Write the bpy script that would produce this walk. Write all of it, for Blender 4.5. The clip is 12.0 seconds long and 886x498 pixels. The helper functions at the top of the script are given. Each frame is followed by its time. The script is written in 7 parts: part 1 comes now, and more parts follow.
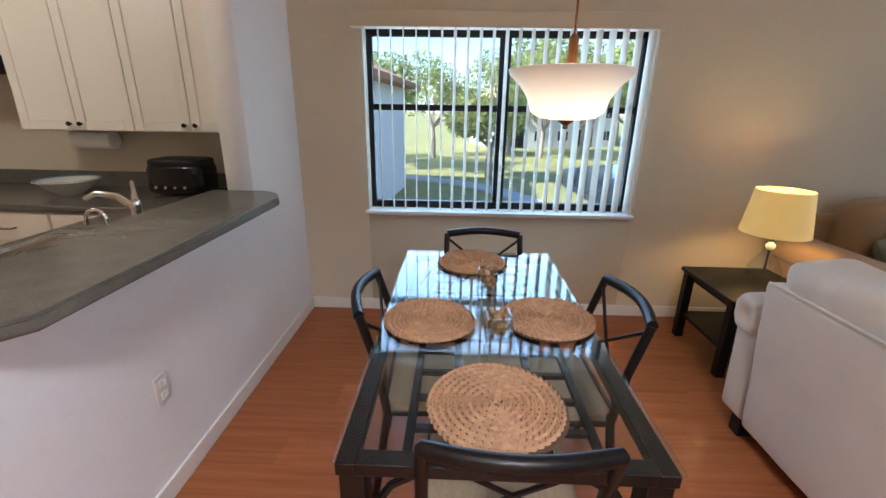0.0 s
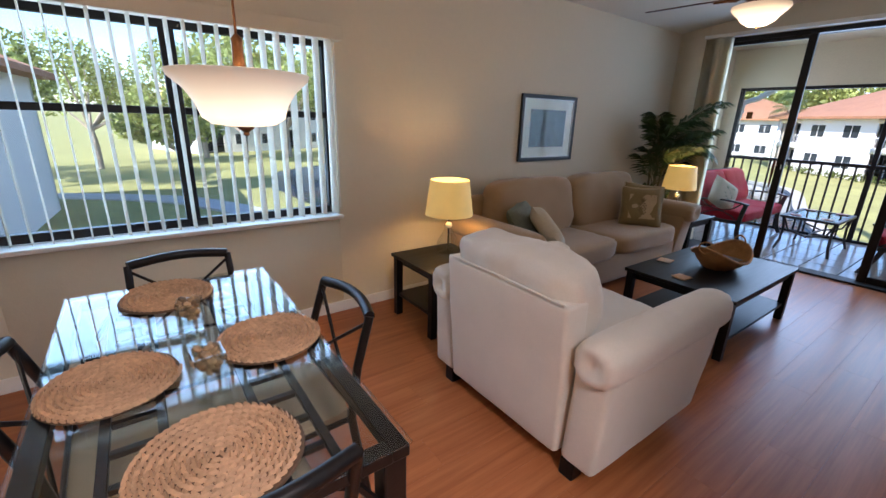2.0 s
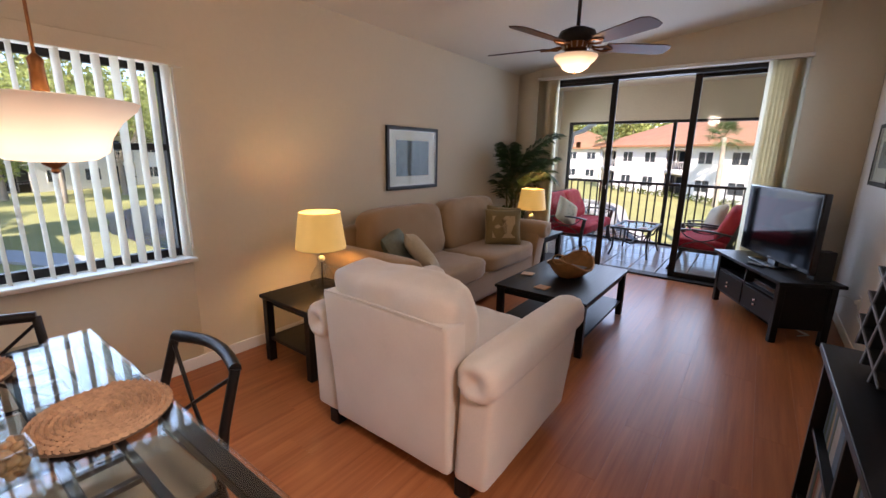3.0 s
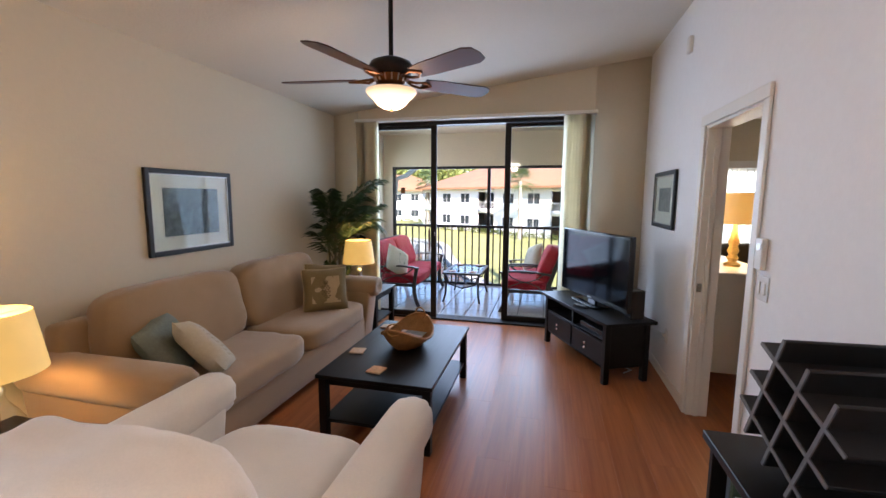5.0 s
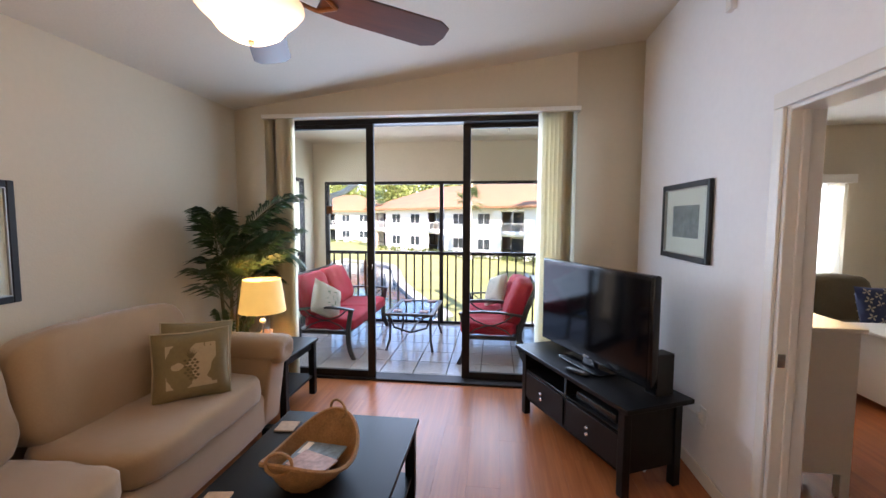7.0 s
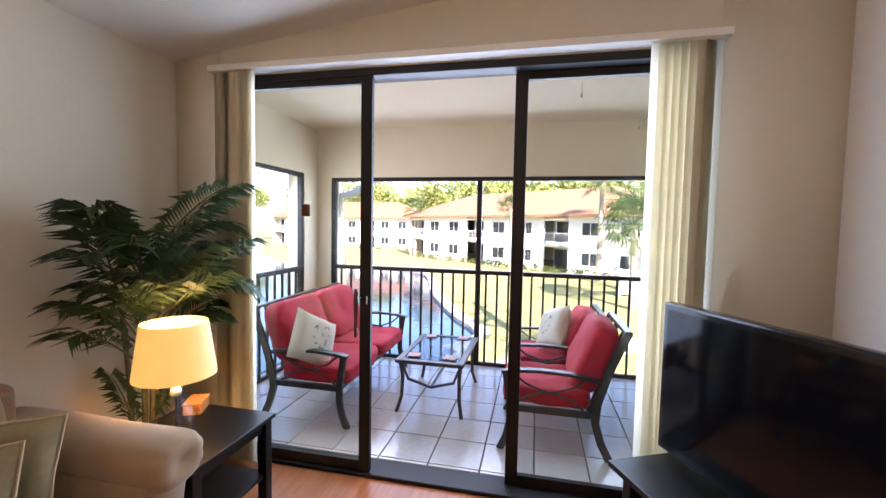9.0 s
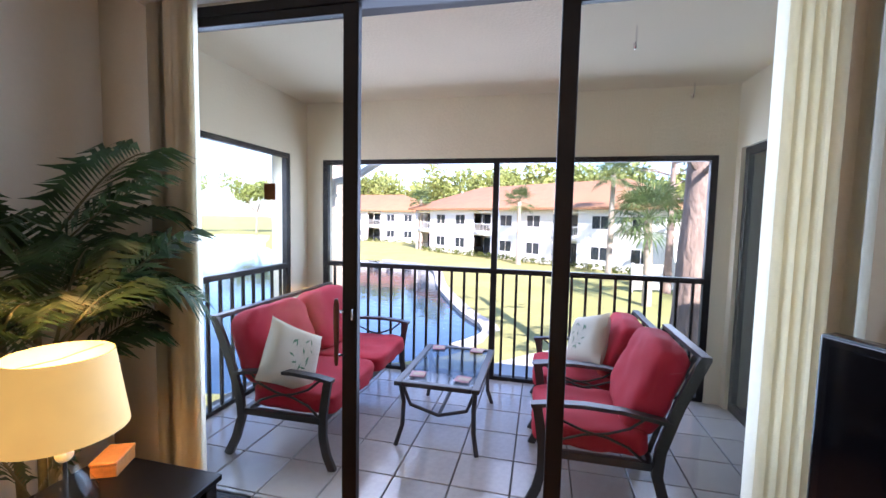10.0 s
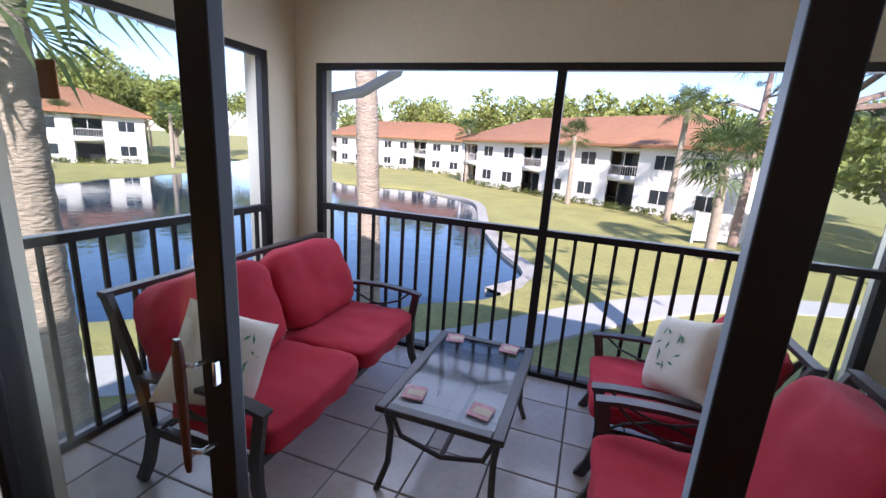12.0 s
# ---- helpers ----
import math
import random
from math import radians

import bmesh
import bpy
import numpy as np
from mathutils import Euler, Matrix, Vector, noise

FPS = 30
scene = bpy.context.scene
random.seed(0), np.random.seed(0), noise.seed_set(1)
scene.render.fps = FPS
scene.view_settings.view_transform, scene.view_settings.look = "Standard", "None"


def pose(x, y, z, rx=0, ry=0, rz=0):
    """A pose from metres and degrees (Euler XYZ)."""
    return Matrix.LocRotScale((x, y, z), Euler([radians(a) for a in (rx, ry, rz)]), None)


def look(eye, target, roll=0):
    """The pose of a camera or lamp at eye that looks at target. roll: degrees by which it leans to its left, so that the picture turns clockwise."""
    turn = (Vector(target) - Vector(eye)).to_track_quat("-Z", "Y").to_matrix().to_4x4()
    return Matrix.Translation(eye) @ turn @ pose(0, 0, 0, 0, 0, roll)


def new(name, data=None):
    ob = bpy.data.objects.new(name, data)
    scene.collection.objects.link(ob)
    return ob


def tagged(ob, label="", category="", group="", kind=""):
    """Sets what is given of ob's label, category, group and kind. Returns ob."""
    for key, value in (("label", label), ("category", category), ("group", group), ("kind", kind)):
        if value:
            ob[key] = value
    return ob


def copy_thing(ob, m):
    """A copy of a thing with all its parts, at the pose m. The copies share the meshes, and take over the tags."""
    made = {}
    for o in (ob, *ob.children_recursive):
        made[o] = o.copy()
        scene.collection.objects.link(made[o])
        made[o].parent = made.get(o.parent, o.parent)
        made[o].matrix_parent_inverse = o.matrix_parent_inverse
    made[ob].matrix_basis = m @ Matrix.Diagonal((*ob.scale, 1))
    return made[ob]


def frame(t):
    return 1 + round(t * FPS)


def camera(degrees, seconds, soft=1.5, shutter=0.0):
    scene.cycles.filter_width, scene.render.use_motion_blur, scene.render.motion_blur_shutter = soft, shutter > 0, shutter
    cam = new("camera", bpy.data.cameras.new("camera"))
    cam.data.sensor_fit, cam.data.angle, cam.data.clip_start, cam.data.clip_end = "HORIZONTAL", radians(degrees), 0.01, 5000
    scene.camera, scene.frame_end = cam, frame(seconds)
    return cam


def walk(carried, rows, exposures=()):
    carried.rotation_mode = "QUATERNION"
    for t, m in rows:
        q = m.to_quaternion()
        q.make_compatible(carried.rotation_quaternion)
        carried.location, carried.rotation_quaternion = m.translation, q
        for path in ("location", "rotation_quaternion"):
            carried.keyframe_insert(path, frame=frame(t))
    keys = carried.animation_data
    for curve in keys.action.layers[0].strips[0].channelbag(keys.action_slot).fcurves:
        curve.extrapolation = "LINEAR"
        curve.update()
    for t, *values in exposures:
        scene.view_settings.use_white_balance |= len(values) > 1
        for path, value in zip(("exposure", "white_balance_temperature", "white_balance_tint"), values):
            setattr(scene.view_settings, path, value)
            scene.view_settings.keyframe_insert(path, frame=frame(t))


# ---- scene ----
cam = camera(93.5, 12.0)
PATH = [
    (0, (2.296, 2.648, 1.446), (2.242, 4.545, 0.817), 0.9),
    (0.5, (2.34, 2.649, 1.441), (2.567, 4.518, 0.766), 0.9),
    (1, (2.366, 2.649, 1.446), (2.896, 4.453, 0.763), 1.2),
    (1.5, (2.372, 2.651, 1.452), (3.21, 4.347, 0.8), 1.6),
    (2, (2.363, 2.655, 1.461), (3.49, 4.196, 0.867), 1.7),
    (2.5, (2.356, 2.657, 1.461), (3.729, 4.014, 0.937), 1.4),
    (3, (2.377, 2.652, 1.464), (3.941, 3.815, 1.014), 1.1),
    (3.5, (2.474, 2.69, 1.458), (4.183, 3.657, 1.077), 0.8),
    (3.7, (2.54, 2.724, 1.479), (4.295, 3.608, 1.107), 0.9),
    (5.5, (3.296, 2.952, 1.524), (5.251, 3.322, 1.325), -0.0),
    (6, (3.593, 3.004, 1.52), (5.564, 3.294, 1.348), -0.1),
    (6.5, (3.899, 3.032, 1.53), (5.877, 3.282, 1.373), -0.0),
    (7, (4.247, 3.098, 1.53), (6.227, 3.343, 1.381), 0.2),
    (7.2, (4.375, 3.127, 1.534), (6.354, 3.372, 1.386), 0.3),
    (9, (5.681, 3.259, 1.524), (7.631, 3.689, 1.411), 1.1),
    (9.5, (6.01, 3.337, 1.528), (7.956, 3.783, 1.403), 1.2),
    (10, (6.336, 3.437, 1.496), (8.278, 3.894, 1.35), 1.2),
    (10.5, (6.658, 3.504, 1.506), (8.587, 3.993, 1.308), 1.5),
    (11, (6.949, 3.533, 1.507), (8.861, 4.053, 1.234), 2.1),
    (11.5, (7.198, 3.544, 1.529), (9.079, 4.111, 1.155), 2.8),
    (12, (7.431, 3.594, 1.52), (9.269, 4.224, 1.047), 3.8),
]
EXPOSURES = [(0.0, 1.50, 5250, 15), (2.0, 1.48, 5350, 18), (2.6, 1.50, 6000, 27), (3.5, 1.66, 6150, 27), (5.5, 2.04, 5750, 20), (7.0, 2.16, 5950, 23), (9.0, 2.35, 6050, 27), (9.7, 2.12, 5700, 27),
             (10.5, 1.58, 5550, 27), (11.2, 1.28, 5650, 26), (12.0, 1.08, 5750, 25)]
walk(cam, [(t, look(eye, target, roll)) for t, eye, target, roll in PATH], EXPOSURES)

# ---------------------------------------------------------------- light
SUN_TO = Vector((-0.74, -0.36, 0.60)).normalized()
world = bpy.data.worlds.new("world")
scene.world = world
world.use_nodes = True
wn = world.node_tree.nodes
sky = wn.new("ShaderNodeTexSky")
sky.sky_type = "NISHITA"
sky.sun_disc = False
sky.sun_elevation = math.asin(SUN_TO.z)
sky.sun_rotation = math.atan2(SUN_TO.x, SUN_TO.y)
sky.air_density, sky.dust_density, sky.ozone_density = 1.0, 0.3, 2.5
wn["Background"].inputs["Strength"].default_value = 0.14
world.node_tree.links.new(sky.outputs[0], wn["Background"].inputs["Color"])


def lamp(name, kind, m, energy, color, size=0.1, size_y=None, spread=None):
    data = bpy.data.lights.new(name, kind)
    data.energy, data.color = energy, color
    if kind == "AREA":
        data.shape = "RECTANGLE"
        data.size, data.size_y = size, size_y or size
        if spread:
            data.spread = spread
    elif kind == "SUN":
        data.angle = radians(0.6)
    else:
        data.shadow_soft_size = size
    ob = new(name, data)
    ob.matrix_world = m
    return ob


lamp("sun", "SUN", look((0, 0, 30), Vector((0, 0, 30)) - SUN_TO), 4.8, (1.0, 0.93, 0.82))
WARM = (1.0, 0.66, 0.26)
# daylight that the openings let in
DAY = (0.62, 0.82, 1.0)
lamp("window_daylight", "AREA", look((2.57, 5.69, 1.36), (2.57, 3.0, 0.9)), 10, DAY, 1.7, 1.1)
lamp("slider_daylight", "AREA", look((8.22, 3.85, 1.5), (5.0, 3.7, 0.9)), 11.5, DAY, 2.4, 1.9)
lamp("lanai_daylight", "AREA", look((10.42, 3.7, 1.55), (8.0, 3.7, 0.7)), 14, (0.80, 0.90, 1.0), 3.3, 0.95)
lamp("lanai_side_daylight", "AREA", look((9.1, 6.08, 1.55), (9.1, 3.7, 0.6)), 7, (0.80, 0.90, 1.0), 1.3, 0.95)


# ---------------------------------------------------------------- materials
def node_mat(name):
    m = bpy.data.materials.new(name)
    m.use_nodes = True
    nt = m.node_tree
    return m, nt, nt.nodes["Principled BSDF"]


def mat(name, color, rough=0.6, metal=0.0, var=0.12, scale=6.0, fine=60.0, bump=0.15, bump_scale=120.0, spec=0.5,
        sheen=0.0, island=0.0, objvar=0.0, stretch=(1, 1, 1), depth=0.002, coat=0.0):
    """A surface with two scales of colour variation and fine relief."""
    m, nt, b = node_mat(name)
    nd, lk = nt.nodes, nt.links
    tc = nd.new("ShaderNodeTexCoord")
    mp = nd.new("ShaderNodeMapping")
    mp.inputs["Scale"].default_value = stretch
    lk.new(tc.outputs["Object"], mp.inputs["Vector"])
    n1 = nd.new("ShaderNodeTexNoise")
    n1.inputs["Scale"].default_value, n1.inputs["Detail"].default_value = scale, 4
    n2 = nd.new("ShaderNodeTexNoise")
    n2.inputs["Scale"].default_value, n2.inputs["Detail"].default_value = fine, 3
    for n in (n1, n2):
        lk.new(mp.outputs[0], n.inputs["Vector"])
    add = nd.new("ShaderNodeMath")
    add.operation = "ADD"
    lk.new(n1.outputs["Fac"], add.inputs[0])
    lk.new(n2.outputs["Fac"], add.inputs[1])
    last = add.outputs[0]
    if island or objvar:
        src = nd.new("ShaderNodeObjectInfo") if objvar else nd.new("ShaderNodeNewGeometry")
        out = src.outputs["Random"] if objvar else src.outputs["Random Per Island"]
        ma = nd.new("ShaderNodeMath")
        ma.operation = "MULTIPLY_ADD"
        ma.inputs[1].default_value, ma.inputs[2].default_value = (objvar or island) / max(var, 1e-3), -0.5 * (objvar or island) / max(var, 1e-3)
        lk.new(out, ma.inputs[0])
        ad2 = nd.new("ShaderNodeMath")
        ad2.operation = "ADD"
        lk.new(last, ad2.inputs[0])
        lk.new(ma.outputs[0], ad2.inputs[1])
        last = ad2.outputs[0]
    rng = nd.new("ShaderNodeMapRange")
    rng.clamp = False
    rng.inputs["From Min"].default_value, rng.inputs["From Max"].default_value = 0.5, 1.5
    rng.inputs["To Min"].default_value, rng.inputs["To Max"].default_value = 1 - var, 1 + var
    lk.new(last, rng.inputs["Value"])
    mul = nd.new("ShaderNodeVectorMath")
    mul.operation = "SCALE"
    mul.inputs[0].default_value = color
    lk.new(rng.outputs[0], mul.inputs["Scale"])
    lk.new(mul.outputs[0], b.inputs["Base Color"])
    b.inputs["Roughness"].default_value, b.inputs["Metallic"].default_value = rough, metal
    b.inputs["Specular IOR Level"].default_value = spec
    b.inputs["Sheen Weight"].default_value = sheen
    b.inputs["Coat Weight"].default_value = coat
    if bump:
        n3 = nd.new("ShaderNodeTexNoise")
        n3.inputs["Scale"].default_value, n3.inputs["Detail"].default_value = bump_scale, 3
        lk.new(mp.outputs[0], n3.inputs["Vector"])
        bp = nd.new("ShaderNodeBump")
        bp.inputs["Strength"].default_value, bp.inputs["Distance"].default_value = bump, depth
        lk.new(n3.outputs["Fac"], bp.inputs["Height"])
        lk.new(bp.outputs[0], b.inputs["Normal"])
    return m


def wood_mat(name, dark, light, rough=0.35, grain=(3, 40, 40), objvar=0.25, coat=0.2):
    m, nt, b = node_mat(name)
    nd, lk = nt.nodes, nt.links
    tc = nd.new("ShaderNodeTexCoord")
    oi = nd.new("ShaderNodeObjectInfo")
    off = nd.new("ShaderNodeVectorMath")
    off.operation = "MULTIPLY_ADD"
    cmb = nd.new("ShaderNodeCombineXYZ")
    for i in range(3):
        lk.new(oi.outputs["Random"], cmb.inputs[i])
    off.inputs[1].default_value = (17, 11, 5)
    lk.new(cmb.outputs[0], off.inputs[0])
    lk.new(tc.outputs["Object"], off.inputs[2])
    mp = nd.new("ShaderNodeMapping")
    mp.inputs["Scale"].default_value = grain
    lk.new(off.outputs[0], mp.inputs["Vector"])
    n = nd.new("ShaderNodeTexNoise")
    n.inputs["Scale"].default_value, n.inputs["Detail"].default_value, n.inputs["Roughness"].default_value = 1.0, 6, 0.65
    lk.new(mp.outputs[0], n.inputs["Vector"])
    ramp = nd.new("ShaderNodeValToRGB")
    ramp.color_ramp.elements[0].position, ramp.color_ramp.elements[1].position = 0.3, 0.72
    ramp.color_ramp.elements[0].color, ramp.color_ramp.elements[1].color = (*dark, 1), (*light, 1)
    lk.new(n.outputs["Fac"], ramp.inputs[0])
    rng = nd.new("ShaderNodeMapRange")
    rng.inputs["To Min"].default_value, rng.inputs["To Max"].default_value = 1 - objvar, 1 + objvar
    lk.new(oi.outputs["Random"], rng.inputs["Value"])
    mul = nd.new("ShaderNodeVectorMath")
    mul.operation = "SCALE"
    lk.new(ramp.outputs[0], mul.inputs[0])
    lk.new(rng.outputs[0], mul.inputs["Scale"])
    lk.new(mul.outputs[0], b.inputs["Base Color"])
    b.inputs["Coat Weight"].default_value, b.inputs["Coat Roughness"].default_value = coat, 0.25
    rr = nd.new("ShaderNodeMapRange")
    rr.inputs["To Min"].default_value, rr.inputs["To Max"].default_value = rough - 0.07, rough + 0.1
    lk.new(n.outputs["Fac"], rr.inputs["Value"])
    lk.new(rr.outputs[0], b.inputs["Roughness"])
    bp = nd.new("ShaderNodeBump")
    bp.inputs["Strength"].default_value, bp.inputs["Distance"].default_value = 0.08, 0.001
    lk.new(n.outputs["Fac"], bp.inputs["Height"])
    lk.new(bp.outputs[0], b.inputs["Normal"])
    return m


def glass_mat(name, tint=(0.95, 0.98, 0.97), rough=0.0, clear=0.04, gain=None):
    """Thin clear pane: straight-through light with a Fresnel gloss."""
    m = bpy.data.materials.new(name)
    m.use_nodes = True
    nt = m.node_tree
    nt.nodes.remove(nt.nodes["Principled BSDF"])
    tr = nt.nodes.new("ShaderNodeBsdfTransparent")
    tr.inputs[0].default_value = (*tint, 1)
    gl = nt.nodes.new("ShaderNodeBsdfGlossy")
    gl.inputs["Roughness"].default_value = rough
    lw = nt.nodes.new("ShaderNodeLayerWeight")
    lw.inputs["Blend"].default_value = 0.5
    pw = nt.nodes.new("ShaderNodeMath")
    pw.operation = "POWER"
    pw.inputs[1].default_value = 4.0
    nt.links.new(lw.outputs["Facing"], pw.inputs[0])
    fr = nt.nodes.new("ShaderNodeMath")
    fr.operation = "MULTIPLY_ADD"
    fr.inputs[1].default_value, fr.inputs[2].default_value = gain or 0.9 * min(1.0, 12 * clear), clear
    nt.links.new(pw.outputs[0], fr.inputs[0])
    mx = nt.nodes.new("ShaderNodeMixShader")
    nt.links.new(fr.outputs[0], mx.inputs[0])
    nt.links.new(tr.outputs[0], mx.inputs[1])
    nt.links.new(gl.outputs[0], mx.inputs[2])
    nt.links.new(mx.outputs[0], nt.nodes["Material Output"].inputs["Surface"])
    return m


def leafy(m, share=0.45):
    """Lets part of the light through a thin leaf or vane."""
    nt = m.node_tree
    b = nt.nodes["Principled BSDF"]
    tl = nt.nodes.new("ShaderNodeBsdfTranslucent")
    nt.links.new(b.inputs["Base Color"].links[0].from_socket, tl.inputs["Color"])
    mx = nt.nodes.new("ShaderNodeMixShader")
    mx.inputs[0].default_value = share
    nt.links.new(b.outputs[0], mx.inputs[1])
    nt.links.new(tl.outputs[0], mx.inputs[2])
    nt.links.new(mx.outputs[0], nt.nodes["Material Output"].inputs["Surface"])
    return m


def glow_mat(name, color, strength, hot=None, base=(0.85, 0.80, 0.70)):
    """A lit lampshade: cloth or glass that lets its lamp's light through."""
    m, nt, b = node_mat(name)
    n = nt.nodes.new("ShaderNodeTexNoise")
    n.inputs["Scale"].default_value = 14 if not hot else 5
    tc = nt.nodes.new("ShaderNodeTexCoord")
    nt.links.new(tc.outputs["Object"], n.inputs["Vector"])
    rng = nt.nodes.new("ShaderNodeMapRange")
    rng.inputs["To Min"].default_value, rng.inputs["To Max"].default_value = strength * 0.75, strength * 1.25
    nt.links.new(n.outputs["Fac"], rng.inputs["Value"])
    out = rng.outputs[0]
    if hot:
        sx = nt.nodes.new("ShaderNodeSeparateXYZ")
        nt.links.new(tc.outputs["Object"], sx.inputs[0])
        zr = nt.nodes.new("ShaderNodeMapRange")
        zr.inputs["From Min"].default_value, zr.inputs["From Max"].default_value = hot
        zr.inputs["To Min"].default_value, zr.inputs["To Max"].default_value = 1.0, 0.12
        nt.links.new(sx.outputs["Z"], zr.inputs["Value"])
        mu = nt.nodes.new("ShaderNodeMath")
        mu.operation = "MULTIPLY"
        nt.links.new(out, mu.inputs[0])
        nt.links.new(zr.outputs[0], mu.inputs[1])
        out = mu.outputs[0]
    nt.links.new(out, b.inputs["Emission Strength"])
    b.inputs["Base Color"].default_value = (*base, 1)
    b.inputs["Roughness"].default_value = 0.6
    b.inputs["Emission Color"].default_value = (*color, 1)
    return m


M_WALL = mat("wall_paint", (0.66, 0.585, 0.44), 0.75, var=0.03, scale=1.3, fine=30, bump=0.25, bump_scale=90, depth=0.003)
M_WALL2 = mat("halfwall_paint", (0.87, 0.86, 0.845), 0.7, var=0.03, scale=1.3, fine=30, bump=0.2, bump_scale=90, depth=0.003)
M_CEIL = mat("ceiling_paint", (0.74, 0.69, 0.60), 0.85, var=0.04, scale=2, fine=70, bump=0.5, bump_scale=60, depth=0.004)
M_TRIM = mat("trim_paint", (0.82, 0.79, 0.72), 0.4, var=0.03, bump=0.05)
M_FLOOR = wood_mat("laminate", (0.27, 0.080, 0.024), (0.45, 0.155, 0.049), 0.30, (1.2, 30, 30), 0.05, 0.0)
M_FLOOR.node_tree.nodes["Principled BSDF"].inputs["Specular IOR Level"].default_value = 0.3
M_BLACK = wood_mat("black_brown_wood", (0.003, 0.0025, 0.0025), (0.008, 0.0065, 0.006), 0.40, (3, 40, 40), 0.15, 0.0)
M_BLACK.node_tree.nodes["Principled BSDF"].inputs["Specular IOR Level"].default_value = 0.25
M_BRONZE = mat("bronze_aluminium", (0.013, 0.010, 0.009), 0.5, 0.0, var=0.2, bump=0.05, spec=0.3)
M_IRON = mat("dark_iron", (0.02, 0.016, 0.014), 0.38, 0.6, var=0.25, bump=0.15)
M_PATIO = mat("patio_metal", (0.075, 0.07, 0.068), 0.42, 0.6, var=0.25, fine=150, bump=0.2)
M_VANE = leafy(mat("blind_vane", (0.80, 0.76, 0.66), 0.5, var=0.04, bump=0.05), 0.5)
M_STACK = leafy(mat("stacked_vane", (0.84, 0.78, 0.64), 0.5, var=0.05, bump=0.05), 0.6)
M_GLASS = glass_mat("pane_glass", clear=0.025)
M_TOPGLASS = glass_mat("table_glass", (0.94, 0.97, 0.965), clear=0.03, gain=1.1)
M_PATIOGLASS = glass_mat("patio_glass", (0.55, 0.56, 0.56), 0.12, 0.05)
M_CUPGLASS = glass_mat("cup_glass", (0.90, 0.93, 0.925), 0.0, 0.10)
M_SCREEN = glass_mat("smoked_glass", (0.25, 0.28, 0.28), clear=0.06)
M_COUNTER = mat("dark_laminate_counter", (0.13, 0.122, 0.10), 0.25, var=0.25, scale=12, fine=180, bump=0.04)
M_CAB = mat("cabinet_white", (0.80, 0.77, 0.68), 0.35, var=0.03, bump=0.04)
M_CREAM = mat("cream_upholstery", (0.66, 0.575, 0.465), 0.9, var=0.07, scale=7, fine=160, bump=0.5, bump_scale=420, sheen=0.3)
M_TAN = mat("tan_upholstery", (0.34, 0.215, 0.105), 0.9, var=0.10, scale=6, fine=140, bump=0.5, bump_scale=420, sheen=0.35)
M_RED = mat("red_cushion", (0.45, 0.012, 0.032), 0.85, var=0.16, scale=8, fine=150, bump=0.5, bump_scale=350, sheen=0.05)
M_TILE = mat("lanai_tile", (0.46, 0.43, 0.40), 0.16, var=0.14, scale=5, fine=30, bump=0.1, bump_scale=25, objvar=0.10)
M_GROUT = mat("grout", (0.12, 0.11, 0.10), 0.9, var=0.2)
M_STUCCO = mat("stucco", (0.74, 0.665, 0.50), 0.85, var=0.06, scale=3, fine=60, bump=0.6, bump_scale=45, depth=0.006)
M_PALM = leafy(mat("palm_leaf", (0.05, 0.085, 0.026), 0.45, var=0.35, scale=5, bump=0.1, island=0.3), 0.3)
M_STEM = mat("palm_stem", (0.12, 0.10, 0.04), 0.6, var=0.3, bump=0.3)
M_CHROME = mat("chrome", (0.75, 0.75, 0.75), 0.12, 1.0, var=0.05, bump=0)
M_WICKER = mat("seagrass", (0.50, 0.295, 0.155), 0.75, var=0.3, scale=14, fine=90, bump=0.6, bump_scale=160, island=0.14)
# seagrass darkened to paint the shade between the braid strands
M_BRAIDGAP = mat("seagrass_core", (0.11, 0.06, 0.03), 0.85, var=0.3, scale=14, fine=90, bump=0.4, bump_scale=160)
M_RUSH = mat("rush_seat", (0.30, 0.22, 0.13), 0.8, var=0.25, scale=20, fine=80, bump=0.7, bump_scale=50, stretch=(6, 1, 1))
M_SHADE = glow_mat("lampshade", (1.0, 0.58, 0.11), 0.15, base=(0.64, 0.47, 0.20))
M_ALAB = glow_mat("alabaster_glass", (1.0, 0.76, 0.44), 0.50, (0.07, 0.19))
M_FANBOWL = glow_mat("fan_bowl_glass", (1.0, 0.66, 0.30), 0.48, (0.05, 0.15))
M_BULB = glow_mat("pendant_glass_top", (1.0, 0.85, 0.65), 0.6)
M_COPPER = mat("aged_copper", (0.20, 0.085, 0.03), 0.4, 0.7, var=0.3)
M_BLADE = wood_mat("fan_blade_wood", (0.05, 0.016, 0.009), (0.09, 0.03, 0.016), 0.35, (4, 30, 30), 0.1, 0.2)
M_WHITE = mat("white_plastic", (0.75, 0.73, 0.68), 0.4, var=0.03, bump=0.0)
M_TV = mat("gloss_black", (0.006, 0.006, 0.007), 0.12, var=0.1, bump=0)
M_DARK = mat("matte_black", (0.01, 0.01, 0.01), 0.55, var=0.2, bump=0.05)


# ---------------------------------------------------------------- mesh helpers
def finish(bm, smooth=True):
    bmesh.ops.recalc_face_normals(bm, faces=bm.faces)
    if smooth:
        for e in bm.edges:
            if len(e.link_faces) == 2 and e.calc_face_angle(0) > 0.9:
                e.smooth = False
        areas = {f: f.calc_area() for f in bm.faces}
        for f in bm.faces:
            near = [(areas[g], e.calc_face_angle(0)) for e in f.edges for g in e.link_faces if g is not f]
            broad = len(near) >= 3 and all(areas[f] > 5 * a and w > 0.2 for a, w in near)
            f.smooth = not broad
    return bm


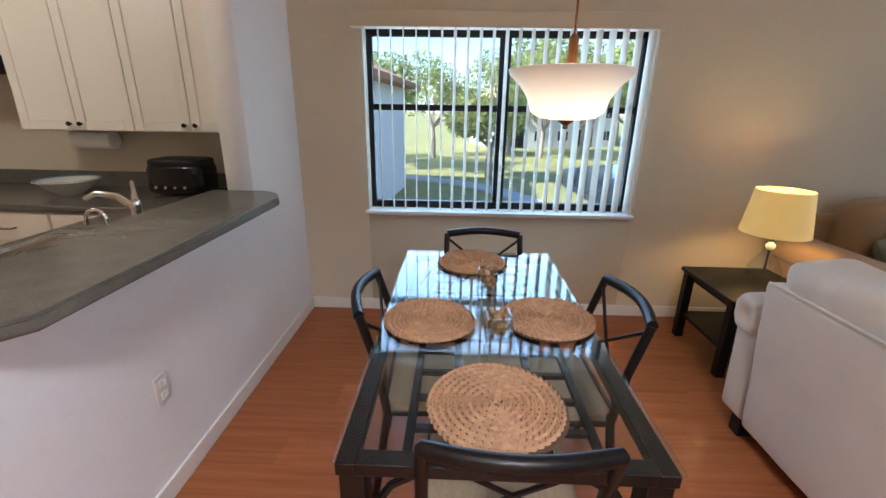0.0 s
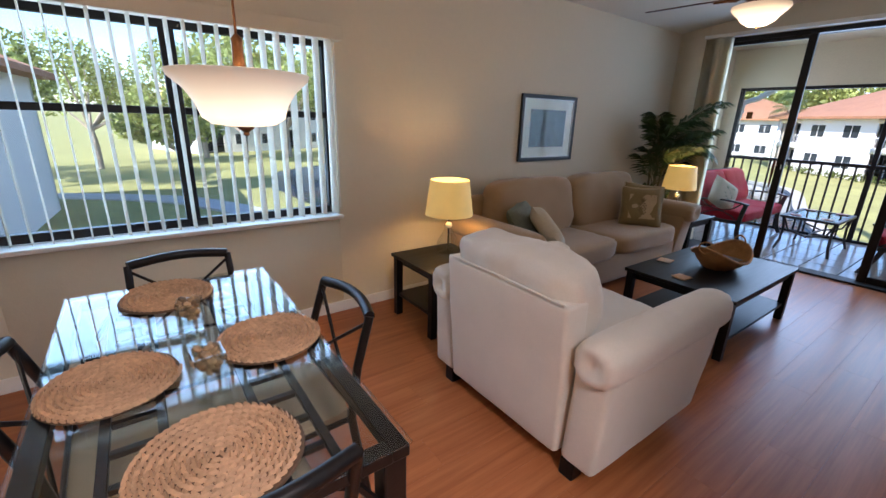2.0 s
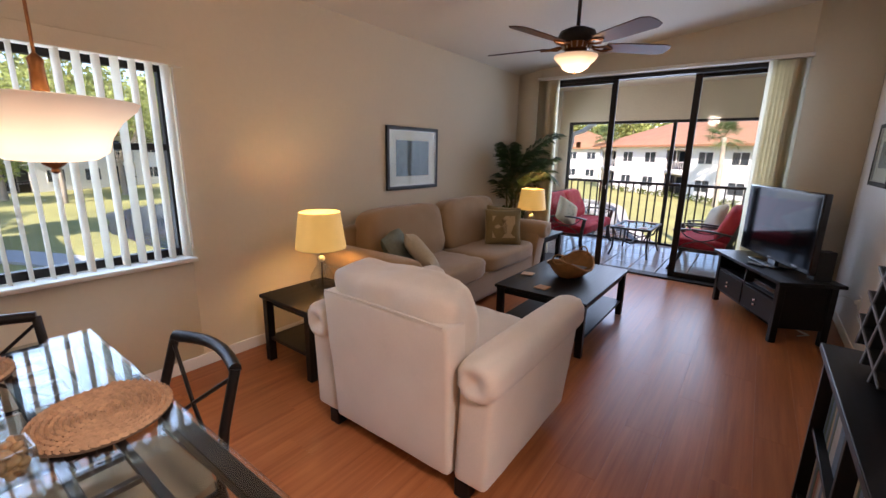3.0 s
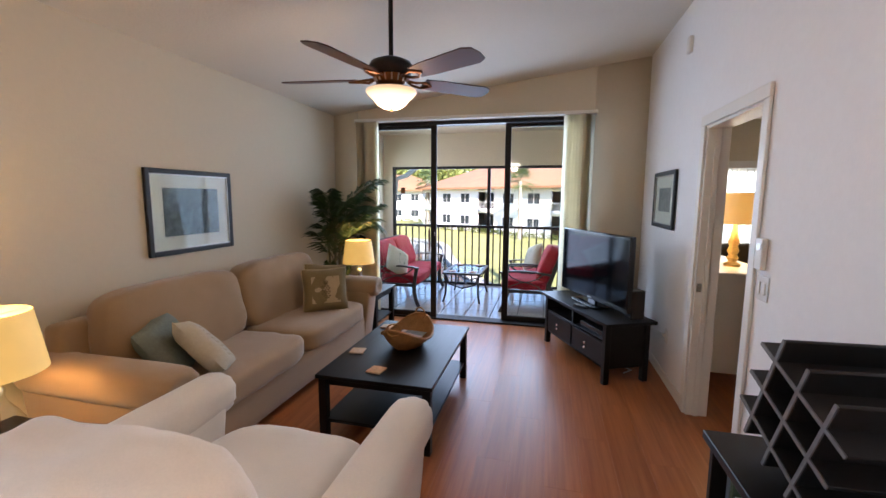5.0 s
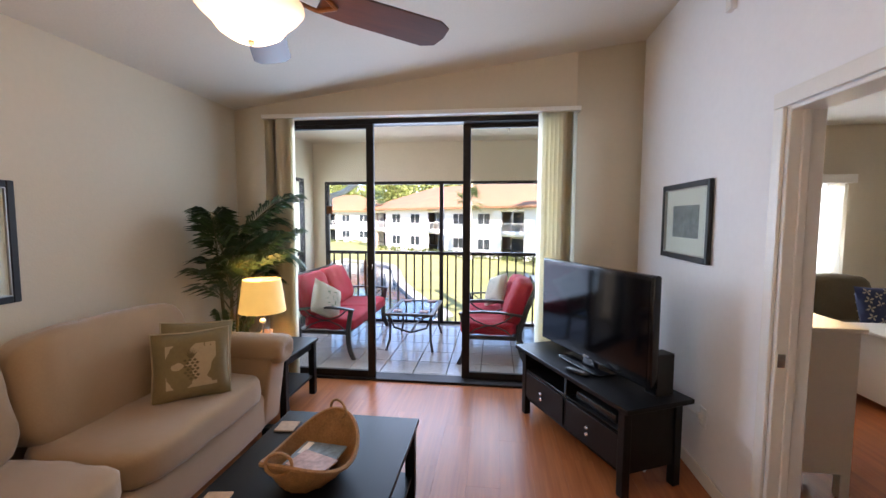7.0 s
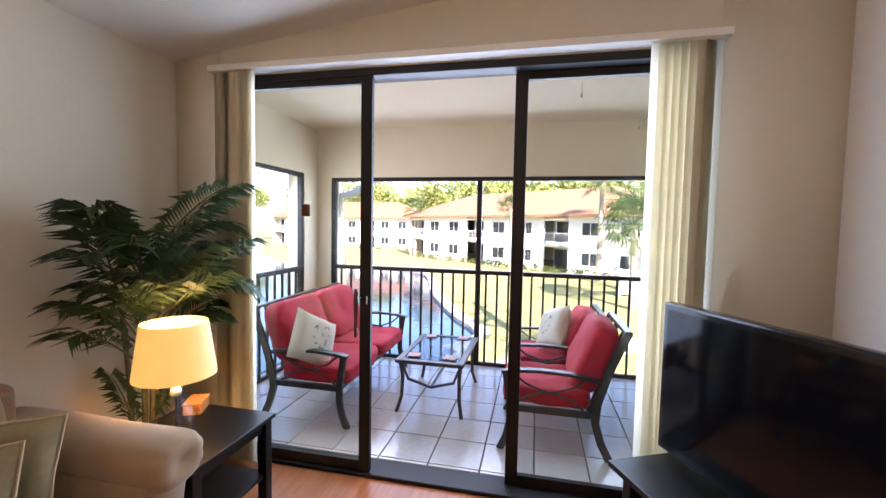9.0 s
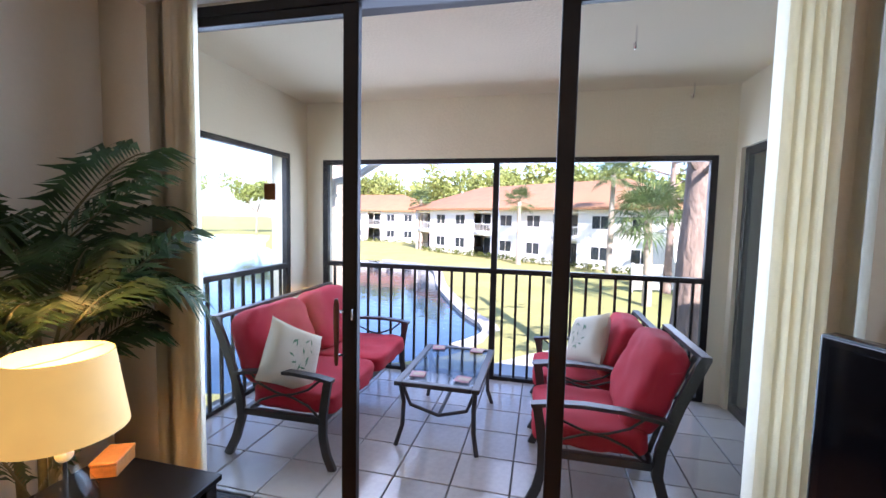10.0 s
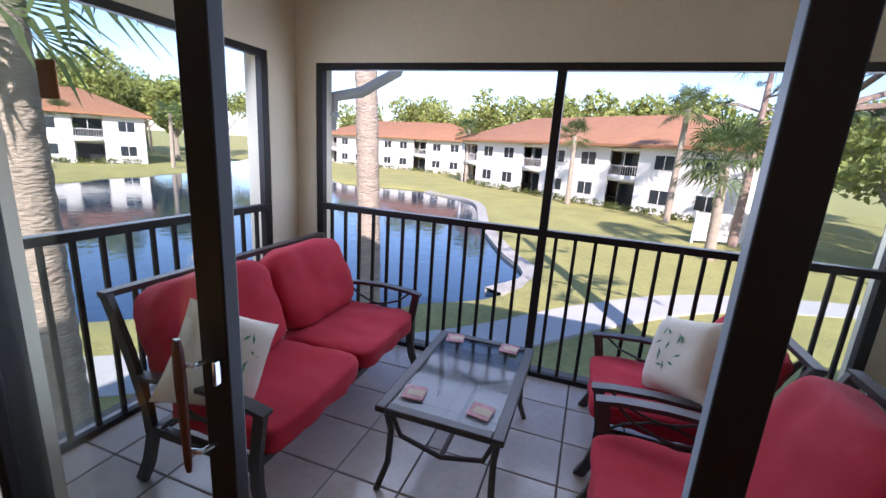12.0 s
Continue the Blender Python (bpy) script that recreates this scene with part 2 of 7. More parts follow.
def to_mesh(name, bm, material, smooth=True):
    finish(bm, smooth)
    me = bpy.data.meshes.new(name)
    bm.to_mesh(me)
    bm.free()
    for m in (material if isinstance(material, (list, tuple)) else [material]):
        me.materials.append(m)
    return me


def part(name, bm, material, parent, label="", m=None):
    ob = new(name, to_mesh(name, bm, material))
    ob.parent = parent
    if m is not None:
        ob.matrix_basis = m
    if label:
        ob["label"] = label
    return ob


def again(ob, m, parent=None):
    """Another part on the same mesh."""
    o = new(ob.name.split(".")[0], ob.data)
    o.parent = parent or ob.parent
    o.matrix_basis = m
    if "label" in ob:
        o["label"] = ob["label"]
    return o


def thing(name, label, category, m=None, group="", kind=""):
    ob = new(name)
    ob.empty_display_size = 0.1
    if m is not None:
        ob.matrix_basis = m
    return tagged(ob, label, category, group, kind)


def solid(name, bm, material, label, category, m=None, group="", kind=""):
    ob = new(name, to_mesh(name, bm, material))
    if m is not None:
        ob.matrix_basis = m
    return tagged(ob, label, category, group, kind)


def box(bm, a, b, bevel=0.0, seg=2, m=None):
    """A block between two corners, its edges rounded."""
    r = bmesh.ops.create_cube(bm, size=1)["verts"]
    a, b = Vector(a), Vector(b)
    for v in r:
        v.co = Vector(((a[i] + b[i]) / 2 + v.co[i] * (b[i] - a[i]) for i in range(3)))
    if bevel:
        es = list({e for v in r for e in v.link_edges})
        out = bmesh.ops.bevel(bm, geom=es, offset=bevel, segments=seg, affect="EDGES", profile=0.5)
        r = list({v for f in out["faces"] for v in f.verts} | {v for v in r if v.is_valid})
    if m is not None:
        bmesh.ops.transform(bm, matrix=m, verts=r)
    return bm


def B(a, b, bevel=0.0, seg=2):
    return box(bmesh.new(), a, b, bevel, seg)


def puff(size, k=5.0, n=10, at=(0, 0, 0), crease=0.0, seed=0, m=None, bm=None):
    """A stuffed cushion: a rounded block with soft swells."""
    bm = bm or bmesh.new()
    old = set(bm.verts)
    bmesh.ops.create_cube(bm, size=2)
    fresh = [v for v in bm.verts if v not in old]
    es = list({e for v in fresh for e in v.link_edges})
    bmesh.ops.subdivide_edges(bm, edges=es, cuts=n, use_grid_fill=True)
    vs = [v for v in bm.verts if v not in old]
    for v in vs:
        p = v.co
        s = (abs(p.x) ** k + abs(p.y) ** k + abs(p.z) ** k) ** (1 / k)
        p = p / s
        q = Vector((p.x * size[0] / 2, p.y * size[1] / 2, p.z * size[2] / 2))
        if crease:
            w = noise.noise(q * 7 + Vector((seed, 0, 0))) + 0.5 * noise.noise(q * 17 + Vector((0, seed, 0)))
            q += p.normalized() * crease * w
        v.co = q + Vector(at)
    if m is not None:
        bmesh.ops.transform(bm, matrix=m, verts=vs)
    return bm


def tube(bm, pts, r, seg=8, close=False, flat=1.0):
    """A bar swept along points; r may be a list. flat squeezes it along its second axis."""
    pts = [Vector(p) for p in pts]
    n = len(pts)
    rs = r if isinstance(r, (list, tuple)) else [r] * n
    rings, up = [], None
    for i, p in enumerate(pts):
        if close:
            d = pts[(i + 1) % n] - pts[i - 1]
        else:
            d = pts[min(i + 1, n - 1)] - pts[max(i - 1, 0)]
        d.normalize()
        if up is None:
            up = Vector((0, 0, 1)) if abs(d.z) < 0.9 else Vector((1, 0, 0))
        side = d.cross(up).normalized()
        up = side.cross(d).normalized()
        rings.append([bm.verts.new(p + (side * math.cos(a) + up * math.sin(a) * flat) * rs[i])
                      for a in (2 * math.pi * (j + 0.5) / seg for j in range(seg))])
    for i in range(n if close else n - 1):
        a, b = rings[i], rings[(i + 1) % n]
        for j in range(seg):
            bm.faces.new((a[j], a[(j + 1) % seg], b[(j + 1) % seg], b[j]))
    if not close:
        bm.faces.new(rings[0][::-1])
        bm.faces.new(rings[-1])
    return bm


def lathe(bm, prof, seg=32, at=(0, 0, 0), cap=True):
    """A turned shape from (radius, height) pairs."""
    at = Vector(at)
    rings = [[bm.verts.new(at + Vector((r * math.cos(2 * math.pi * j / seg), r * math.sin(2 * math.pi * j / seg), z)))
              for j in range(seg)] for r, z in prof]
    for a, b in zip(rings, rings[1:]):
        for j in range(seg):
            bm.faces.new((a[j], a[(j + 1) % seg], b[(j + 1) % seg], b[j]))
    if cap:
        bm.faces.new(rings[0][::-1])
        bm.faces.new(rings[-1])
    return bm


def prism(bm, pts, d, m=None):
    """A polygon in x and z, given depth d along y."""
    a = [bm.verts.new((x, 0, z)) for x, z in pts]
    b = [bm.verts.new((x, d, z)) for x, z in pts]
    n = len(pts)
    for i in range(n):
        bm.faces.new((a[i], a[(i + 1) % n], b[(i + 1) % n], b[i]))
    bm.faces.new(a[::-1])
    bm.faces.new(b)
    if m is not None:
        bmesh.ops.transform(bm, matrix=m, verts=a + b)
    return bm


def arc(c, r, a0, a1, n, plane="xz", y=0.0):
    out = []
    for i in range(n + 1):
        a = radians(a0 + (a1 - a0) * i / n)
        u, v = c[0] + r * math.cos(a), c[1] + r * math.sin(a)
        out.append((u, y, v) if plane == "xz" else (u, v, y) if plane == "xy" else (y, u, v))
    return out


def structure(name, bm, material, label, category):
    return solid(name, bm, material, label, category, kind="structure")



# ---------------------------------------------------------------- the shell
WIN_Y, RIGHT_Y, SLIDE_X = 5.53, 1.885, 7.96
BACK_Y, KIT_X = 0.2, -2.1
GROUND, LAKE = -2.9, -3.12


def ceil_z(y):
    return 2.53 + (WIN_Y - y) * 0.126


structure("floor", B((KIT_X, BACK_Y, -0.2), (8.06, WIN_Y + 0.2, -0.012)), M_DARK, "screed under the laminate boards", "floor")
bm = bmesh.new()
box(bm, (KIT_X, WIN_Y, -0.2), (1.685, WIN_Y + 0.2, 3.6))
box(bm, (3.515, WIN_Y, -0.2), (8.17, WIN_Y + 0.2, 3.6))
box(bm, (1.685, WIN_Y, -0.2), (3.515, WIN_Y + 0.2, 0.765))
box(bm, (1.685, WIN_Y, 1.94), (3.515, WIN_Y + 0.2, 3.6))
structure("wall_north", bm, M_WALL, "warm white painted wall with the dining window", "wall")
bm = bmesh.new()
box(bm, (SLIDE_X, 5.20, 0), (8.17, WIN_Y, 3.6))
box(bm, (SLIDE_X, RIGHT_Y - 0.12, 0), (8.17, 2.42, 3.6))
box(bm, (SLIDE_X, 2.42, 2.42), (8.17, 5.20, 3.6))
structure("wall_east", bm, M_WALL, "warm white painted wall round the sliding door", "wall")
bm = bmesh.new()
box(bm, (3.0, RIGHT_Y - 0.12, 0), (5.43, RIGHT_Y, 3.6))
box(bm, (6.19, RIGHT_Y - 0.12, 0), (SLIDE_X, RIGHT_Y, 3.6))
box(bm, (5.43, RIGHT_Y - 0.12, 2.0), (6.19, RIGHT_Y, 3.6))
structure("wall_south", bm, M_WALL2, "white painted wall with the bedroom doorway", "wall")
bm = bmesh.new()
box(bm, (2.88, BACK_Y, 0), (3.0, RIGHT_Y - 0.12, 3.6))
box(bm, (KIT_X, BACK_Y - 0.15, 0), (3.0, BACK_Y, 3.6))
box(bm, (KIT_X - 0.15, BACK_Y - 0.15, 0), (KIT_X, WIN_Y + 0.2, 3.6))
structure("wall_west", bm, M_WALL, "plain painted walls of the entry and kitchen", "wall")
bm = bmesh.new()
prism(bm, [(0, ceil_z(WIN_Y + 0.2)), (0, 3.75), (6, 3.75), (6, ceil_z(WIN_Y + 0.2) + 6 * 0.126)], 10.32,
      Matrix(((0, 1, 0, KIT_X - 0.15), (-1, 0, 0, WIN_Y + 0.2), (0, 0, 1, 0), (0, 0, 0, 1))))
structure("ceiling", bm, M_CEIL, "sloping textured off-white ceiling", "ceiling")

# baseboards
for i, (a, b) in enumerate([((1.235, WIN_Y - 0.014, 0.0), (SLIDE_X, WIN_Y - 0.001, 0.085)),
                            ((3.0, RIGHT_Y + 0.001, 0.0), (5.36, RIGHT_Y + 0.013, 0.085)),
                            ((6.26, RIGHT_Y + 0.001, 0.0), (SLIDE_X, RIGHT_Y + 0.013, 0.085)),
                            ((SLIDE_X - 0.013, 5.20, 0.0), (SLIDE_X - 0.001, WIN_Y - 0.014, 0.085)),
                            ((SLIDE_X - 0.013, RIGHT_Y + 0.013, 0.0), (SLIDE_X - 0.001, 2.42, 0.085)),
                            ((1.221, 3.36, 0.0), (1.234, WIN_Y - 0.001, 0.085))]):
    structure("baseboard", B(a, b, 0.004), M_TRIM, "white painted baseboard along the wall", "baseboard")

# ---- dining window: bronze frame, two sashes, sill
win = thing("window_1", "dark bronze sliding window with a white sill", "window", pose(0.025, 0, 0), kind="structure")
wy0, wy1 = WIN_Y + 0.09, WIN_Y + 0.14
bm = bmesh.new()
for a, b in [((1.66, 0.775), (1.70, 1.94)), ((3.45, 0.775), (3.49, 1.94)), ((1.70, 0.775), (3.45, 0.825)), ((1.70, 1.90), (3.45, 1.94)),
             ((2.535, 0.825), (2.61, 1.90))]:
    box(bm, (a[0], wy0, a[1]), (b[0], wy1, b[1]), 0.004)
part("window_frame", bm, M_BRONZE, win)
part("meeting_rail", B((1.70, wy0 - 0.015, 1.445), (2.535, wy1 - 0.002, 1.485), 0.004), M_BRONZE, win)
part("meeting_rail", B((2.61, wy0 - 0.015, 1.445), (3.45, wy1 - 0.002, 1.485), 0.004), M_BRONZE, win)
for x0, x1 in ((1.70, 2.535), (2.61, 3.45)):
    for z0, z1 in ((0.825, 1.445), (1.485, 1.90)):
        p = part("pane", B((x0, wy0 + 0.022, z0), (x1, wy0 + 0.026, z1)), M_GLASS, win)
        p.visible_shadow = False
part("window_sill", B((1.64, WIN_Y - 0.035, 0.745), (3.51, WIN_Y + 0.085, 0.772), 0.006), M_TRIM, win, "white marble sill")

# ---- vertical blinds over the dining window
blind = thing("vertical_blind", "off-white vertical blind turned open before the window", "blind", pose(0.025, 0, 0))
part("valance", B((1.60, WIN_Y - 0.085, 1.925), (3.53, WIN_Y - 0.002, 2.015), 0.004), M_WALL, blind, "cream cloth-covered valance")
bmv = bmesh.new()
prof = [(-0.0445, 0.0), (-0.022, 0.006), (0.0, 0.008), (0.022, 0.006), (0.0445, 0.0)]
lo = [bmv.verts.new((x, y, 0.80)) for x, y in prof]
hi = [bmv.verts.new((x, y, 1.924)) for x, y in prof]
for i in range(4):
    bmv.faces.new((lo[i], lo[i + 1], hi[i + 1], hi[i]))
bmesh.ops.solidify(bmv, geom=bmv.faces[:], thickness=0.0012)
vane = part("vane", bmv, M_VANE, blind, "", pose(1.69, WIN_Y - 0.045, 0, 0, 0, 98))
rv = random.Random(4)
for i in range(1, 23):
    again(vane, pose(1.69 + i * 0.0795, WIN_Y - 0.045, 0, 0, 0, 98 + rv.uniform(-4, 4)))
part("bead_chain", tube(bmesh.new(), [(3.475, WIN_Y - 0.06, 1.92), (3.475, WIN_Y - 0.06, 0.95), (3.477, WIN_Y - 0.06, 0.84)], 0.004, 6), M_WHITE, blind)

# ---- sliding door to the lanai: three panels in a bronze frame
slid = thing("door_1", "dark bronze three-panel sliding glass door", "sliding door", kind="structure")
bm = bmesh.new()
for a, b in [((2.42, 0.0), (2.48, 2.42)), ((5.14, 0.0), (5.20, 2.42)), ((2.48, 2.375), (5.14, 2.42))]:
    box(bm, (SLIDE_X + 0.012, a[0], a[1]), (SLIDE_X + 0.15, b[0], b[1]), 0.004)
part("door_frame", bm, M_BRONZE, slid)
part("threshold", B((SLIDE_X - 0.005, 2.48, 0.0), (SLIDE_X + 0.17, 5.14, 0.022), 0.006), M_BRONZE, slid)


def panel(y0, y1, x):
    bm = bmesh.new()
    for a, b in [((y0, 0.022), (y0 + 0.07, 2.375)), ((y1 - 0.07, 0.022), (y1, 2.375)), ((y0 + 0.07, 0.022), (y1 - 0.07, 0.085)), ((y0 + 0.07, 2.335), (y1 - 0.07, 2.375))]:
        box(bm, (x, a[0], a[1]), (x + 0.035, b[0], b[1]), 0.004)
    p = part("sliding_panel", bm, M_BRONZE, slid)
    g = part("pane", B((x + 0.015, y0 + 0.07, 0.085), (x + 0.02, y1 - 0.07, 2.335)), M_GLASS, p)
    g.visible_shadow = False
    return p


pa = panel(4.20, 5.14, SLIDE_X + 0.02)
panel(2.48, 3.39, SLIDE_X + 0.105)
handle = bmesh.new()
tube(handle, [(SLIDE_X - 0.022, 4.275, z) for z in (0.855, 0.87, 0.95, 1.06, 1.12, 1.145)], [0.006, 0.009, 0.011, 0.014, 0.013, 0.008], 8, False, 0.7)
M_HANDLE = wood_mat("reddish_handle_wood", (0.05, 0.012, 0.006), (0.11, 0.03, 0.014), 0.4, (20, 20, 4))
hd = part("pull_handle", handle, M_HANDLE, pa, "worn reddish wooden pull handle")
for hz in (0.90, 1.09):
    part("bracket", tube(bmesh.new(), [(SLIDE_X - 0.016, 4.273, hz), (SLIDE_X - 0.010, 4.252, hz), (SLIDE_X + 0.021, 4.245, hz)], 0.006, 6), M_CHROME, hd, "chrome bracket")
part("latch", B((SLIDE_X + 0.0, 4.212, 1.05), (SLIDE_X + 0.0195, 4.220, 1.10), 0.002), M_CHROME, pa)

# ---- blinds of the sliding door: track and two stacks
vb = thing("vertical_blind", "cream vertical blind stacked at both sides of the sliding door", "blind")
part("track", B((SLIDE_X - 0.09, 2.40, 2.421), (SLIDE_X - 0.002, 5.215, 2.458), 0.004), M_TRIM, vb)
bmv = bmesh.new()
lo = [bmv.verts.new((x, y * 1.3, 0.03)) for x, y in prof]
hi = [bmv.verts.new((x, y * 1.3, 2.420)) for x, y in prof]
for i in range(4):
    bmv.faces.new((lo[i], lo[i + 1], hi[i + 1], hi[i]))
bmesh.ops.solidify(bmv, geom=bmv.faces[:], thickness=0.0012)
vane = part("vane", bmv, M_STACK, vb, "", pose(SLIDE_X - 0.05, 5.175, 0, 0, 0, 66))
for i in range(1, 14):
    again(vane, pose(SLIDE_X - 0.05 + rv.uniform(-0.006, 0.006), 5.175 - i * 0.0175, 0, 0, 0, 66 + rv.uniform(-2, 2)))
for i in range(8):
    again(vane, pose(SLIDE_X - 0.05 + rv.uniform(-0.004, 0.004), 2.462 + i * 0.034, 0, 0, 0, -74 + rv.uniform(-2, 2)))

# ---- bedroom doorway: casing and jamb
dw = thing("door_2", "white painted casing round an open bedroom doorway", "doorway", kind="structure")
for nm, a, b in [("casing", (5.36, RIGHT_Y + 0.001, 0), (5.425, RIGHT_Y + 0.018, 2.0)), ("casing", (6.195, RIGHT_Y + 0.001, 0), (6.26, RIGHT_Y + 0.018, 2.0)),
                 ("casing", (5.36, RIGHT_Y + 0.001, 2.0), (6.26, RIGHT_Y + 0.02, 2.068)),
                 ("jamb", (5.431, RIGHT_Y - 0.135, 0), (5.45, RIGHT_Y + 0.004, 2.0)), ("jamb", (6.17, RIGHT_Y - 0.135, 0), (6.189, RIGHT_Y + 0.004, 2.0)),
                 ("head_jamb", (5.45, RIGHT_Y - 0.135, 1.98), (6.17, RIGHT_Y + 0.004, 1.999)),
                 ("door_stop", (6.158, RIGHT_Y - 0.075, 0), (6.169, RIGHT_Y - 0.04, 1.98))]:
    part(nm, B(a, b, 0.005), M_TRIM, dw)
part("strike_plate", B((6.1665, RIGHT_Y - 0.035, 0.89), (6.1695, RIGHT_Y - 0.005, 0.95), 0.001), M_CHROME, dw)

# ---- half wall and bar, full wall beside it
bm = bmesh.new()
box(bm, (1.08, 3.36, 0), (1.22, 4.82, 0.985))
box(bm, (1.08, 4.82, 0), (1.22, WIN_Y, 3.4))
structure("wall_kitchen", bm, M_WALL2, "white half wall with a tall end between kitchen and dining", "wall")
bm = bmesh.new()
prism(bm, [(1.0, 3.30), (1.35, 3.30), (1.43, 3.40), (1.43, 4.64), (1.38, 4.75), (1.30, 4.815), (1.0, 4.815)], 0.04,
      Matrix(((1, 0, 0, 0), (0, 0, 1, 0), (0, 1, 0, 0.99), (0, 0, 0, 1))))
bmesh.ops.bevel(bm, geom=bm.edges[:], offset=0.008, segments=2, affect="EDGES")
solid("bar_top", bm, M_COUNTER, "dark laminate breakfast bar top with clipped corners", "countertop")


# ---- lanai
LX, LY0, LY1 = 10.14, 1.95, 5.75
structure("lanai_floor", B((8.17, LY0 - 0.2, -0.3), (LX + 0.22, LY1 + 0.22, -0.02)), M_GROUT, "grey grout bed under the lanai tiles", "floor")
bm = bmesh.new()
box(bm, (LX, LY0, 2.05), (LX + 0.2, LY1 + 0.2, 3.0))
box(bm, (8.17, LY1, 2.07), (LX, LY1 + 0.2, 3.0))
box(bm, (9.85, LY1, -0.02), (LX + 0.2, LY1 + 0.2, 2.07))
box(bm, (LX, 5.58, -0.02), (LX + 0.2, LY1, 2.05))
box(bm, (8.17, LY1, -0.02), (8.36, LY1 + 0.2, 2.07))
structure("lanai_wall", bm, M_STUCCO, "cream stucco beams and corner pillar of the lanai", "wall")
bm = bmesh.new()
box(bm, (10.06, LY0 - 0.2, -0.02), (LX + 0.2, LY0, 3.0))
box(bm, (LX, LY0, -0.02), (LX + 0.2, 2.07, 2.05))
box(bm, (8.17, LY0 - 0.2, -0.02), (8.30, LY0, 3.0))
box(bm, (8.30, LY0 - 0.2, 2.09), (10.06, LY0, 3.0))
structure("lanai_wall_south", bm, M_STUCCO, "cream stucco wall with a glazed opening", "wall")
structure("lanai_ceiling", B((8.171, LY0 - 0.2, 2.60), (LX + 0.2, LY1 + 0.2, 2.75)), M_STUCCO, "cream stucco lanai ceiling", "ceiling")
# hooks
for hx, hy in ((8.95, 2.956), (10.05, 2.31)):
    h = bmesh.new()
    tube(h, [(0, 0, 0), (0, 0, -0.03)] + arc((0.02, -0.05), 0.02, 180, 380, 8)[0:], 0.004, 6)
    solid("ceiling_hook", h, M_CHROME, "small screw hook in the lanai ceiling", "hook", pose(hx, hy, 2.6) @ Matrix.Scale(1.6, 4))


def screen_wall(name, label, m, length, tops, posts):
    """Bronze screen frame with rail and balusters, along local x."""
    s = thing(name, label, "railing", m, kind="structure")
    part("top_frame", B((0, -0.025, tops - 0.045), (length, 0.025, tops), 0.003), M_BRONZE, s)
    part("bottom_rail", B((0, -0.02, 0.0), (length, 0.02, 0.035), 0.003), M_BRONZE, s)
    part("handrail", B((0, -0.03, 1.0), (length, 0.03, 1.045), 0.004), M_BRONZE, s)
    for x in posts:
        part("post", B((x - 0.027, -0.026, 0.035), (x + 0.027, 0.026, tops - 0.045), 0.003), M_BRONZE, s)
    n = int(length / 0.118)
    first = None
    for i in range(1, n):
        x = i * length / n
        if min(abs(x - q) for q in posts) < 0.05:
            continue
        if first is None:
            first = part("baluster", B((-0.011, -0.011, 0.035), (0.011, 0.011, 1.0), 0.002), M_BRONZE, s, "", pose(x, 0, 0))
        else:
            again(first, pose(x, 0, 0))
    return s


screen_wall("railing", "dark bronze lanai railing with screen frame", pose(LX + 0.03, 5.58, 0, 0, 0, -90), 3.51, 2.05, [0.027, 1.727, 3.483])
screen_wall("railing", "dark bronze side railing with screen frame", pose(8.36, LY1 + 0.03, 0), 1.49, 2.07, [0.027, 1.463])
# glazed bedroom door on the south side
gd = thing("door_3", "dark bronze framed sliding glass on the lanai side wall", "glass door", kind="structure")
bm = bmesh.new()
for a, b in [((8.30, 0.0), (8.36, 2.09)), ((10.0, 0.0), (10.06, 2.09)), ((8.36, 2.03), (10.0, 2.09)), ((8.36, 0.0), (10.0, 0.07)), ((9.15, 0.07), (9.22, 2.03))]:
    box(bm, (a[0], LY0 - 0.08, a[1]), (b[0], LY0 - 0.03, b[1]), 0.003)
part("door_frame", bm, M_BRONZE, gd)
M_DARKGLASS = mat("dark_window_glass", (0.02, 0.025, 0.025), 0.02, var=0.05, bump=0, spec=0.9)
part("pane", B((8.36, LY0 - 0.06, 0.07), (9.15, LY0 - 0.05, 2.03)), M_DARKGLASS, gd)
part("pane", B((9.22, LY0 - 0.06, 0.07), (10.0, LY0 - 0.05, 2.03)), M_DARKGLASS, gd)
# outer eaves and own building, so that it shades the lawn
bm = bmesh.new()
prism(bm, [(-9, 3.78), (10.6, 3.78), (1.0, 5.6)], 20.5, pose(0, -14.5, 0.0))
structure("own_roof", bm, M_CEIL, "roof of the apartment house over the flat", "roof")
structure("own_house_wall", B((-8, -13.8, GROUND), (8.1, -1.6, 3.7)), M_STUCCO, "stucco body of the apartment house", "wall")
structure("own_house_base", B((KIT_X - 0.15, -1.6, GROUND), (LX + 0.2, LY1 + 0.2, -0.31)), M_STUCCO, "stucco storey under the flat", "wall")

# ---------------------------------------------------------------- dining corner
TBL = (2.417, 4.03)


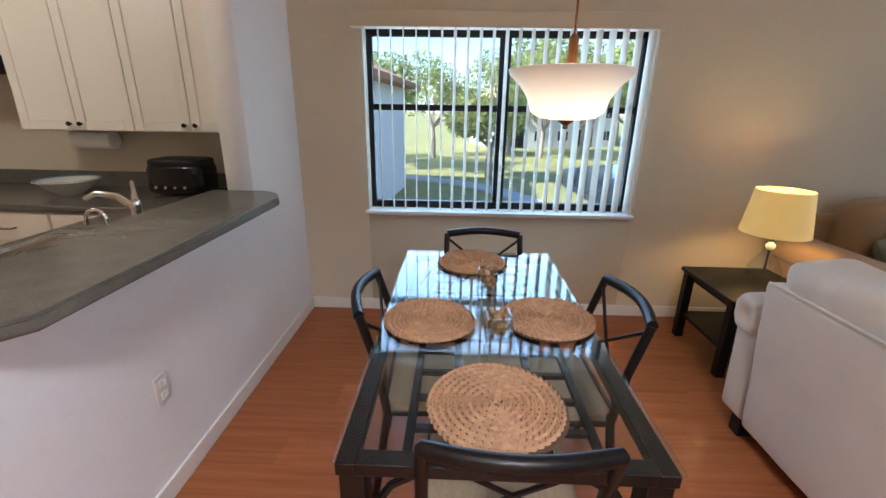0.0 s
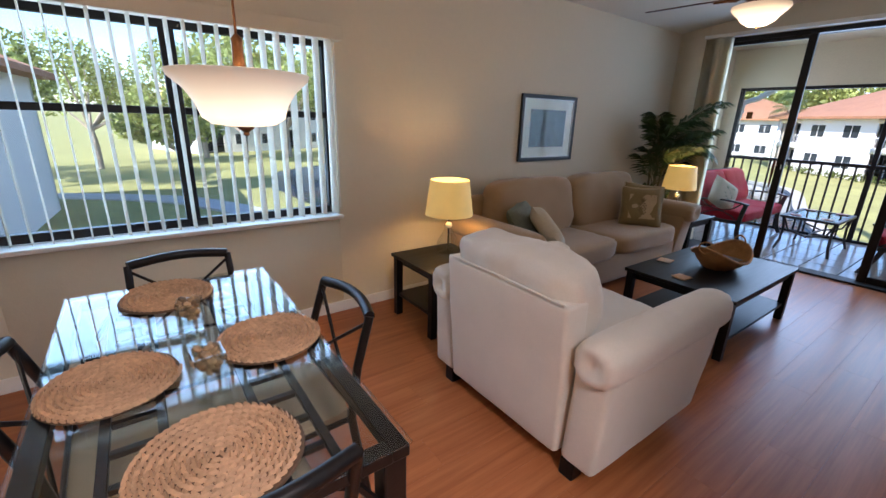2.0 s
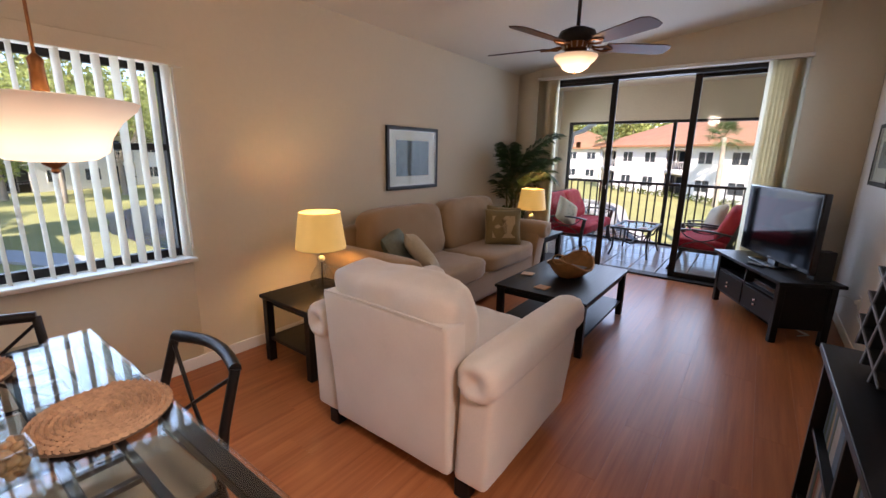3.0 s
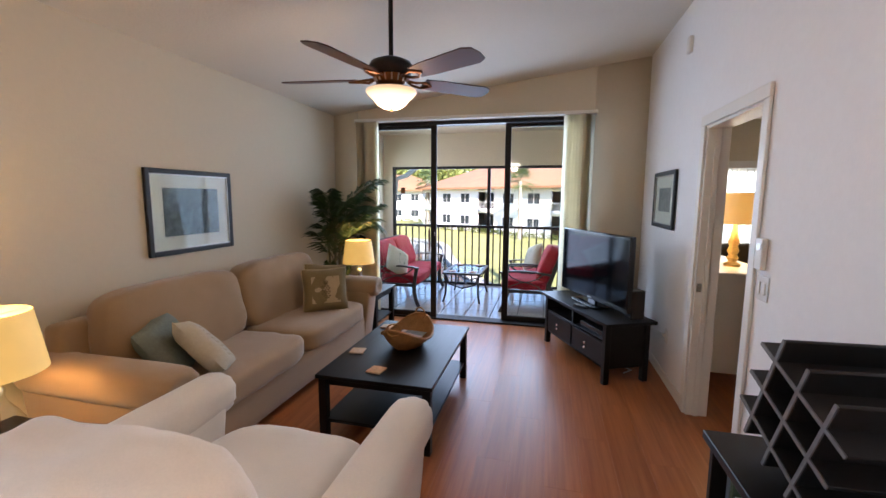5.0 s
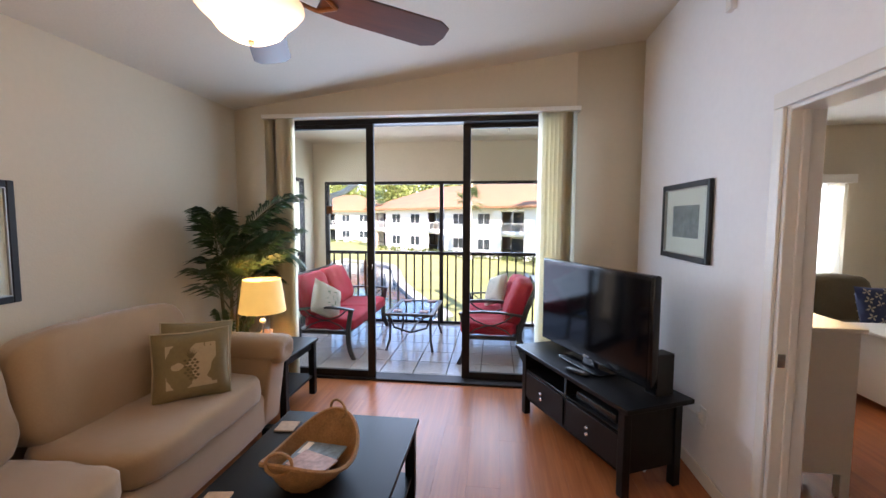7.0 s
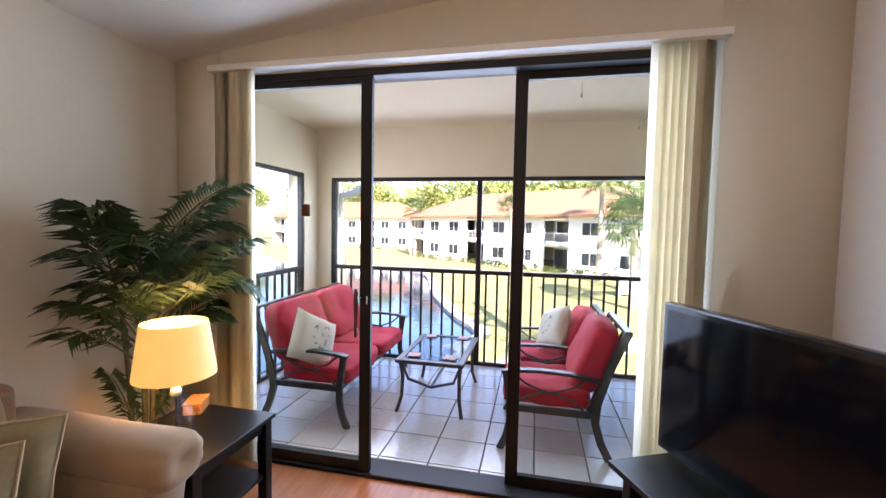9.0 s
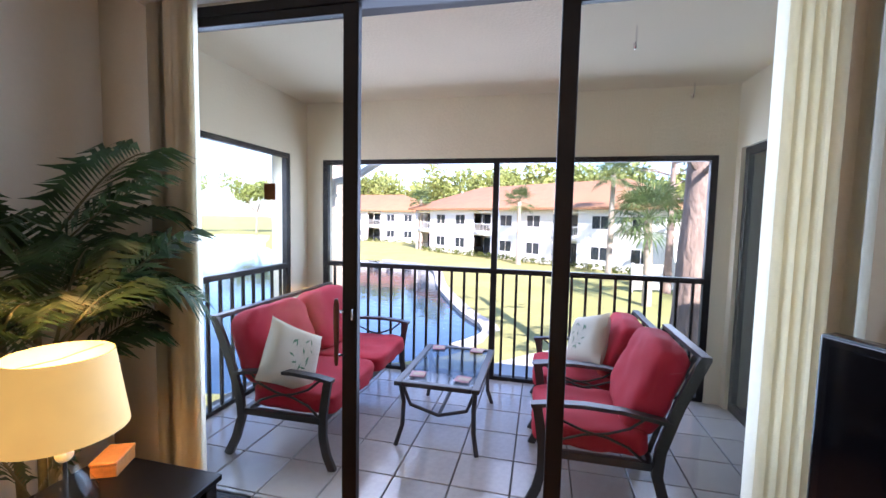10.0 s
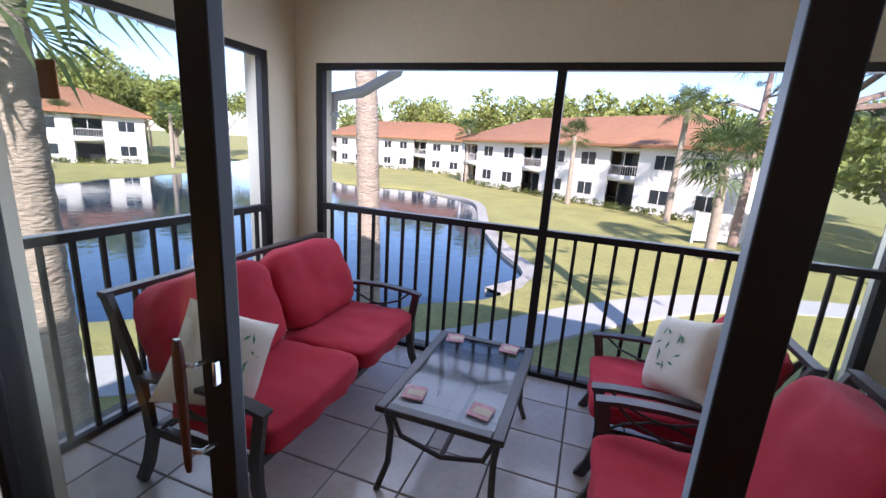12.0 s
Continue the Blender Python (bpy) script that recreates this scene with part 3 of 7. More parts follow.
def dining_table():
    t = thing("dining_table", "dark metal dining table with a glass top", "table", pose(TBL[0], TBL[1], 0))
    hx, hy, zt = 0.37, 0.70, 0.745
    part("glass_top", B((-hx, -hy, zt - 0.010), (hx, hy, zt), 0.003), M_TOPGLASS, t, "clear glass top").visible_shadow = False
    bm = bmesh.new()
    for a, b in [((-hx + 0.005, -hy + 0.005), (-hx + 0.05, hy - 0.005)), ((hx - 0.05, -hy + 0.005), (hx - 0.005, hy - 0.005)),
                 ((-hx + 0.05, -hy + 0.005), (hx - 0.05, -hy + 0.05)), ((-hx + 0.05, hy - 0.05), (hx - 0.05, hy - 0.005))]:
        box(bm, (a[0], a[1], zt - 0.045), (b[0], b[1], zt - 0.012), 0.003)
    part("top_frame", bm, M_IRON, t)
    for sx in (-1, 1):
        for sy in (-1, 1):
            part("leg", B((sx * (hx - 0.04) - 0.03, sy * (hy - 0.04) - 0.03, 0), (sx * (hx - 0.04) + 0.03, sy * (hy - 0.04) + 0.03, zt - 0.045), 0.005), M_IRON, t)
            br = bmesh.new()
            tube(br, [(sx * (hx - 0.07), sy * (hy - 0.04), 0.56), (sx * (hx - 0.12), sy * (hy - 0.045), 0.64), (sx * (hx - 0.20), sy * (hy - 0.04), zt - 0.05)], 0.011, 6)
            part("corner_brace", br, M_IRON, t)
    zb0, zb1 = zt - 0.030, zt - 0.014
    for x in (-0.215, -0.10, 0.10, 0.215):
        part("long_bar", B((x - 0.011, -hy + 0.05, zb0), (x + 0.011, hy - 0.05, zb1), 0.002), M_IRON, t)
    for sx in (-1, 1):
        for k in range(11):
            y = -hy + 0.13 + k * 0.113
            part("cross_slat", B((sx * 0.1575 - 0.0465, y - 0.009, zb0), (sx * 0.1575 + 0.0465, y + 0.009, zb1 - 0.001), 0.002), M_IRON, t)
    return t


dining_table()


def dining_chair(m):
    c = thing("dining_chair", "black iron dining chair with crossed back and rush seat", "chair", m, "chairs round the dining table")
    w, d = 0.205, 0.20
    part("seat", puff((0.41, 0.41, 0.055), 9, 6, (0, 0, 0.435), 0.004, 2), M_RUSH, c, "woven rush seat")
    part("seat_frame", tube(bmesh.new(), [(-w, -d, 0.42), (w, -d, 0.42), (w, d, 0.42), (-w, d, 0.42)], 0.013, 6, True), M_IRON, c)
    for sx in (-1, 1):
        part("front_leg", tube(bmesh.new(), [(sx * w, d, 0.42), (sx * (w + 0.005), d + 0.01, 0.0)], 0.014, 8), M_IRON, c)
        part("back_leg", tube(bmesh.new(), [(sx * w, -d - 0.06, 0.0), (sx * w, -d, 0.42), (sx * w, -d - 0.03, 0.62), (sx * (w - 0.005), -d - 0.085, 0.80)], 0.016, 8), M_IRON, c)
        part("stretcher", tube(bmesh.new(), [(sx * w, d + 0.005, 0.2), (sx * w, -d - 0.03, 0.2)], 0.008, 6), M_IRON, c)
        part("back_cross", tube(bmesh.new(), [(-sx * w, -d - 0.005, 0.47), (0, -d - 0.035, 0.63), (sx * (w - 0.01), -d - 0.075, 0.775)], 0.007, 6), M_IRON, c)
    n = 10
    pts = [(-w + 0.005 + 2 * (w - 0.005) * i / n, -d - 0.085 - 0.04 * math.sin(math.pi * i / n), 0.80 + 0.010 * math.sin(math.pi * i / n)) for i in range(n + 1)]
    part("top_rail", tube(bmesh.new(), pts, 0.019, 8, False, 1.1), M_IRON, c)
    part("lower_rail", tube(bmesh.new(), [(-w, -d - 0.005, 0.47), (w, -d - 0.005, 0.47)], 0.008, 6), M_IRON, c)
    return c


ch = dining_chair(pose(2.44, 3.60, 0, 0, 0, 0))
copy_thing(ch, pose(2.456, 4.585, 0, 0, 0, 180))
copy_thing(ch, pose(2.265, 4.08, 0, 0, 0, -88))
copy_thing(ch, pose(2.645, 4.05, 0, 0, 0, 92))


def placemat(m, seed):
    """A coiled braid: lozenge strands laid along a spiral."""
    t = thing("placemat", "round woven seagrass placemat on the glass table", "placemat", m, "placemats")
    R = 0.185
    bm = bmesh.new()
    rr = random.Random(seed)
    r, a = 0.010, 0.0
    while r < R - 0.004:
        w = 0.0195
        step = 0.0205
        p = Vector((r * math.cos(a), r * math.sin(a), 0.009))
        tang = Vector((-math.sin(a), math.cos(a), 0))
        rad = Vector((math.cos(a), math.sin(a), 0))
        for s in (-1, 1):
            dirn = (tang + rad * 0.42 * s).normalized()
            side = Vector((-dirn.y, dirn.x, 0))
            c0 = p + rad * s * w * 0.27
            L, W, H = 0.0150, 0.0058, 0.0095 + rr.uniform(-0.0010, 0.0010)
            lowv = [bm.verts.new(c0 + dirn * L * u + side * W * k) for u, k in ((1, 0), (0.55, 0.85), (-0.55, 0.85), (-1, 0), (-0.55, -0.85), (0.55, -0.85))]
            hi_v = [bm.verts.new(c0 + dirn * L * u + Vector((0, 0, H))) for u in (0.45, -0.45)]
            for q in ((0, 1), (5, 0)):
                bm.faces.new((lowv[q[0]], lowv[q[1]], hi_v[0]))
            bm.faces.new((lowv[1], lowv[2], hi_v[1], hi_v[0]))
            bm.faces.new((lowv[2], lowv[3], hi_v[1]))
            bm.faces.new((lowv[3], lowv[4], hi_v[1]))
            bm.faces.new((lowv[4], lowv[5], hi_v[0], hi_v[1]))
        a += step / max(r, 0.012)
        r += w * 1.0 * (step / max(r, 0.012)) / (2 * math.pi)
    braid = part("braid", bm, M_WICKER, t)
    braid["kind"] = "stuff"
    # backing disc, its dark colour painting shade into the gaps of the braid
    part("backing", lathe(bmesh.new(), [(R - 0.004, 0.0), (R, 0.004), (R - 0.003, 0.0095), (0.01, 0.0095)], 48), M_BRAIDGAP, t)
    return t


pm = placemat(pose(2.413, 3.515, 0.746) @ Matrix.Diagonal((0.94, 0.94, 1, 1)), 3)
copy_thing(pm, pose(2.215, 3.957, 0.746, 0, 0, 80) @ Matrix.Diagonal((0.92, 0.92, 1, 1)))
copy_thing(pm, pose(2.63, 3.99, 0.746, 0, 0, 150) @ Matrix.Diagonal((0.94, 0.94, 1, 1)))
copy_thing(pm, pose(2.38, 4.545, 0.746, 0, 0, 220) @ Matrix.Diagonal((0.94, 0.94, 1, 1)))


def votive(m):
    t = thing("candle_holder", "square glass candle holder filled with shells", "candle holder", m, "candle holders")
    bm = bmesh.new()
    s, h = 0.038, 0.118
    box(bm, (-s, -s, 0), (s, s, 0.05), 0.003)
    for a, b in [((-s, -s), (-s + 0.004, s)), ((s - 0.004, -s), (s, s)), ((-s + 0.004, -s), (s - 0.004, -s + 0.004)), ((-s + 0.004, s - 0.004), (s - 0.004, s))]:
        box(bm, (a[0], a[1], 0.05), (b[0], b[1], h))
    part("glass_cup", bm, M_CUPGLASS, t, "thick clear glass cup")
    rr = random.Random(8)
    M_SHELL = mat("shells", (0.34, 0.21, 0.10), 0.6, var=0.4, scale=30, objvar=0.5)
    for i in range(30):
        part("shell", puff((rr.uniform(0.020, 0.030), rr.uniform(0.018, 0.026), rr.uniform(0.012, 0.020)), 2.2, 2, (0, 0, 0), 0.003, i,
                           pose(rr.uniform(-0.021, 0.021), rr.uniform(-0.021, 0.021), 0.062 + 0.062 * i / 30, rr.uniform(-40, 40), rr.uniform(-40, 40), rr.uniform(0, 180))), M_SHELL, t)
    return t


v1 = votive(pose(2.436, 3.79, 0.746, 0, 0, 4))
copy_thing(v1, pose(2.43, 4.16, 0.746, 0, 0, -8))


def pendant(m):
    t = thing("pendant_lamp", "lit alabaster glass bowl pendant on a copper stem", "pendant lamp", m)
    bowl = [(0.05, 0.032), (0.095, 0.038), (0.125, 0.058), (0.138, 0.10), (0.165, 0.142), (0.205, 0.178), (0.212, 0.196), (0.204, 0.198), (0.172, 0.16), (0.13, 0.11), (0.115, 0.066), (0.05, 0.042)]
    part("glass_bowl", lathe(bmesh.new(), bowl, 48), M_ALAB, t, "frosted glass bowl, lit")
    part("finial", lathe(bmesh.new(), [(0.004, 0.0), (0.011, 0.006), (0.008, 0.014), (0.026, 0.026), (0.028, 0.036), (0.02, 0.042)], 20), M_COPPER, t)
    part("stem", lathe(bmesh.new(), [(0.012, 0.042), (0.012, 0.19), (0.020, 0.20), (0.016, 0.28), (0.018, 0.295), (0.006, 0.31)], 20), M_COPPER, t, "copper turned stem")
    part("cord", tube(bmesh.new(), [(0, 0, 0.31), (0.002, 0, 0.9), (0, 0, (ceil_z(4.058) - 1.395) / 0.90)], 0.004, 6), M_COPPER, t)
    return t


PEND = (2.643, 4.058, 1.383)
pendant(pose(PEND[0], PEND[1], PEND[2] + 0.012) @ Matrix.Diagonal((0.905, 0.905, 0.90, 1)))
lamp("pendant_bulb", "POINT", Matrix.Translation((PEND[0], PEND[1], PEND[2] + 0.25)), 1.4, WARM, 0.06)

# ---------------------------------------------------------------- kitchen
def cupboard(m, w, h, d, doors, label, knob_low=True, name="wall_cabinet"):
    c = thing(name, label, "cabinet", m, "white kitchen cabinets")
    part("body", B((0, 0, 0), (w, d - 0.02, h), 0.002), M_CAB, c)
    dw = w / doors
    for i in range(doors):
        rails = []
        x0, x1 = i * dw + 0.003, (i + 1) * dw - 0.003
        y0, y1 = d - 0.019, d
        for a, b in [((x0, 0.003), (x0 + 0.055, h - 0.003)), ((x1 - 0.055, 0.003), (x1, h - 0.003)), ((x0 + 0.055, 0.003), (x1 - 0.055, 0.058)), ((x0 + 0.055, h - 0.058), (x1 - 0.055, h - 0.003))]:
            rails.append(B((a[0], y0, a[1]), (b[0], y1, b[1]), 0.004))
        do = part("door", B((x0 + 0.055, y0, 0.058), (x1 - 0.055, y1 - 0.009, h - 0.058)), M_CAB, c)
        for rail in rails:
            part("door_rail", rail, M_CAB, do)
        kx = x1 - 0.03 if i % 2 == 0 else x0 + 0.03
        part("knob", lathe(bmesh.new(), [(0.006, 0), (0.006, 0.012), (0.014, 0.02), (0.011, 0.028)], 12, (0, 0, 0)), M_IRON, do, "", pose(kx, d + 0.0, 0.04 if knob_low else h - 0.06, -90, 0, 0))
    return c


cupboard(pose(1.06, WIN_Y - 0.003, 1.30, 0, 0, 180), 1.40, 0.88, 0.34, 4, "white panelled kitchen wall cabinet")
cupboard(pose(-0.345, WIN_Y - 0.003, 1.72, 0, 0, 180), 0.76, 0.47, 0.35, 2, "short white cabinet over the range hood")
hd = thing("range_hood", "dark range hood under the short cabinet", "range hood", pose(-0.725, 5.30, 1.63))
part("canopy", B((-0.37, -0.20, 0.0), (0.37, 0.22, 0.085), 0.01), M_DARK, hd)
part("front_lip", B((-0.37, -0.215, 0.0), (0.37, -0.201, 0.03), 0.003), M_CHROME, hd)
bmk = B((-2.05, 4.88, 0.10), (1.07, WIN_Y - 0.003, 0.87), 0.003)
bc = thing("base_cabinet", "white kitchen base cabinet under a dark worktop", "cabinet")
part("body", bmk, M_CAB, bc)
for x in (-0.5, 0.0, 0.5):
    part("drawer", B((x + 0.01, 4.862, 0.70), (x + 0.49, 4.879, 0.86), 0.004), M_CAB, bc)
    part("handle", tube(bmesh.new(), [(x + 0.2, 4.86, 0.78), (x + 0.21, 4.84, 0.775), (x + 0.29, 4.84, 0.775), (x + 0.30, 4.86, 0.78)], 0.005, 6), M_COPPER, bc)
part("plinth", B((-2.05, 4.94, 0), (1.07, WIN_Y - 0.003, 0.10)), M_DARK, bc)
bm = bmesh.new()
box(bm, (-2.07, 4.85, 0.872), (1.075, WIN_Y - 0.003, 0.91), 0.008)
box(bm, (-2.07, WIN_Y - 0.02, 0.912), (1.075, WIN_Y - 0.003, 1.01), 0.003)
solid("worktop", bm, M_COUNTER, "dark laminate kitchen worktop with upstand", "worktop")
sb = thing("base_cabinet", "white sink cabinet behind the half wall", "cabinet")
part("body", B((0.50, 3.08, 0.0), (1.075, 4.84, 0.86), 0.003), M_CAB, sb)
solid("worktop", B((0.47, 3.06, 0.872), (1.078, 4.845, 0.91), 0.006), M_COUNTER, "dark laminate worktop round the sink", "worktop")
sk = thing("sink", "stainless steel sink set in the worktop", "sink")
bm = bmesh.new()
for a, b in [((0.54, 3.58), (0.57, 4.38)), ((0.95, 3.58), (1.0, 4.38)), ((0.57, 3.58), (0.95, 3.61)), ((0.57, 4.35), (0.95, 4.38)), ((0.57, 3.96), (0.95, 3.99))]:
    box(bm, (a[0], a[1], 0.911), (b[0], b[1], 0.918), 0.002)
box(bm, (0.57, 3.61, 0.9105), (0.95, 4.35, 0.9115))
part("basin_rim", bm, M_CHROME, sk)
fa = thing("faucet", "chrome kitchen faucet with raised lever", "faucet", pose(0.86, 4.444, 0.911))
part("body", lathe(bmesh.new(), [(0.03, 0), (0.03, 0.01), (0.022, 0.02), (0.024, 0.10), (0.02, 0.13)], 20), M_CHROME, fa)
part("spout", tube(bmesh.new(), [(0, 0, 0.09), (-0.08, 0, 0.15), (-0.16, -0.01, 0.165), (-0.21, -0.02, 0.14)], [0.018, 0.015, 0.013, 0.013], 10), M_CHROME, fa)
part("lever", tube(bmesh.new(), [(0, 0, 0.13), (-0.03, 0.04, 0.165), (-0.07, 0.09, 0.20)], [0.016, 0.011, 0.009], 8), M_CHROME, fa)
fs = thing("water_filter_tap", "small chrome filter tap beside the sink", "tap", pose(0.88, 4.25, 0.911))
part("spout", tube(bmesh.new(), [(0, 0, 0), (0, 0, 0.09)] + [(-0.045 + 0.045 * math.cos(a), 0, 0.09 + 0.045 * math.sin(a)) for a in (0.5, 1.0, 1.57, 2.1, 2.7, 3.1)] + [(-0.09, 0, 0.07)], 0.008, 8), M_CHROME, fs)
tb = thing("toaster_oven", "black countertop toaster oven", "toaster", pose(0.55, 5.28, 0.911))
part("body", puff((0.34, 0.25, 0.19), 8, 6, (0, 0, 0.105)), M_TV, tb)
part("lid", puff((0.33, 0.24, 0.05), 6, 5, (0, 0, 0.205)), M_DARK, tb)
for x in (-0.10, -0.04, 0.02, 0.08):
    part("knob", lathe(bmesh.new(), [(0.011, 0), (0.011, 0.012), (0.008, 0.016)], 10), M_CHROME, tb, "", pose(x, -0.124, 0.06, 90, 0, 0))
bw = thing("bowl", "white ceramic bowl with a painted rim", "bowl", pose(-0.13, 5.18, 0.911))
part("shell", lathe(bmesh.new(), [(0.06, 0), (0.065, 0.008), (0.11, 0.04), (0.155, 0.085), (0.17, 0.09), (0.168, 0.096), (0.148, 0.09), (0.10, 0.05), (0.02, 0.014)], 32), M_WHITE, bw)
part("rim_band", lathe(bmesh.new(), [(0.150, 0.0905), (0.169, 0.0962), (0.166, 0.0985), (0.150, 0.093)], 32, cap=False), mat("rim_blue", (0.10, 0.25, 0.40), 0.4, var=0.5, scale=30), bw, "blue and ochre painted band")
pt = thing("paper_towel_holder", "paper towel roll under the wall cabinet", "paper towel", pose(-0.05, 5.36, 1.235))
part("roll", tube(bmesh.new(), [(-0.13, 0, 0), (0.13, 0, 0)], 0.055, 20), M_WHITE, pt)
for sx in (-1, 1):
    part("bracket", B((sx * 0.14 - 0.006, -0.015, -0.02), (sx * 0.14 + 0.006, 0.015, 0.074), 0.003), M_WHITE, pt)
fr = thing("refrigerator", "white kitchen refrigerator beside the worktop", "refrigerator")
part("body", B((-2.05, 4.05, 0.02), (-1.38, 4.82, 1.72), 0.012), M_WHITE, fr)
part("door", B((-1.37, 4.05, 0.05), (-1.32, 4.82, 1.70), 0.015), M_WHITE, fr)
# unseen entry ceiling light, added as fill for the half wall and armchair
el = thing("ceiling_light", "added unseen entry ceiling light behind the dining table, lit", "ceiling light", pose(2.5, 1.15, ceil_z(1.15) - 0.075))
part("diffuser", puff((0.5, 0.5, 0.13), 3.5, 6), M_BULB, el)
part("ceiling_plate", lathe(bmesh.new(), [(0.12, 0.0), (0.12, 0.10)], 20), M_WHITE, el)
lamp("entry_bulb", "AREA", look((2.5, 1.15, ceil_z(1.15) - 0.16), (2.4, 1.5, 0)), 29, (1.0, 0.93, 0.84), 0.45, None, radians(118))
# kitchen ceiling light
kl = thing("ceiling_light", "flush kitchen ceiling light, lit", "ceiling light", pose(-0.3, 3.9, ceil_z(3.9) - 0.075))
part("diffuser", puff((0.5, 0.5, 0.13), 3.5, 6), M_BULB, kl)
part("ceiling_plate", lathe(bmesh.new(), [(0.12, 0.0), (0.12, 0.10)], 20), M_WHITE, kl)
lamp("kitchen_bulb", "POINT", Matrix.Translation((-0.3, 3.9, ceil_z(3.9) - 0.25)), 10, (1.0, 0.86, 0.60), 0.15)
# outlet on the half wall
def outlet(m, label="white wall outlet with cover plate", two=True):
    o = thing("outlet", label, "outlet", m)
    part("plate", B((-0.036, 0, -0.058), (0.036, 0.006, 0.058), 0.003), M_WHITE, o)
    for z in (-0.024, 0.024):
        part("socket", B((-0.015, 0.0055, z - 0.014), (0.015, 0.008, z + 0.014), 0.004), M_TRIM, o)
    return o


outlet(pose(1.221, 3.92, 0.45, 0, 0, -90))
outlet(pose(6.75, RIGHT_Y + 0.0005, 0.385))


# ---------------------------------------------------------------- living room
def lack_table(name, label, m, w, d, h, shelf):
    t = thing(name, label, "table", m)
    part("tabletop", B((-w / 2, -d / 2, h - 0.025), (w / 2, d / 2, h), 0.004), M_BLACK, t)
    part("apron", B((-w / 2 + 0.06, -d / 2 + 0.035, h - 0.085), (w / 2 - 0.06, d / 2 - 0.035, h - 0.026), 0.002), M_BLACK, t)
    for sx in (-1, 1):
        for sy in (-1, 1):
            x, y = sx * (w / 2 - 0.04), sy * (d / 2 - 0.04)
            part("leg", B((x - 0.026, y - 0.026, 0), (x + 0.026, y + 0.026, h - 0.026), 0.004), M_BLACK, t)
    part("shelf", B((-w / 2 + 0.03, -d / 2 + 0.03, shelf - 0.012), (w / 2 - 0.03, d / 2 - 0.03, shelf + 0.010), 0.003), M_BLACK, t)
    return t


lack_table("end_table", "black-brown wooden end table with lower shelf beside the sofa", pose(4.085, 5.02, 0), 0.55, 0.55, 0.49, 0.17)
lack_table("end_table", "black-brown wooden end table by the sliding door", pose(7.375, 4.89, 0), 0.57, 0.55, 0.485, 0.16)
lack_table("coffee_table", "black-brown wooden coffee table with lower shelf", pose(5.826, 3.87, 0), 1.19, 0.75, 0.435, 0.13)


def table_lamp(m):
    t = thing("table_lamp", "lit table lamp with glass gourd base and cream shade", "lamp", m, "table lamps")
    g = [(0.05, 0.0), (0.075, 0.005), (0.088, 0.04), (0.085, 0.08), (0.06, 0.13), (0.035, 0.17), (0.028, 0.20), (0.034, 0.22), (0.026, 0.24), (0.012, 0.25)]
    part("glass_base", lathe(bmesh.new(), g, 28), glass_mat("lamp_glass", (0.93, 0.95, 0.93), clear=0.05), t, "clear glass gourd base").visible_shadow = False
    part("stem", lathe(bmesh.new(), [(0.007, 0.006), (0.007, 0.30), (0.013, 0.31), (0.013, 0.36)], 12), M_CHROME, t)
    part("fitting_ball", puff((0.05, 0.05, 0.05), 2, 4, (0, 0, 0.215)), M_WHITE, t)
    sh = bmesh.new()
    lathe(sh, [(0.178, 0.297), (0.143, 0.553), (0.1405, 0.553), (0.1755, 0.297)], 40, cap=False)
    part("shade", sh, M_SHADE, t, "cream fabric shade, lit")
    part("harp", tube(bmesh.new(), [(-0.141, 0, 0.543), (0, 0, 0.533), (0.141, 0, 0.543)], 0.0025, 6), M_CHROME, t)
    return t


table_lamp(pose(4.19, 5.09, 0.49))
table_lamp(pose(7.33, 4.93, 0.485))
lamp("lamp_bulb", "POINT", Matrix.Translation((4.19, 5.09, 0.91)), 2.6, WARM, 0.05)
lamp("lamp_bulb", "POINT", Matrix.Translation((7.33, 4.93, 0.91)), 2.7, WARM, 0.05)


def arm_panel(length, h, w, flare=0.03, rake=0.12):
    """The upholstered side of an arm along y from 0, leaning out to +x and raked at the front."""
    bm = box(bmesh.new(), (-w / 2, 0.02, 0.085), (w / 2, length - 0.02, h - 0.075), 0.028, 3)
    bmesh.ops.subdivide_edges(bm, edges=[e for e in bm.edges if e.calc_length() > 0.3], cuts=6, use_grid_fill=True)
    for v in bm.verts:
        f = (v.co.z - 0.085) / (h - 0.085)
        v.co.x += flare * f + 0.004 * noise.noise(v.co * 6)
        if v.co.y > length * 0.5:
            v.co.y -= rake * (1 - f) * (v.co.y / length - 0.5) * 2
    return bm


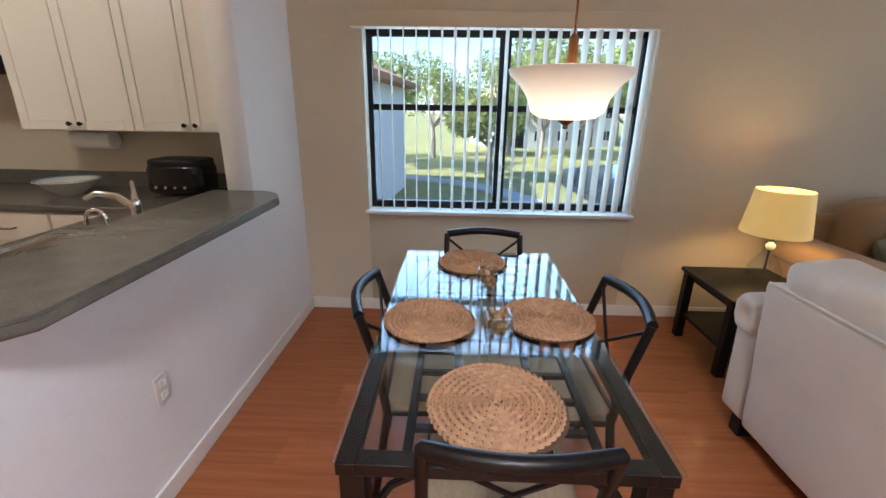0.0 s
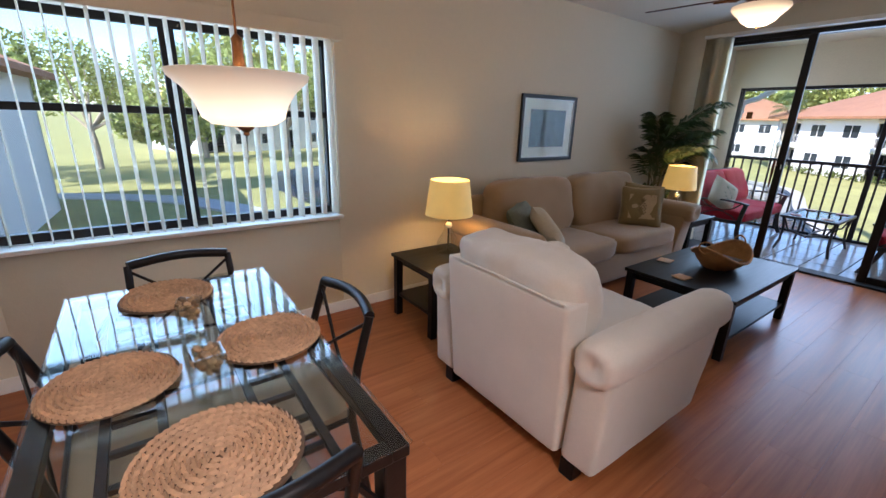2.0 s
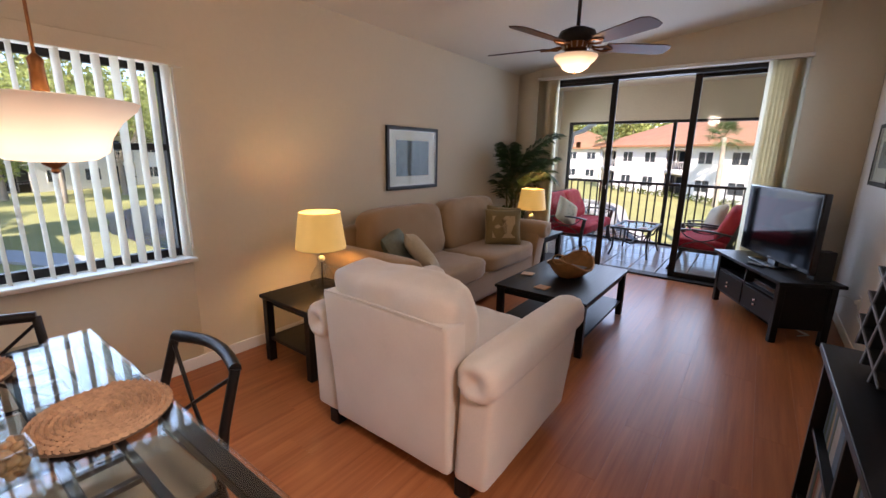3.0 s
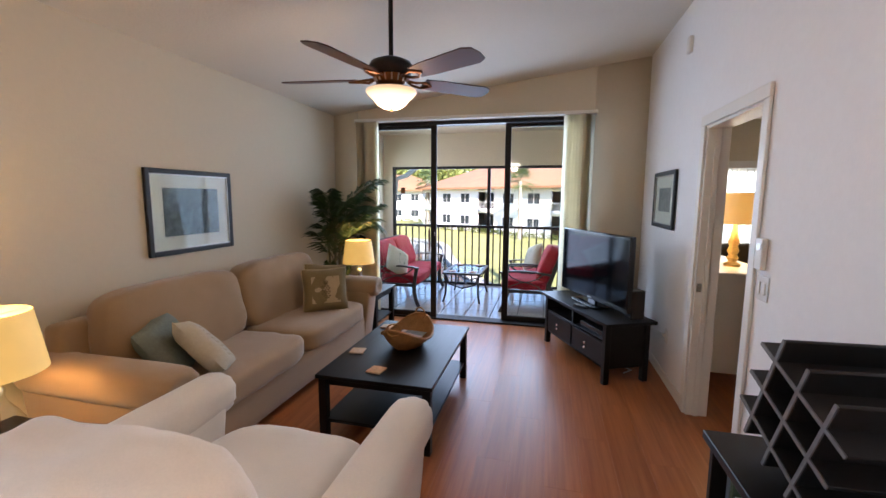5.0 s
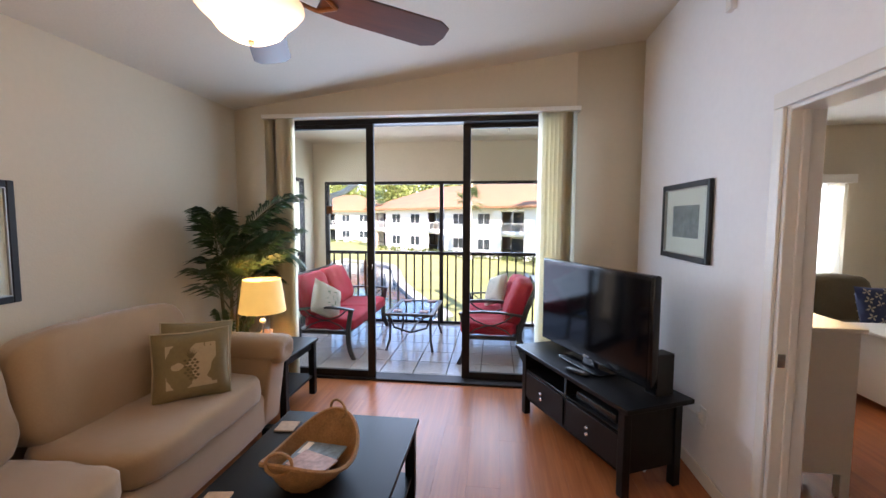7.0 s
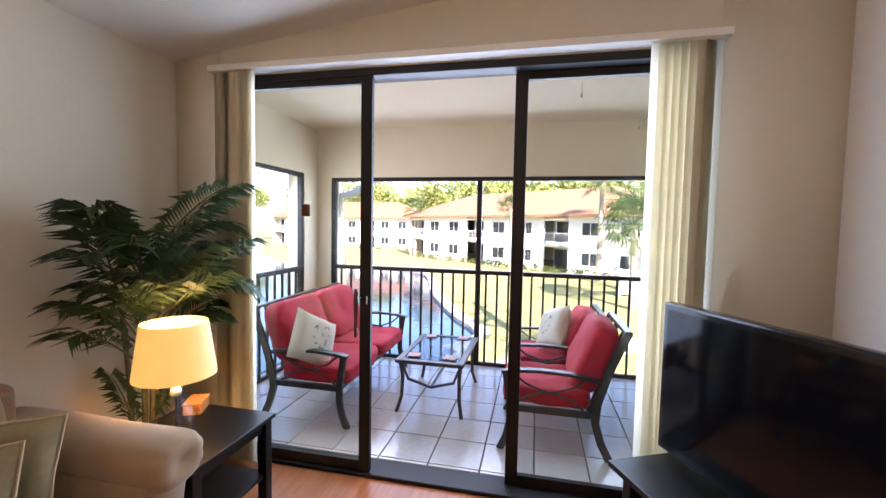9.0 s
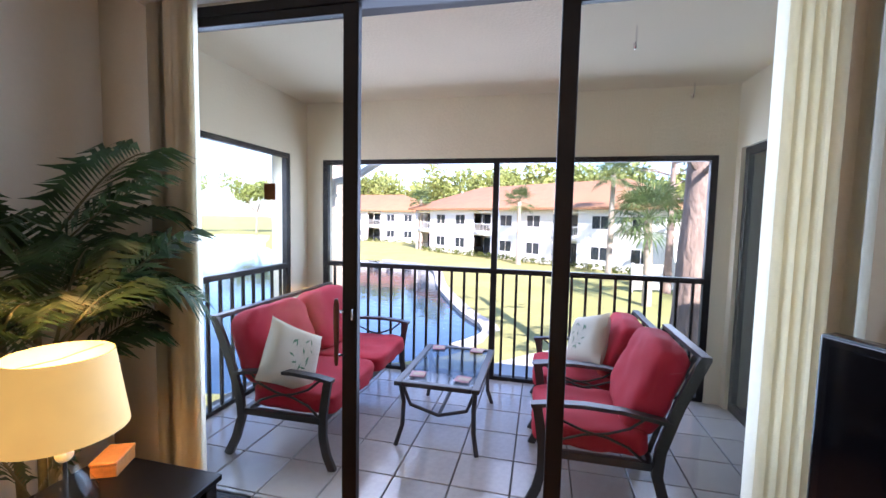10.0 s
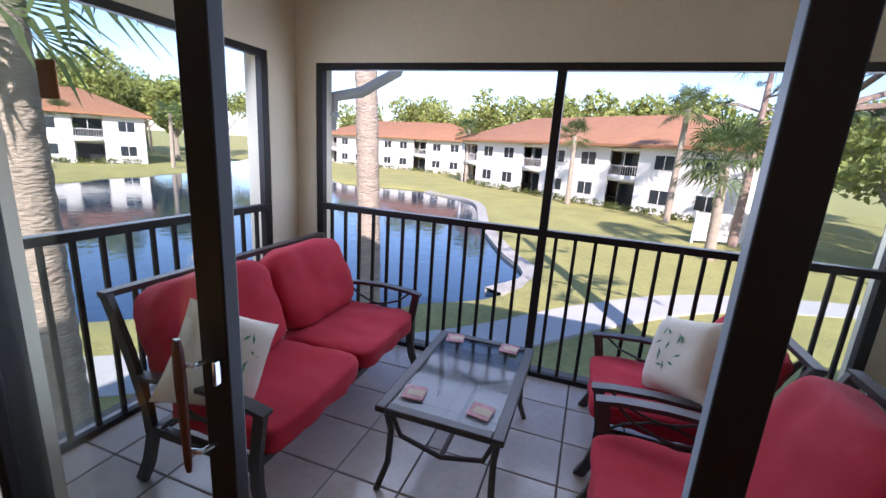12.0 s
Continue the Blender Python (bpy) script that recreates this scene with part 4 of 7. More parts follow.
def arm_pad(length, h, w, flare=0.03, seed=0):
    """The stuffed roll on top of an arm, its cloth gathered in pleats round both ends."""
    bm = bmesh.new()
    n = 40
    rx, rz = w / 2 + 0.010, 0.098
    cx, cz = flare, h - rz
    ends = [(0.012, 0.12, 0.0), (-0.006, 0.45, 0.35), (-0.008, 0.70, 1.0), (0.004, 0.88, 1.0), (0.030, 0.97, 0.5), (0.075, 1.0, 0.15)]
    mids = [0.15, 0.25, 0.35, 0.45, 0.55, 0.65, 0.75, 0.85]
    stations = ends + [(length * f, 1.0, 0.0) for f in mids] + [(length - y, k, p) for y, k, p in ends[::-1]]
    rings = []
    for y, k, p in stations:
        ring = []
        for q in range(n):
            a = 2 * math.pi * q / n
            pl = 1 - 0.075 * p * (0.5 + 0.5 * math.cos(q * math.pi / 2 + 0.8 * math.sin(q * 1.7))) * (1 if math.sin(a) > -0.6 else 0)
            ca, sa = math.cos(a), math.sin(a)
            ca, sa = math.copysign(abs(ca) ** 0.8, ca), math.copysign(abs(sa) ** 0.8, sa)
            sw = 1 + 0.04 * noise.noise(Vector((ca + seed, y * 4, sa)))
            ring.append(bm.verts.new((cx + rx * k * pl * sw * ca, y, cz + rz * k * pl * sw * sa)))
        rings.append(ring)
    for a, b in zip(rings, rings[1:]):
        for q in range(n):
            bm.faces.new((a[q], a[(q + 1) % n], b[(q + 1) % n], b[q]))
    bm.faces.new(rings[0][::-1])
    bm.faces.new(rings[-1])
    return bm


def armchair(m):
    """Local: faces +y, width along x, back at -y."""
    c = thing("armchair", "cream upholstered armchair with gathered padded arms", "armchair", m)
    part("base", puff((0.80, 0.84, 0.30), 14, 6, (0, 0.0, 0.22)), M_CREAM, c)
    back = bmesh.new()
    box(back, (-0.378, -0.475, 0.085), (0.378, -0.34, 0.80), 0.022, 3)
    bmesh.ops.subdivide_edges(back, edges=[e for e in back.edges if e.calc_length() > 0.3], cuts=8, use_grid_fill=True)
    for v in back.verts:
        v.co.y -= (v.co.z - 0.1) * 0.07 + 0.006 * noise.noise(v.co * 5)
        v.co.x *= 0.965 + 0.05 * (v.co.z / 0.8)
    part("backrest", back, M_CREAM, c, "flat upholstered back panel")
    seam = [(x, -0.522, 0.803 + 0.004 * math.cos(x * 6)) for x in (-0.36, -0.2, 0.0, 0.2, 0.36)]
    part("seam_piping", tube(bmesh.new(), seam, 0.006, 6), M_CREAM, c)
    part("back_cushion", puff((0.75, 0.27, 0.44), 4.6, 22, (0, 0, 0), 0.017, 3, pose(0, -0.37, 0.72, 5, 0, 0)), M_CREAM, c, "overstuffed back cushion")
    part("seat_cushion", puff((0.68, 0.74, 0.20), 5, 8, (0, 0.12, 0.42), 0.008, 5), M_CREAM, c)
    for sx in (-1, 1):
        mm = Matrix.Translation((sx * 0.463, -0.485, 0)) @ Matrix.Diagonal((sx, 1, 1, 1))
        a = arm_panel(1.01, 0.67, 0.165, 0.025)
        bmesh.ops.transform(a, matrix=mm, verts=a.verts)
        arm = part("arm", a, M_CREAM, c)
        a = arm_pad(1.03, 0.69, 0.175, 0.025, sx)
        bmesh.ops.transform(a, matrix=mm, verts=a.verts)
        part("arm_pad", a, M_CREAM, arm, "rolled pad with gathered ends")
        for sy in (-0.42, 0.30):
            part("foot", B((sx * 0.42 - 0.035, sy - 0.035, 0.0), (sx * 0.42 + 0.035, sy + 0.035, 0.09), 0.006), M_BLACK, c, "dark wooden block foot")
    return c


armchair(pose(4.11, 3.905, 0, 0, 0, -90))


def sofa(m, length=2.56):
    c = thing("sofa", "tan upholstered two-seat sofa with padded arms", "sofa", m)
    L = length / 2
    part("base", puff((length - 0.30, 0.84, 0.26), 16, 6, (0, 0.02, 0.20)), M_TAN, c)
    back = bmesh.new()
    box(back, (-L + 0.10, 0.30, 0.08), (L - 0.10, 0.44, 0.84), 0.04, 3)
    part("backrest", back, M_TAN, c)
    w = (length - 0.46) / 2
    for i, sx in enumerate((-1, 1)):
        bm = puff((w, 0.27, 0.56), 4.6, 11, (0, 0, 0), 0.014, 4 + i, pose(sx * w / 2, 0.23, 0.70, -10, 0, 0))
        part("back_cushion", bm, M_TAN, c)
        part("seat_cushion", puff((w, 0.68, 0.19), 6, 10, (sx * w / 2, -0.10, 0.40), 0.008, 8 + i), M_TAN, c)
        mm = Matrix.Translation((sx * (L - 0.13), 0.46, 0)) @ Matrix.Diagonal((sx, -1, 1, 1))
        a = arm_panel(0.92, 0.68, 0.22, 0.05, 0.06)
        bmesh.ops.transform(a, matrix=mm, verts=a.verts)
        arm = part("arm", a, M_TAN, c)
        a = arm_pad(0.94, 0.70, 0.23, 0.05, sx)
        bmesh.ops.transform(a, matrix=mm, verts=a.verts)
        part("arm_pad", a, M_TAN, arm, "rolled pad with gathered ends")
        for sy in (-0.40, 0.38):
            part("foot", B((sx * (L - 0.2) - 0.035, sy - 0.035, 0.0), (sx * (L - 0.2) + 0.035, sy + 0.035, 0.09), 0.006), M_BLACK, c)
    return c


sofa(pose(5.78, 5.03, 0))


def throw_pillow(m, size, material, label, piping=None, seed=0, motif=None):
    t = thing("throw_pillow", label, "pillow", m, "throw pillows")
    s = size / 2
    bm = bmesh.new()
    n = 12
    grid = {}
    for side in (-1, 1):
        for i in range(n + 1):
            for j in range(n + 1):
                u, v = 2 * i / n - 1, 2 * j / n - 1
                e = max(0.0, (1 - u ** 4) * (1 - v ** 4)) ** 0.5
                edge = i in (0, n) or j in (0, n)
                if edge and side == 1:
                    grid[side, i, j] = grid[-1, i, j]
                    continue
                pull = 1 - 0.07 * (1 - abs(u) ** 2) * abs(v) ** 6 - 0.07 * (1 - abs(v) ** 2) * abs(u) ** 6
                h = side * e * 0.075 * (1 + 0.12 * noise.noise(Vector((u * 2 + seed, v * 2, side))))
                grid[side, i, j] = bm.verts.new((u * s * pull, h, v * s * pull))
        for i in range(n):
            for j in range(n):
                f = [grid[side, i, j], grid[side, i + 1, j], grid[side, i + 1, j + 1], grid[side, i, j + 1]]
                bm.faces.new(f if side < 0 else f[::-1])
    part("cover", bm, material, t)
    if piping:
        pts = [(s * 0.995 * x, 0, s * 0.995 * z) for x, z in [(-1, -1), (0, -0.93), (1, -1), (0.93, 0), (1, 1), (0, 0.93), (-1, 1), (-0.93, 0)]]
        part("piping", tube(bmesh.new(), pts, 0.006, 6, True), piping, t)
    if motif:
        motif(t, s)
    return t


M_PILG = mat("olive_pillow", (0.20, 0.145, 0.06), 0.9, var=0.15, bump=0.5, bump_scale=300)
M_PILC = mat("canvas_pillow", (0.42, 0.32, 0.18), 0.9, var=0.12, bump=0.5, bump_scale=300)
M_PRINT = mat("leaf_print", (0.13, 0.095, 0.04), 0.9, var=0.4, scale=40)
M_STRIPE = mat("pale_pillow", (0.50, 0.44, 0.33), 0.9, var=0.12, bump=0.4, bump_scale=300)
M_GREYG = mat("sage_pillow", (0.17, 0.19, 0.15), 0.9, var=0.25, bump=0.4, bump_scale=300)


def pineapple(t, s):
    def lay(x, z, d=0.0012):
        u, v = x / s, z / s
        return -0.074 * max(0.0, (1 - u ** 4) * (1 - v ** 4)) ** 0.5 - d
    bm = bmesh.new()
    for k, (x0, x1, z0, z1) in enumerate([(-0.62, 0.62, -0.60, 0.60)]):
        n = 8
        g = [[bm.verts.new((s * (x0 + (x1 - x0) * i / n), lay(s * (x0 + (x1 - x0) * i / n), s * (z0 + (z1 - z0) * j / n)), s * (z0 + (z1 - z0) * j / n))) for j in range(n + 1)] for i in range(n + 1)]
        for i in range(n):
            for j in range(n):
                bm.faces.new((g[i][j], g[i + 1][j], g[i + 1][j + 1], g[i][j + 1]))
    part("printed_panel", bm, M_PILC, t, "pale printed canvas panel")
    bm = bmesh.new()
    for r in range(7):
        for q in range(3):
            z = -0.36 + r * 0.085
            x = (q - 1) * 0.12 + (0.06 if r % 2 else 0) - 0.03
            if abs(x) > 0.17 * (1 - ((z + 0.1) / 0.45) ** 2) + 0.05:
                continue
            c = [(x, z + 0.045), (x + 0.055, z), (x, z - 0.045), (x - 0.055, z)]
            bm.faces.new([bm.verts.new((s * a, lay(s * a, s * b, 0.004), s * b)) for a, b in c])
    for q in range(7):
        a = radians(40 + q * 16.6)
        tip = (0.30 * math.cos(a) * 0.8, 0.20 + 0.30 * math.sin(a))
        c = [(0.03 * math.sin(a), 0.2 - 0.03 * math.cos(a)), tip, (-0.03 * math.sin(a), 0.2 + 0.03 * math.cos(a))]
        bm.faces.new([bm.verts.new((s * x, lay(s * x, s * z, 0.0045), s * z)) for x, z in c])
    part("pineapple_print", bm, M_PRINT, t, "brown pineapple print")


def fern(t, s):
    bm = bmesh.new()
    for k, x0 in enumerate((-0.45, 0.05, 0.5)):
        for q in range(9):
            z = -0.7 + q * 0.16
            for sd in (-1, 1):
                c = [(x0, z), (x0 + sd * 0.17, z + 0.13), (x0 + sd * 0.13, z + 0.04)]
                v = []
                for a, b in c:
                    h = -0.074 * max(0.0, (1 - min(1, abs(a)) ** 4) * (1 - min(1, abs(b)) ** 4)) ** 0.5 - 0.003
                    v.append(bm.verts.new((s * a, h, s * b)))
                bm.faces.new(v)
    part("leaf_print", bm, M_PILG, t, "green leaf print")


throw_pillow(pose(6.42, 4.84, 0.67, -16, 0, -52), 0.40, M_PILG, "olive throw pillow with pineapple panel on the sofa", M_PILC, 1, pineapple)
throw_pillow(pose(6.58, 4.93, 0.68, -14, 6, -44), 0.40, M_PILG, "plain olive throw pillow tucked behind the pineapple pillow", M_PILC, 9)
throw_pillow(pose(5.05, 4.86, 0.61, -42, 22, 34), 0.40, M_STRIPE, "pale leaf-print throw pillow leaning on the sofa arm", None, 2, fern)
throw_pillow(pose(4.98, 5.06, 0.62, -28, -8, 28), 0.40, M_GREYG, "sage green throw pillow behind another", None, 3)


def basket(m):
    t = thing("basket", "woven seagrass basket with two loop handles", "basket", m)
    bm = bmesh.new()
    n, rings = 40, 9
    prev = None
    for k in range(rings + 1):
        f = k / rings
        rx, ry = 0.13 + 0.10 * f ** 0.7, 0.085 + 0.075 * f ** 0.7
        ring = []
        for j in range(n):
            a = 2 * math.pi * j / n
            z = 0.005 + f * (0.115 + 0.045 * math.cos(2 * a)) + 0.004 * math.sin(j * math.pi * 0.5 + k * 1.57)
            w = 1 + 0.02 * math.sin(j * math.pi + k * math.pi)
            ring.append(bm.verts.new((rx * w * math.cos(a), ry * w * math.sin(a), z)))
        if prev:
            for j in range(n):
                bm.faces.new((prev[j], prev[(j + 1) % n], ring[(j + 1) % n], ring[j]))
        else:
            bm.faces.new(ring[::-1])
        prev = ring
    bmesh.ops.solidify(bm, geom=bm.faces[:], thickness=0.008)
    part("bowl", bm, M_BASKET, t)
    rim = [(0.232 * math.cos(a), 0.162 * math.sin(a), 0.118 + 0.045 * math.cos(2 * a)) for a in (2 * math.pi * j / 40 for j in range(40))]
    part("rim", tube(bmesh.new(), rim, 0.009, 6, True), M_BASKET, t)
    for sx in (-1, 1):
        pts = [(sx * (0.225 + 0.015 * math.cos(a)), 0.042 * math.cos(a), 0.165 + 0.040 * math.sin(a)) for a in (2 * math.pi * j / 14 for j in range(14))]
        part("handle", tube(bmesh.new(), pts, 0.006, 6, True), M_BASKET, t, "rope loop handle")
    return t


M_BASKET = mat("basket_weave", (0.36, 0.185, 0.065), 0.7, var=0.35, scale=25, fine=130, bump=0.8, bump_scale=110, depth=0.004)
basket(pose(5.87, 3.855, 0.436, 0, 0, -6) @ Matrix.Diagonal((1.04, 1.08, 1.1, 1)))
M_MAG = mat("magazine_cover", (0.16, 0.20, 0.22), 0.3, var=0.7, scale=18, fine=60, bump=0)
M_MAG2 = mat("magazine_cover_pink", (0.45, 0.28, 0.24), 0.3, var=0.5, scale=14, fine=50, bump=0)
mg = thing("magazine", "glossy magazine lying in the basket", "magazine", pose(5.87, 3.855, 0.50, 0, 0, 84))
part("page_block", B((-0.10, -0.12, 0), (0.10, 0.12, 0.008), 0.001), M_MAG, mg)
part("title_bar", B((0.055, -0.11, 0.0085), (0.085, -0.02, 0.0095)), M_WHITE, mg, "pale title lettering bar")
mg = thing("magazine", "folded pink and pale brochure in the basket", "magazine", pose(5.83, 3.84, 0.512, 0, 0, 70))
part("page_block", B((-0.09, -0.06, 0), (0.09, 0.06, 0.005), 0.001), M_MAG2, mg)
M_COAST = mat("coaster_stone", (0.46, 0.30, 0.17), 0.6, var=0.2, scale=30)
for x, y, r in ((5.655, 4.155, 8), (5.38, 3.897, -8), (6.234, 4.16, 5)):
    co = thing("coaster", "square tan coaster on the coffee table", "coaster", pose(x, y, 0.437, 0, 0, r), "coasters")
    part("slab", B((-0.05, -0.05, 0), (0.05, 0.05, 0.008), 0.002), M_COAST, co)
    part("cork_foot", B((-0.04, -0.04, -0.0015), (0.04, 0.04, 0.0)), M_WICKER, co)


# pictures
M_MATB = mat("picture_mount", (0.82, 0.79, 0.72), 0.7, var=0.03, bump=0)
M_PHOTO = mat("grey_photo_print", (0.10, 0.11, 0.11), 0.5, var=0.75, scale=7, fine=25, bump=0)
M_PICGLASS = glass_mat("picture_glass", clear=0.025)
M_SILVER = mat("silver_edge", (0.45, 0.43, 0.40), 0.3, 0.8, bump=0)


def picture(m, w, h, mount, label, photo=None):
    p = thing("picture_frame", label, "picture", m)
    bm = bmesh.new()
    f = 0.035
    for a, b in [((-w / 2, -h / 2), (-w / 2 + f, h / 2)), ((w / 2 - f, -h / 2), (w / 2, h / 2)), ((-w / 2 + f, -h / 2), (w / 2 - f, -h / 2 + f)), ((-w / 2 + f, h / 2 - f), (w / 2 - f, h / 2))]:
        box(bm, (a[0], -0.025, a[1]), (b[0], 0, b[1]), 0.005)
    part("frame", bm, M_DARK, p, "black frame")
    bm = bmesh.new()
    e = f + 0.006
    for a, b in [((-w / 2 + f, -h / 2 + f), (-w / 2 + e, h / 2 - f)), ((w / 2 - e, -h / 2 + f), (w / 2 - f, h / 2 - f)), ((-w / 2 + e, -h / 2 + f), (w / 2 - e, -h / 2 + e)), ((-w / 2 + e, h / 2 - e), (w / 2 - e, h / 2 - f))]:
        box(bm, (a[0], -0.020, a[1]), (b[0], -0.002, b[1]))
    part("inner_edge", bm, M_SILVER, p, "silver inner edge")
    part("mount", B((-w / 2 + e, -0.006, -h / 2 + e), (w / 2 - e, -0.002, h / 2 - e)), M_MATB, p)
    part("photo", B((-w / 2 + mount, -0.008, -h / 2 + mount * 0.95), (w / 2 - mount, -0.0062, h / 2 - mount * 0.95)), photo or M_PHOTO, p, "dark grey photograph")
    part("glass", B((-w / 2 + e, -0.014, -h / 2 + e), (w / 2 - e, -0.012, h / 2 - e)), M_PICGLASS, p)
    return p


picture(pose(5.69, WIN_Y - 0.002, 1.402), 0.785, 0.615, 0.14, "black framed landscape photograph with white mount on the wall")
M_PHOTO2 = mat("pale_photo_print", (0.22, 0.23, 0.24), 0.5, var=0.8, scale=6, fine=30, bump=0)
picture(pose(7.08, RIGHT_Y + 0.002, 1.512, 0, 0, 180), 0.66, 0.49, 0.15, "black framed photograph with wide white mount on the wall", M_PHOTO2)


# ceiling fan
def ceiling_fan(m):
    t = thing("ceiling_fan", "dark bronze five-blade ceiling fan with lit glass bowl", "ceiling fan", m)
    top = (ceil_z(3.785) - m.translation.z) / 0.94
    part("downrod", tube(bmesh.new(), [(0, 0, 0.30), (0, 0, top - 0.03)], 0.013, 10), M_IRON, t)
    part("canopy", lathe(bmesh.new(), [(0.025, top - 0.09), (0.06, top - 0.06), (0.07, top + 0.01)], 24), M_IRON, t)
    part("motor_housing", lathe(bmesh.new(), [(0.03, 0.315), (0.06, 0.31), (0.115, 0.285), (0.13, 0.25), (0.115, 0.215), (0.10, 0.205)], 32), M_IRON, t)
    part("vent_band", lathe(bmesh.new(), [(0.10, 0.205), (0.085, 0.17), (0.07, 0.155), (0.055, 0.15)], 32), M_COPPER, t, "ribbed copper vent band")
    for i in range(16):
        a = 2 * math.pi * i / 16
        part("vent_rib", tube(bmesh.new(), [(0.102 * math.cos(a), 0.102 * math.sin(a), 0.203), (0.087 * math.cos(a), 0.087 * math.sin(a), 0.168)], 0.005, 5), M_SILVER, t)
    part("light_collar", lathe(bmesh.new(), [(0.05, 0.15), (0.06, 0.142), (0.115, 0.136), (0.125, 0.130), (0.115, 0.1262)], 32), M_COPPER, t)
    bowl = [(0.012, 0.014), (0.05, 0.018), (0.085, 0.040), (0.104, 0.068), (0.130, 0.092), (0.145, 0.112), (0.143, 0.124), (0.10, 0.126)]
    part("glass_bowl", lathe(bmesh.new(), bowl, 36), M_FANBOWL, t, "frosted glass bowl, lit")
    part("finial", lathe(bmesh.new(), [(0.003, 0), (0.010, 0.006), (0.007, 0.012), (0.018, 0.02), (0.014, 0.026)], 14), M_COPPER, t)
    for i in range(5):
        mm = pose(0, 0, 0, 0, 0, 23.5 + 72 * i)
        bm = bmesh.new()
        pts = [(0.20, -0.052), (0.30, -0.064), (0.60, -0.072), (0.645, -0.05), (0.655, 0.0), (0.645, 0.05), (0.60, 0.072), (0.30, 0.064), (0.20, 0.052)]
        a = [bm.verts.new((x, y, 0.186 - y * 0.22)) for x, y in pts]
        b = [bm.verts.new((x, y, 0.193 - y * 0.22)) for x, y in pts]
        k = len(pts)
        for j in range(k):
            bm.faces.new((a[j], a[(j + 1) % k], b[(j + 1) % k], b[j]))
        bm.faces.new(a[::-1])
        bm.faces.new(b)
        bl = part("blade", bm, M_BLADE, t, "dark reddish wood blade", mm)
        ir = bmesh.new()
        for sg in (-1, 1):
            tube(ir, [(0.09, 0, 0.195), (0.14, sg * 0.03, 0.180), (0.20, sg * 0.035, 0.180 - sg * 0.008), (0.25, 0, 0.180)], 0.008, 6)
        part("blade_iron", ir, M_COPPER, bl)
    return t


FAN = pose(5.385, 3.785, 2.012) @ Matrix.Diagonal((1, 1, 0.94, 1))
ceiling_fan(FAN)
lamp("fan_bulb", "POINT", Matrix.Translation((5.385, 3.785, 1.93)), 3.0, (1.0, 0.72, 0.42), 0.10)

# television on its stand
TVM = pose(7.505, 2.868, 0, 0, 0, 180 + 25.6)      # origin at the front foot by the door; x along the front, -y to the room


def tv_stand(m):
    t = thing("tv_stand", "black-brown wooden television bench with drawers", "television stand", m)
    w, d, h = 1.10, 0.42, 0.53
    part("tabletop", B((-0.055, -0.035, h - 0.028), (w + 0.055, d + 0.01, h), 0.004), M_BLACK, t)
    for x in (0, w - 0.05):
        for y in (0, d - 0.06):
            part("leg", B((x, y, 0), (x + 0.05, y + 0.05, h - 0.026), 0.004), M_BLACK, t)
    part("side_panel", B((0.012, 0.05, 0.13), (0.032, d - 0.06, h - 0.026)), M_BLACK, t)
    part("side_panel", B((w - 0.032, 0.05, 0.13), (w - 0.012, d - 0.06, h - 0.026)), M_BLACK, t)
    part("back_panel", B((0.05, d - 0.035, 0.13), (w - 0.05, d - 0.022, h - 0.026)), M_BLACK, t)
    part("bottom_panel", B((0.033, 0.02, 0.12), (w - 0.033, d - 0.036, 0.14)), M_BLACK, t)
    part("shelf", B((0.033, 0.012, 0.345), (w - 0.033, d - 0.036, 0.362)), M_BLACK, t)
    part("divider", B((w / 2 - 0.012, 0.012, 0.141), (w / 2 + 0.012, d - 0.036, h - 0.026)), M_BLACK, t)
    for i in range(2):
        x0 = 0.052 + i * (w / 2 - 0.038)
        dr = part("drawer", B((x0, 0.006, 0.145), (x0 + w / 2 - 0.068, 0.024, 0.34), 0.003), M_BLACK, t)
        for z in (0.225, 0.265):
            part("knob", lathe(bmesh.new(), [(0.006, 0), (0.006, 0.012), (0.013, 0.018), (0.010, 0.026)], 12), M_CHROME, dr, "", pose(x0 + w / 4 - 0.034, 0.006, z, 90, 0, 0))
    return t


tv_stand(TVM)
rc = thing("media_player", "thin black media box on the stand's shelf", "media player", TVM @ pose(0.62, 0.05, 0.363))
part("case", B((0, 0, 0), (0.36, 0.24, 0.05), 0.004), M_DARK, rc)
part("front_panel", B((0.005, -0.003, 0.006), (0.355, 0.0, 0.044), 0.001), M_TV, rc)
tv = thing("television", "black flat-screen television on a swivel foot", "television", pose(7.131, 2.452, 0.531, 0, 0, 180 + 25.2))
part("bezel", B((-0.56, -0.02, 0.045), (0.56, 0.035, 0.684), 0.010), M_TV, tv, "glossy black bezel")
part("screen", B((-0.53, -0.0225, 0.085), (0.53, -0.0205, 0.655)), mat("dark_screen", (0.004, 0.004, 0.005), 0.08, bump=0, var=0.05, spec=0.25), tv, "switched-off dark screen")
part("rear_housing", puff((0.85, 0.09, 0.45), 6, 5, (0, 0.07, 0.37)), M_DARK, tv)
part("neck", B((-0.06, 0.0, 0.015), (0.06, 0.034, 0.05), 0.004), M_TV, tv)
part("foot", puff((0.46, 0.24, 0.02), 6, 6, (0, 0.01, 0.0105)), M_TV, tv)
part("badge", B((-0.03, -0.0235, 0.058), (0.03, -0.0205, 0.070)), M_SILVER, tv, "small silver badge")
sp = thing("speaker", "small black speaker standing on the television bench", "speaker", TVM @ pose(1.03, 0.30, 0.531))
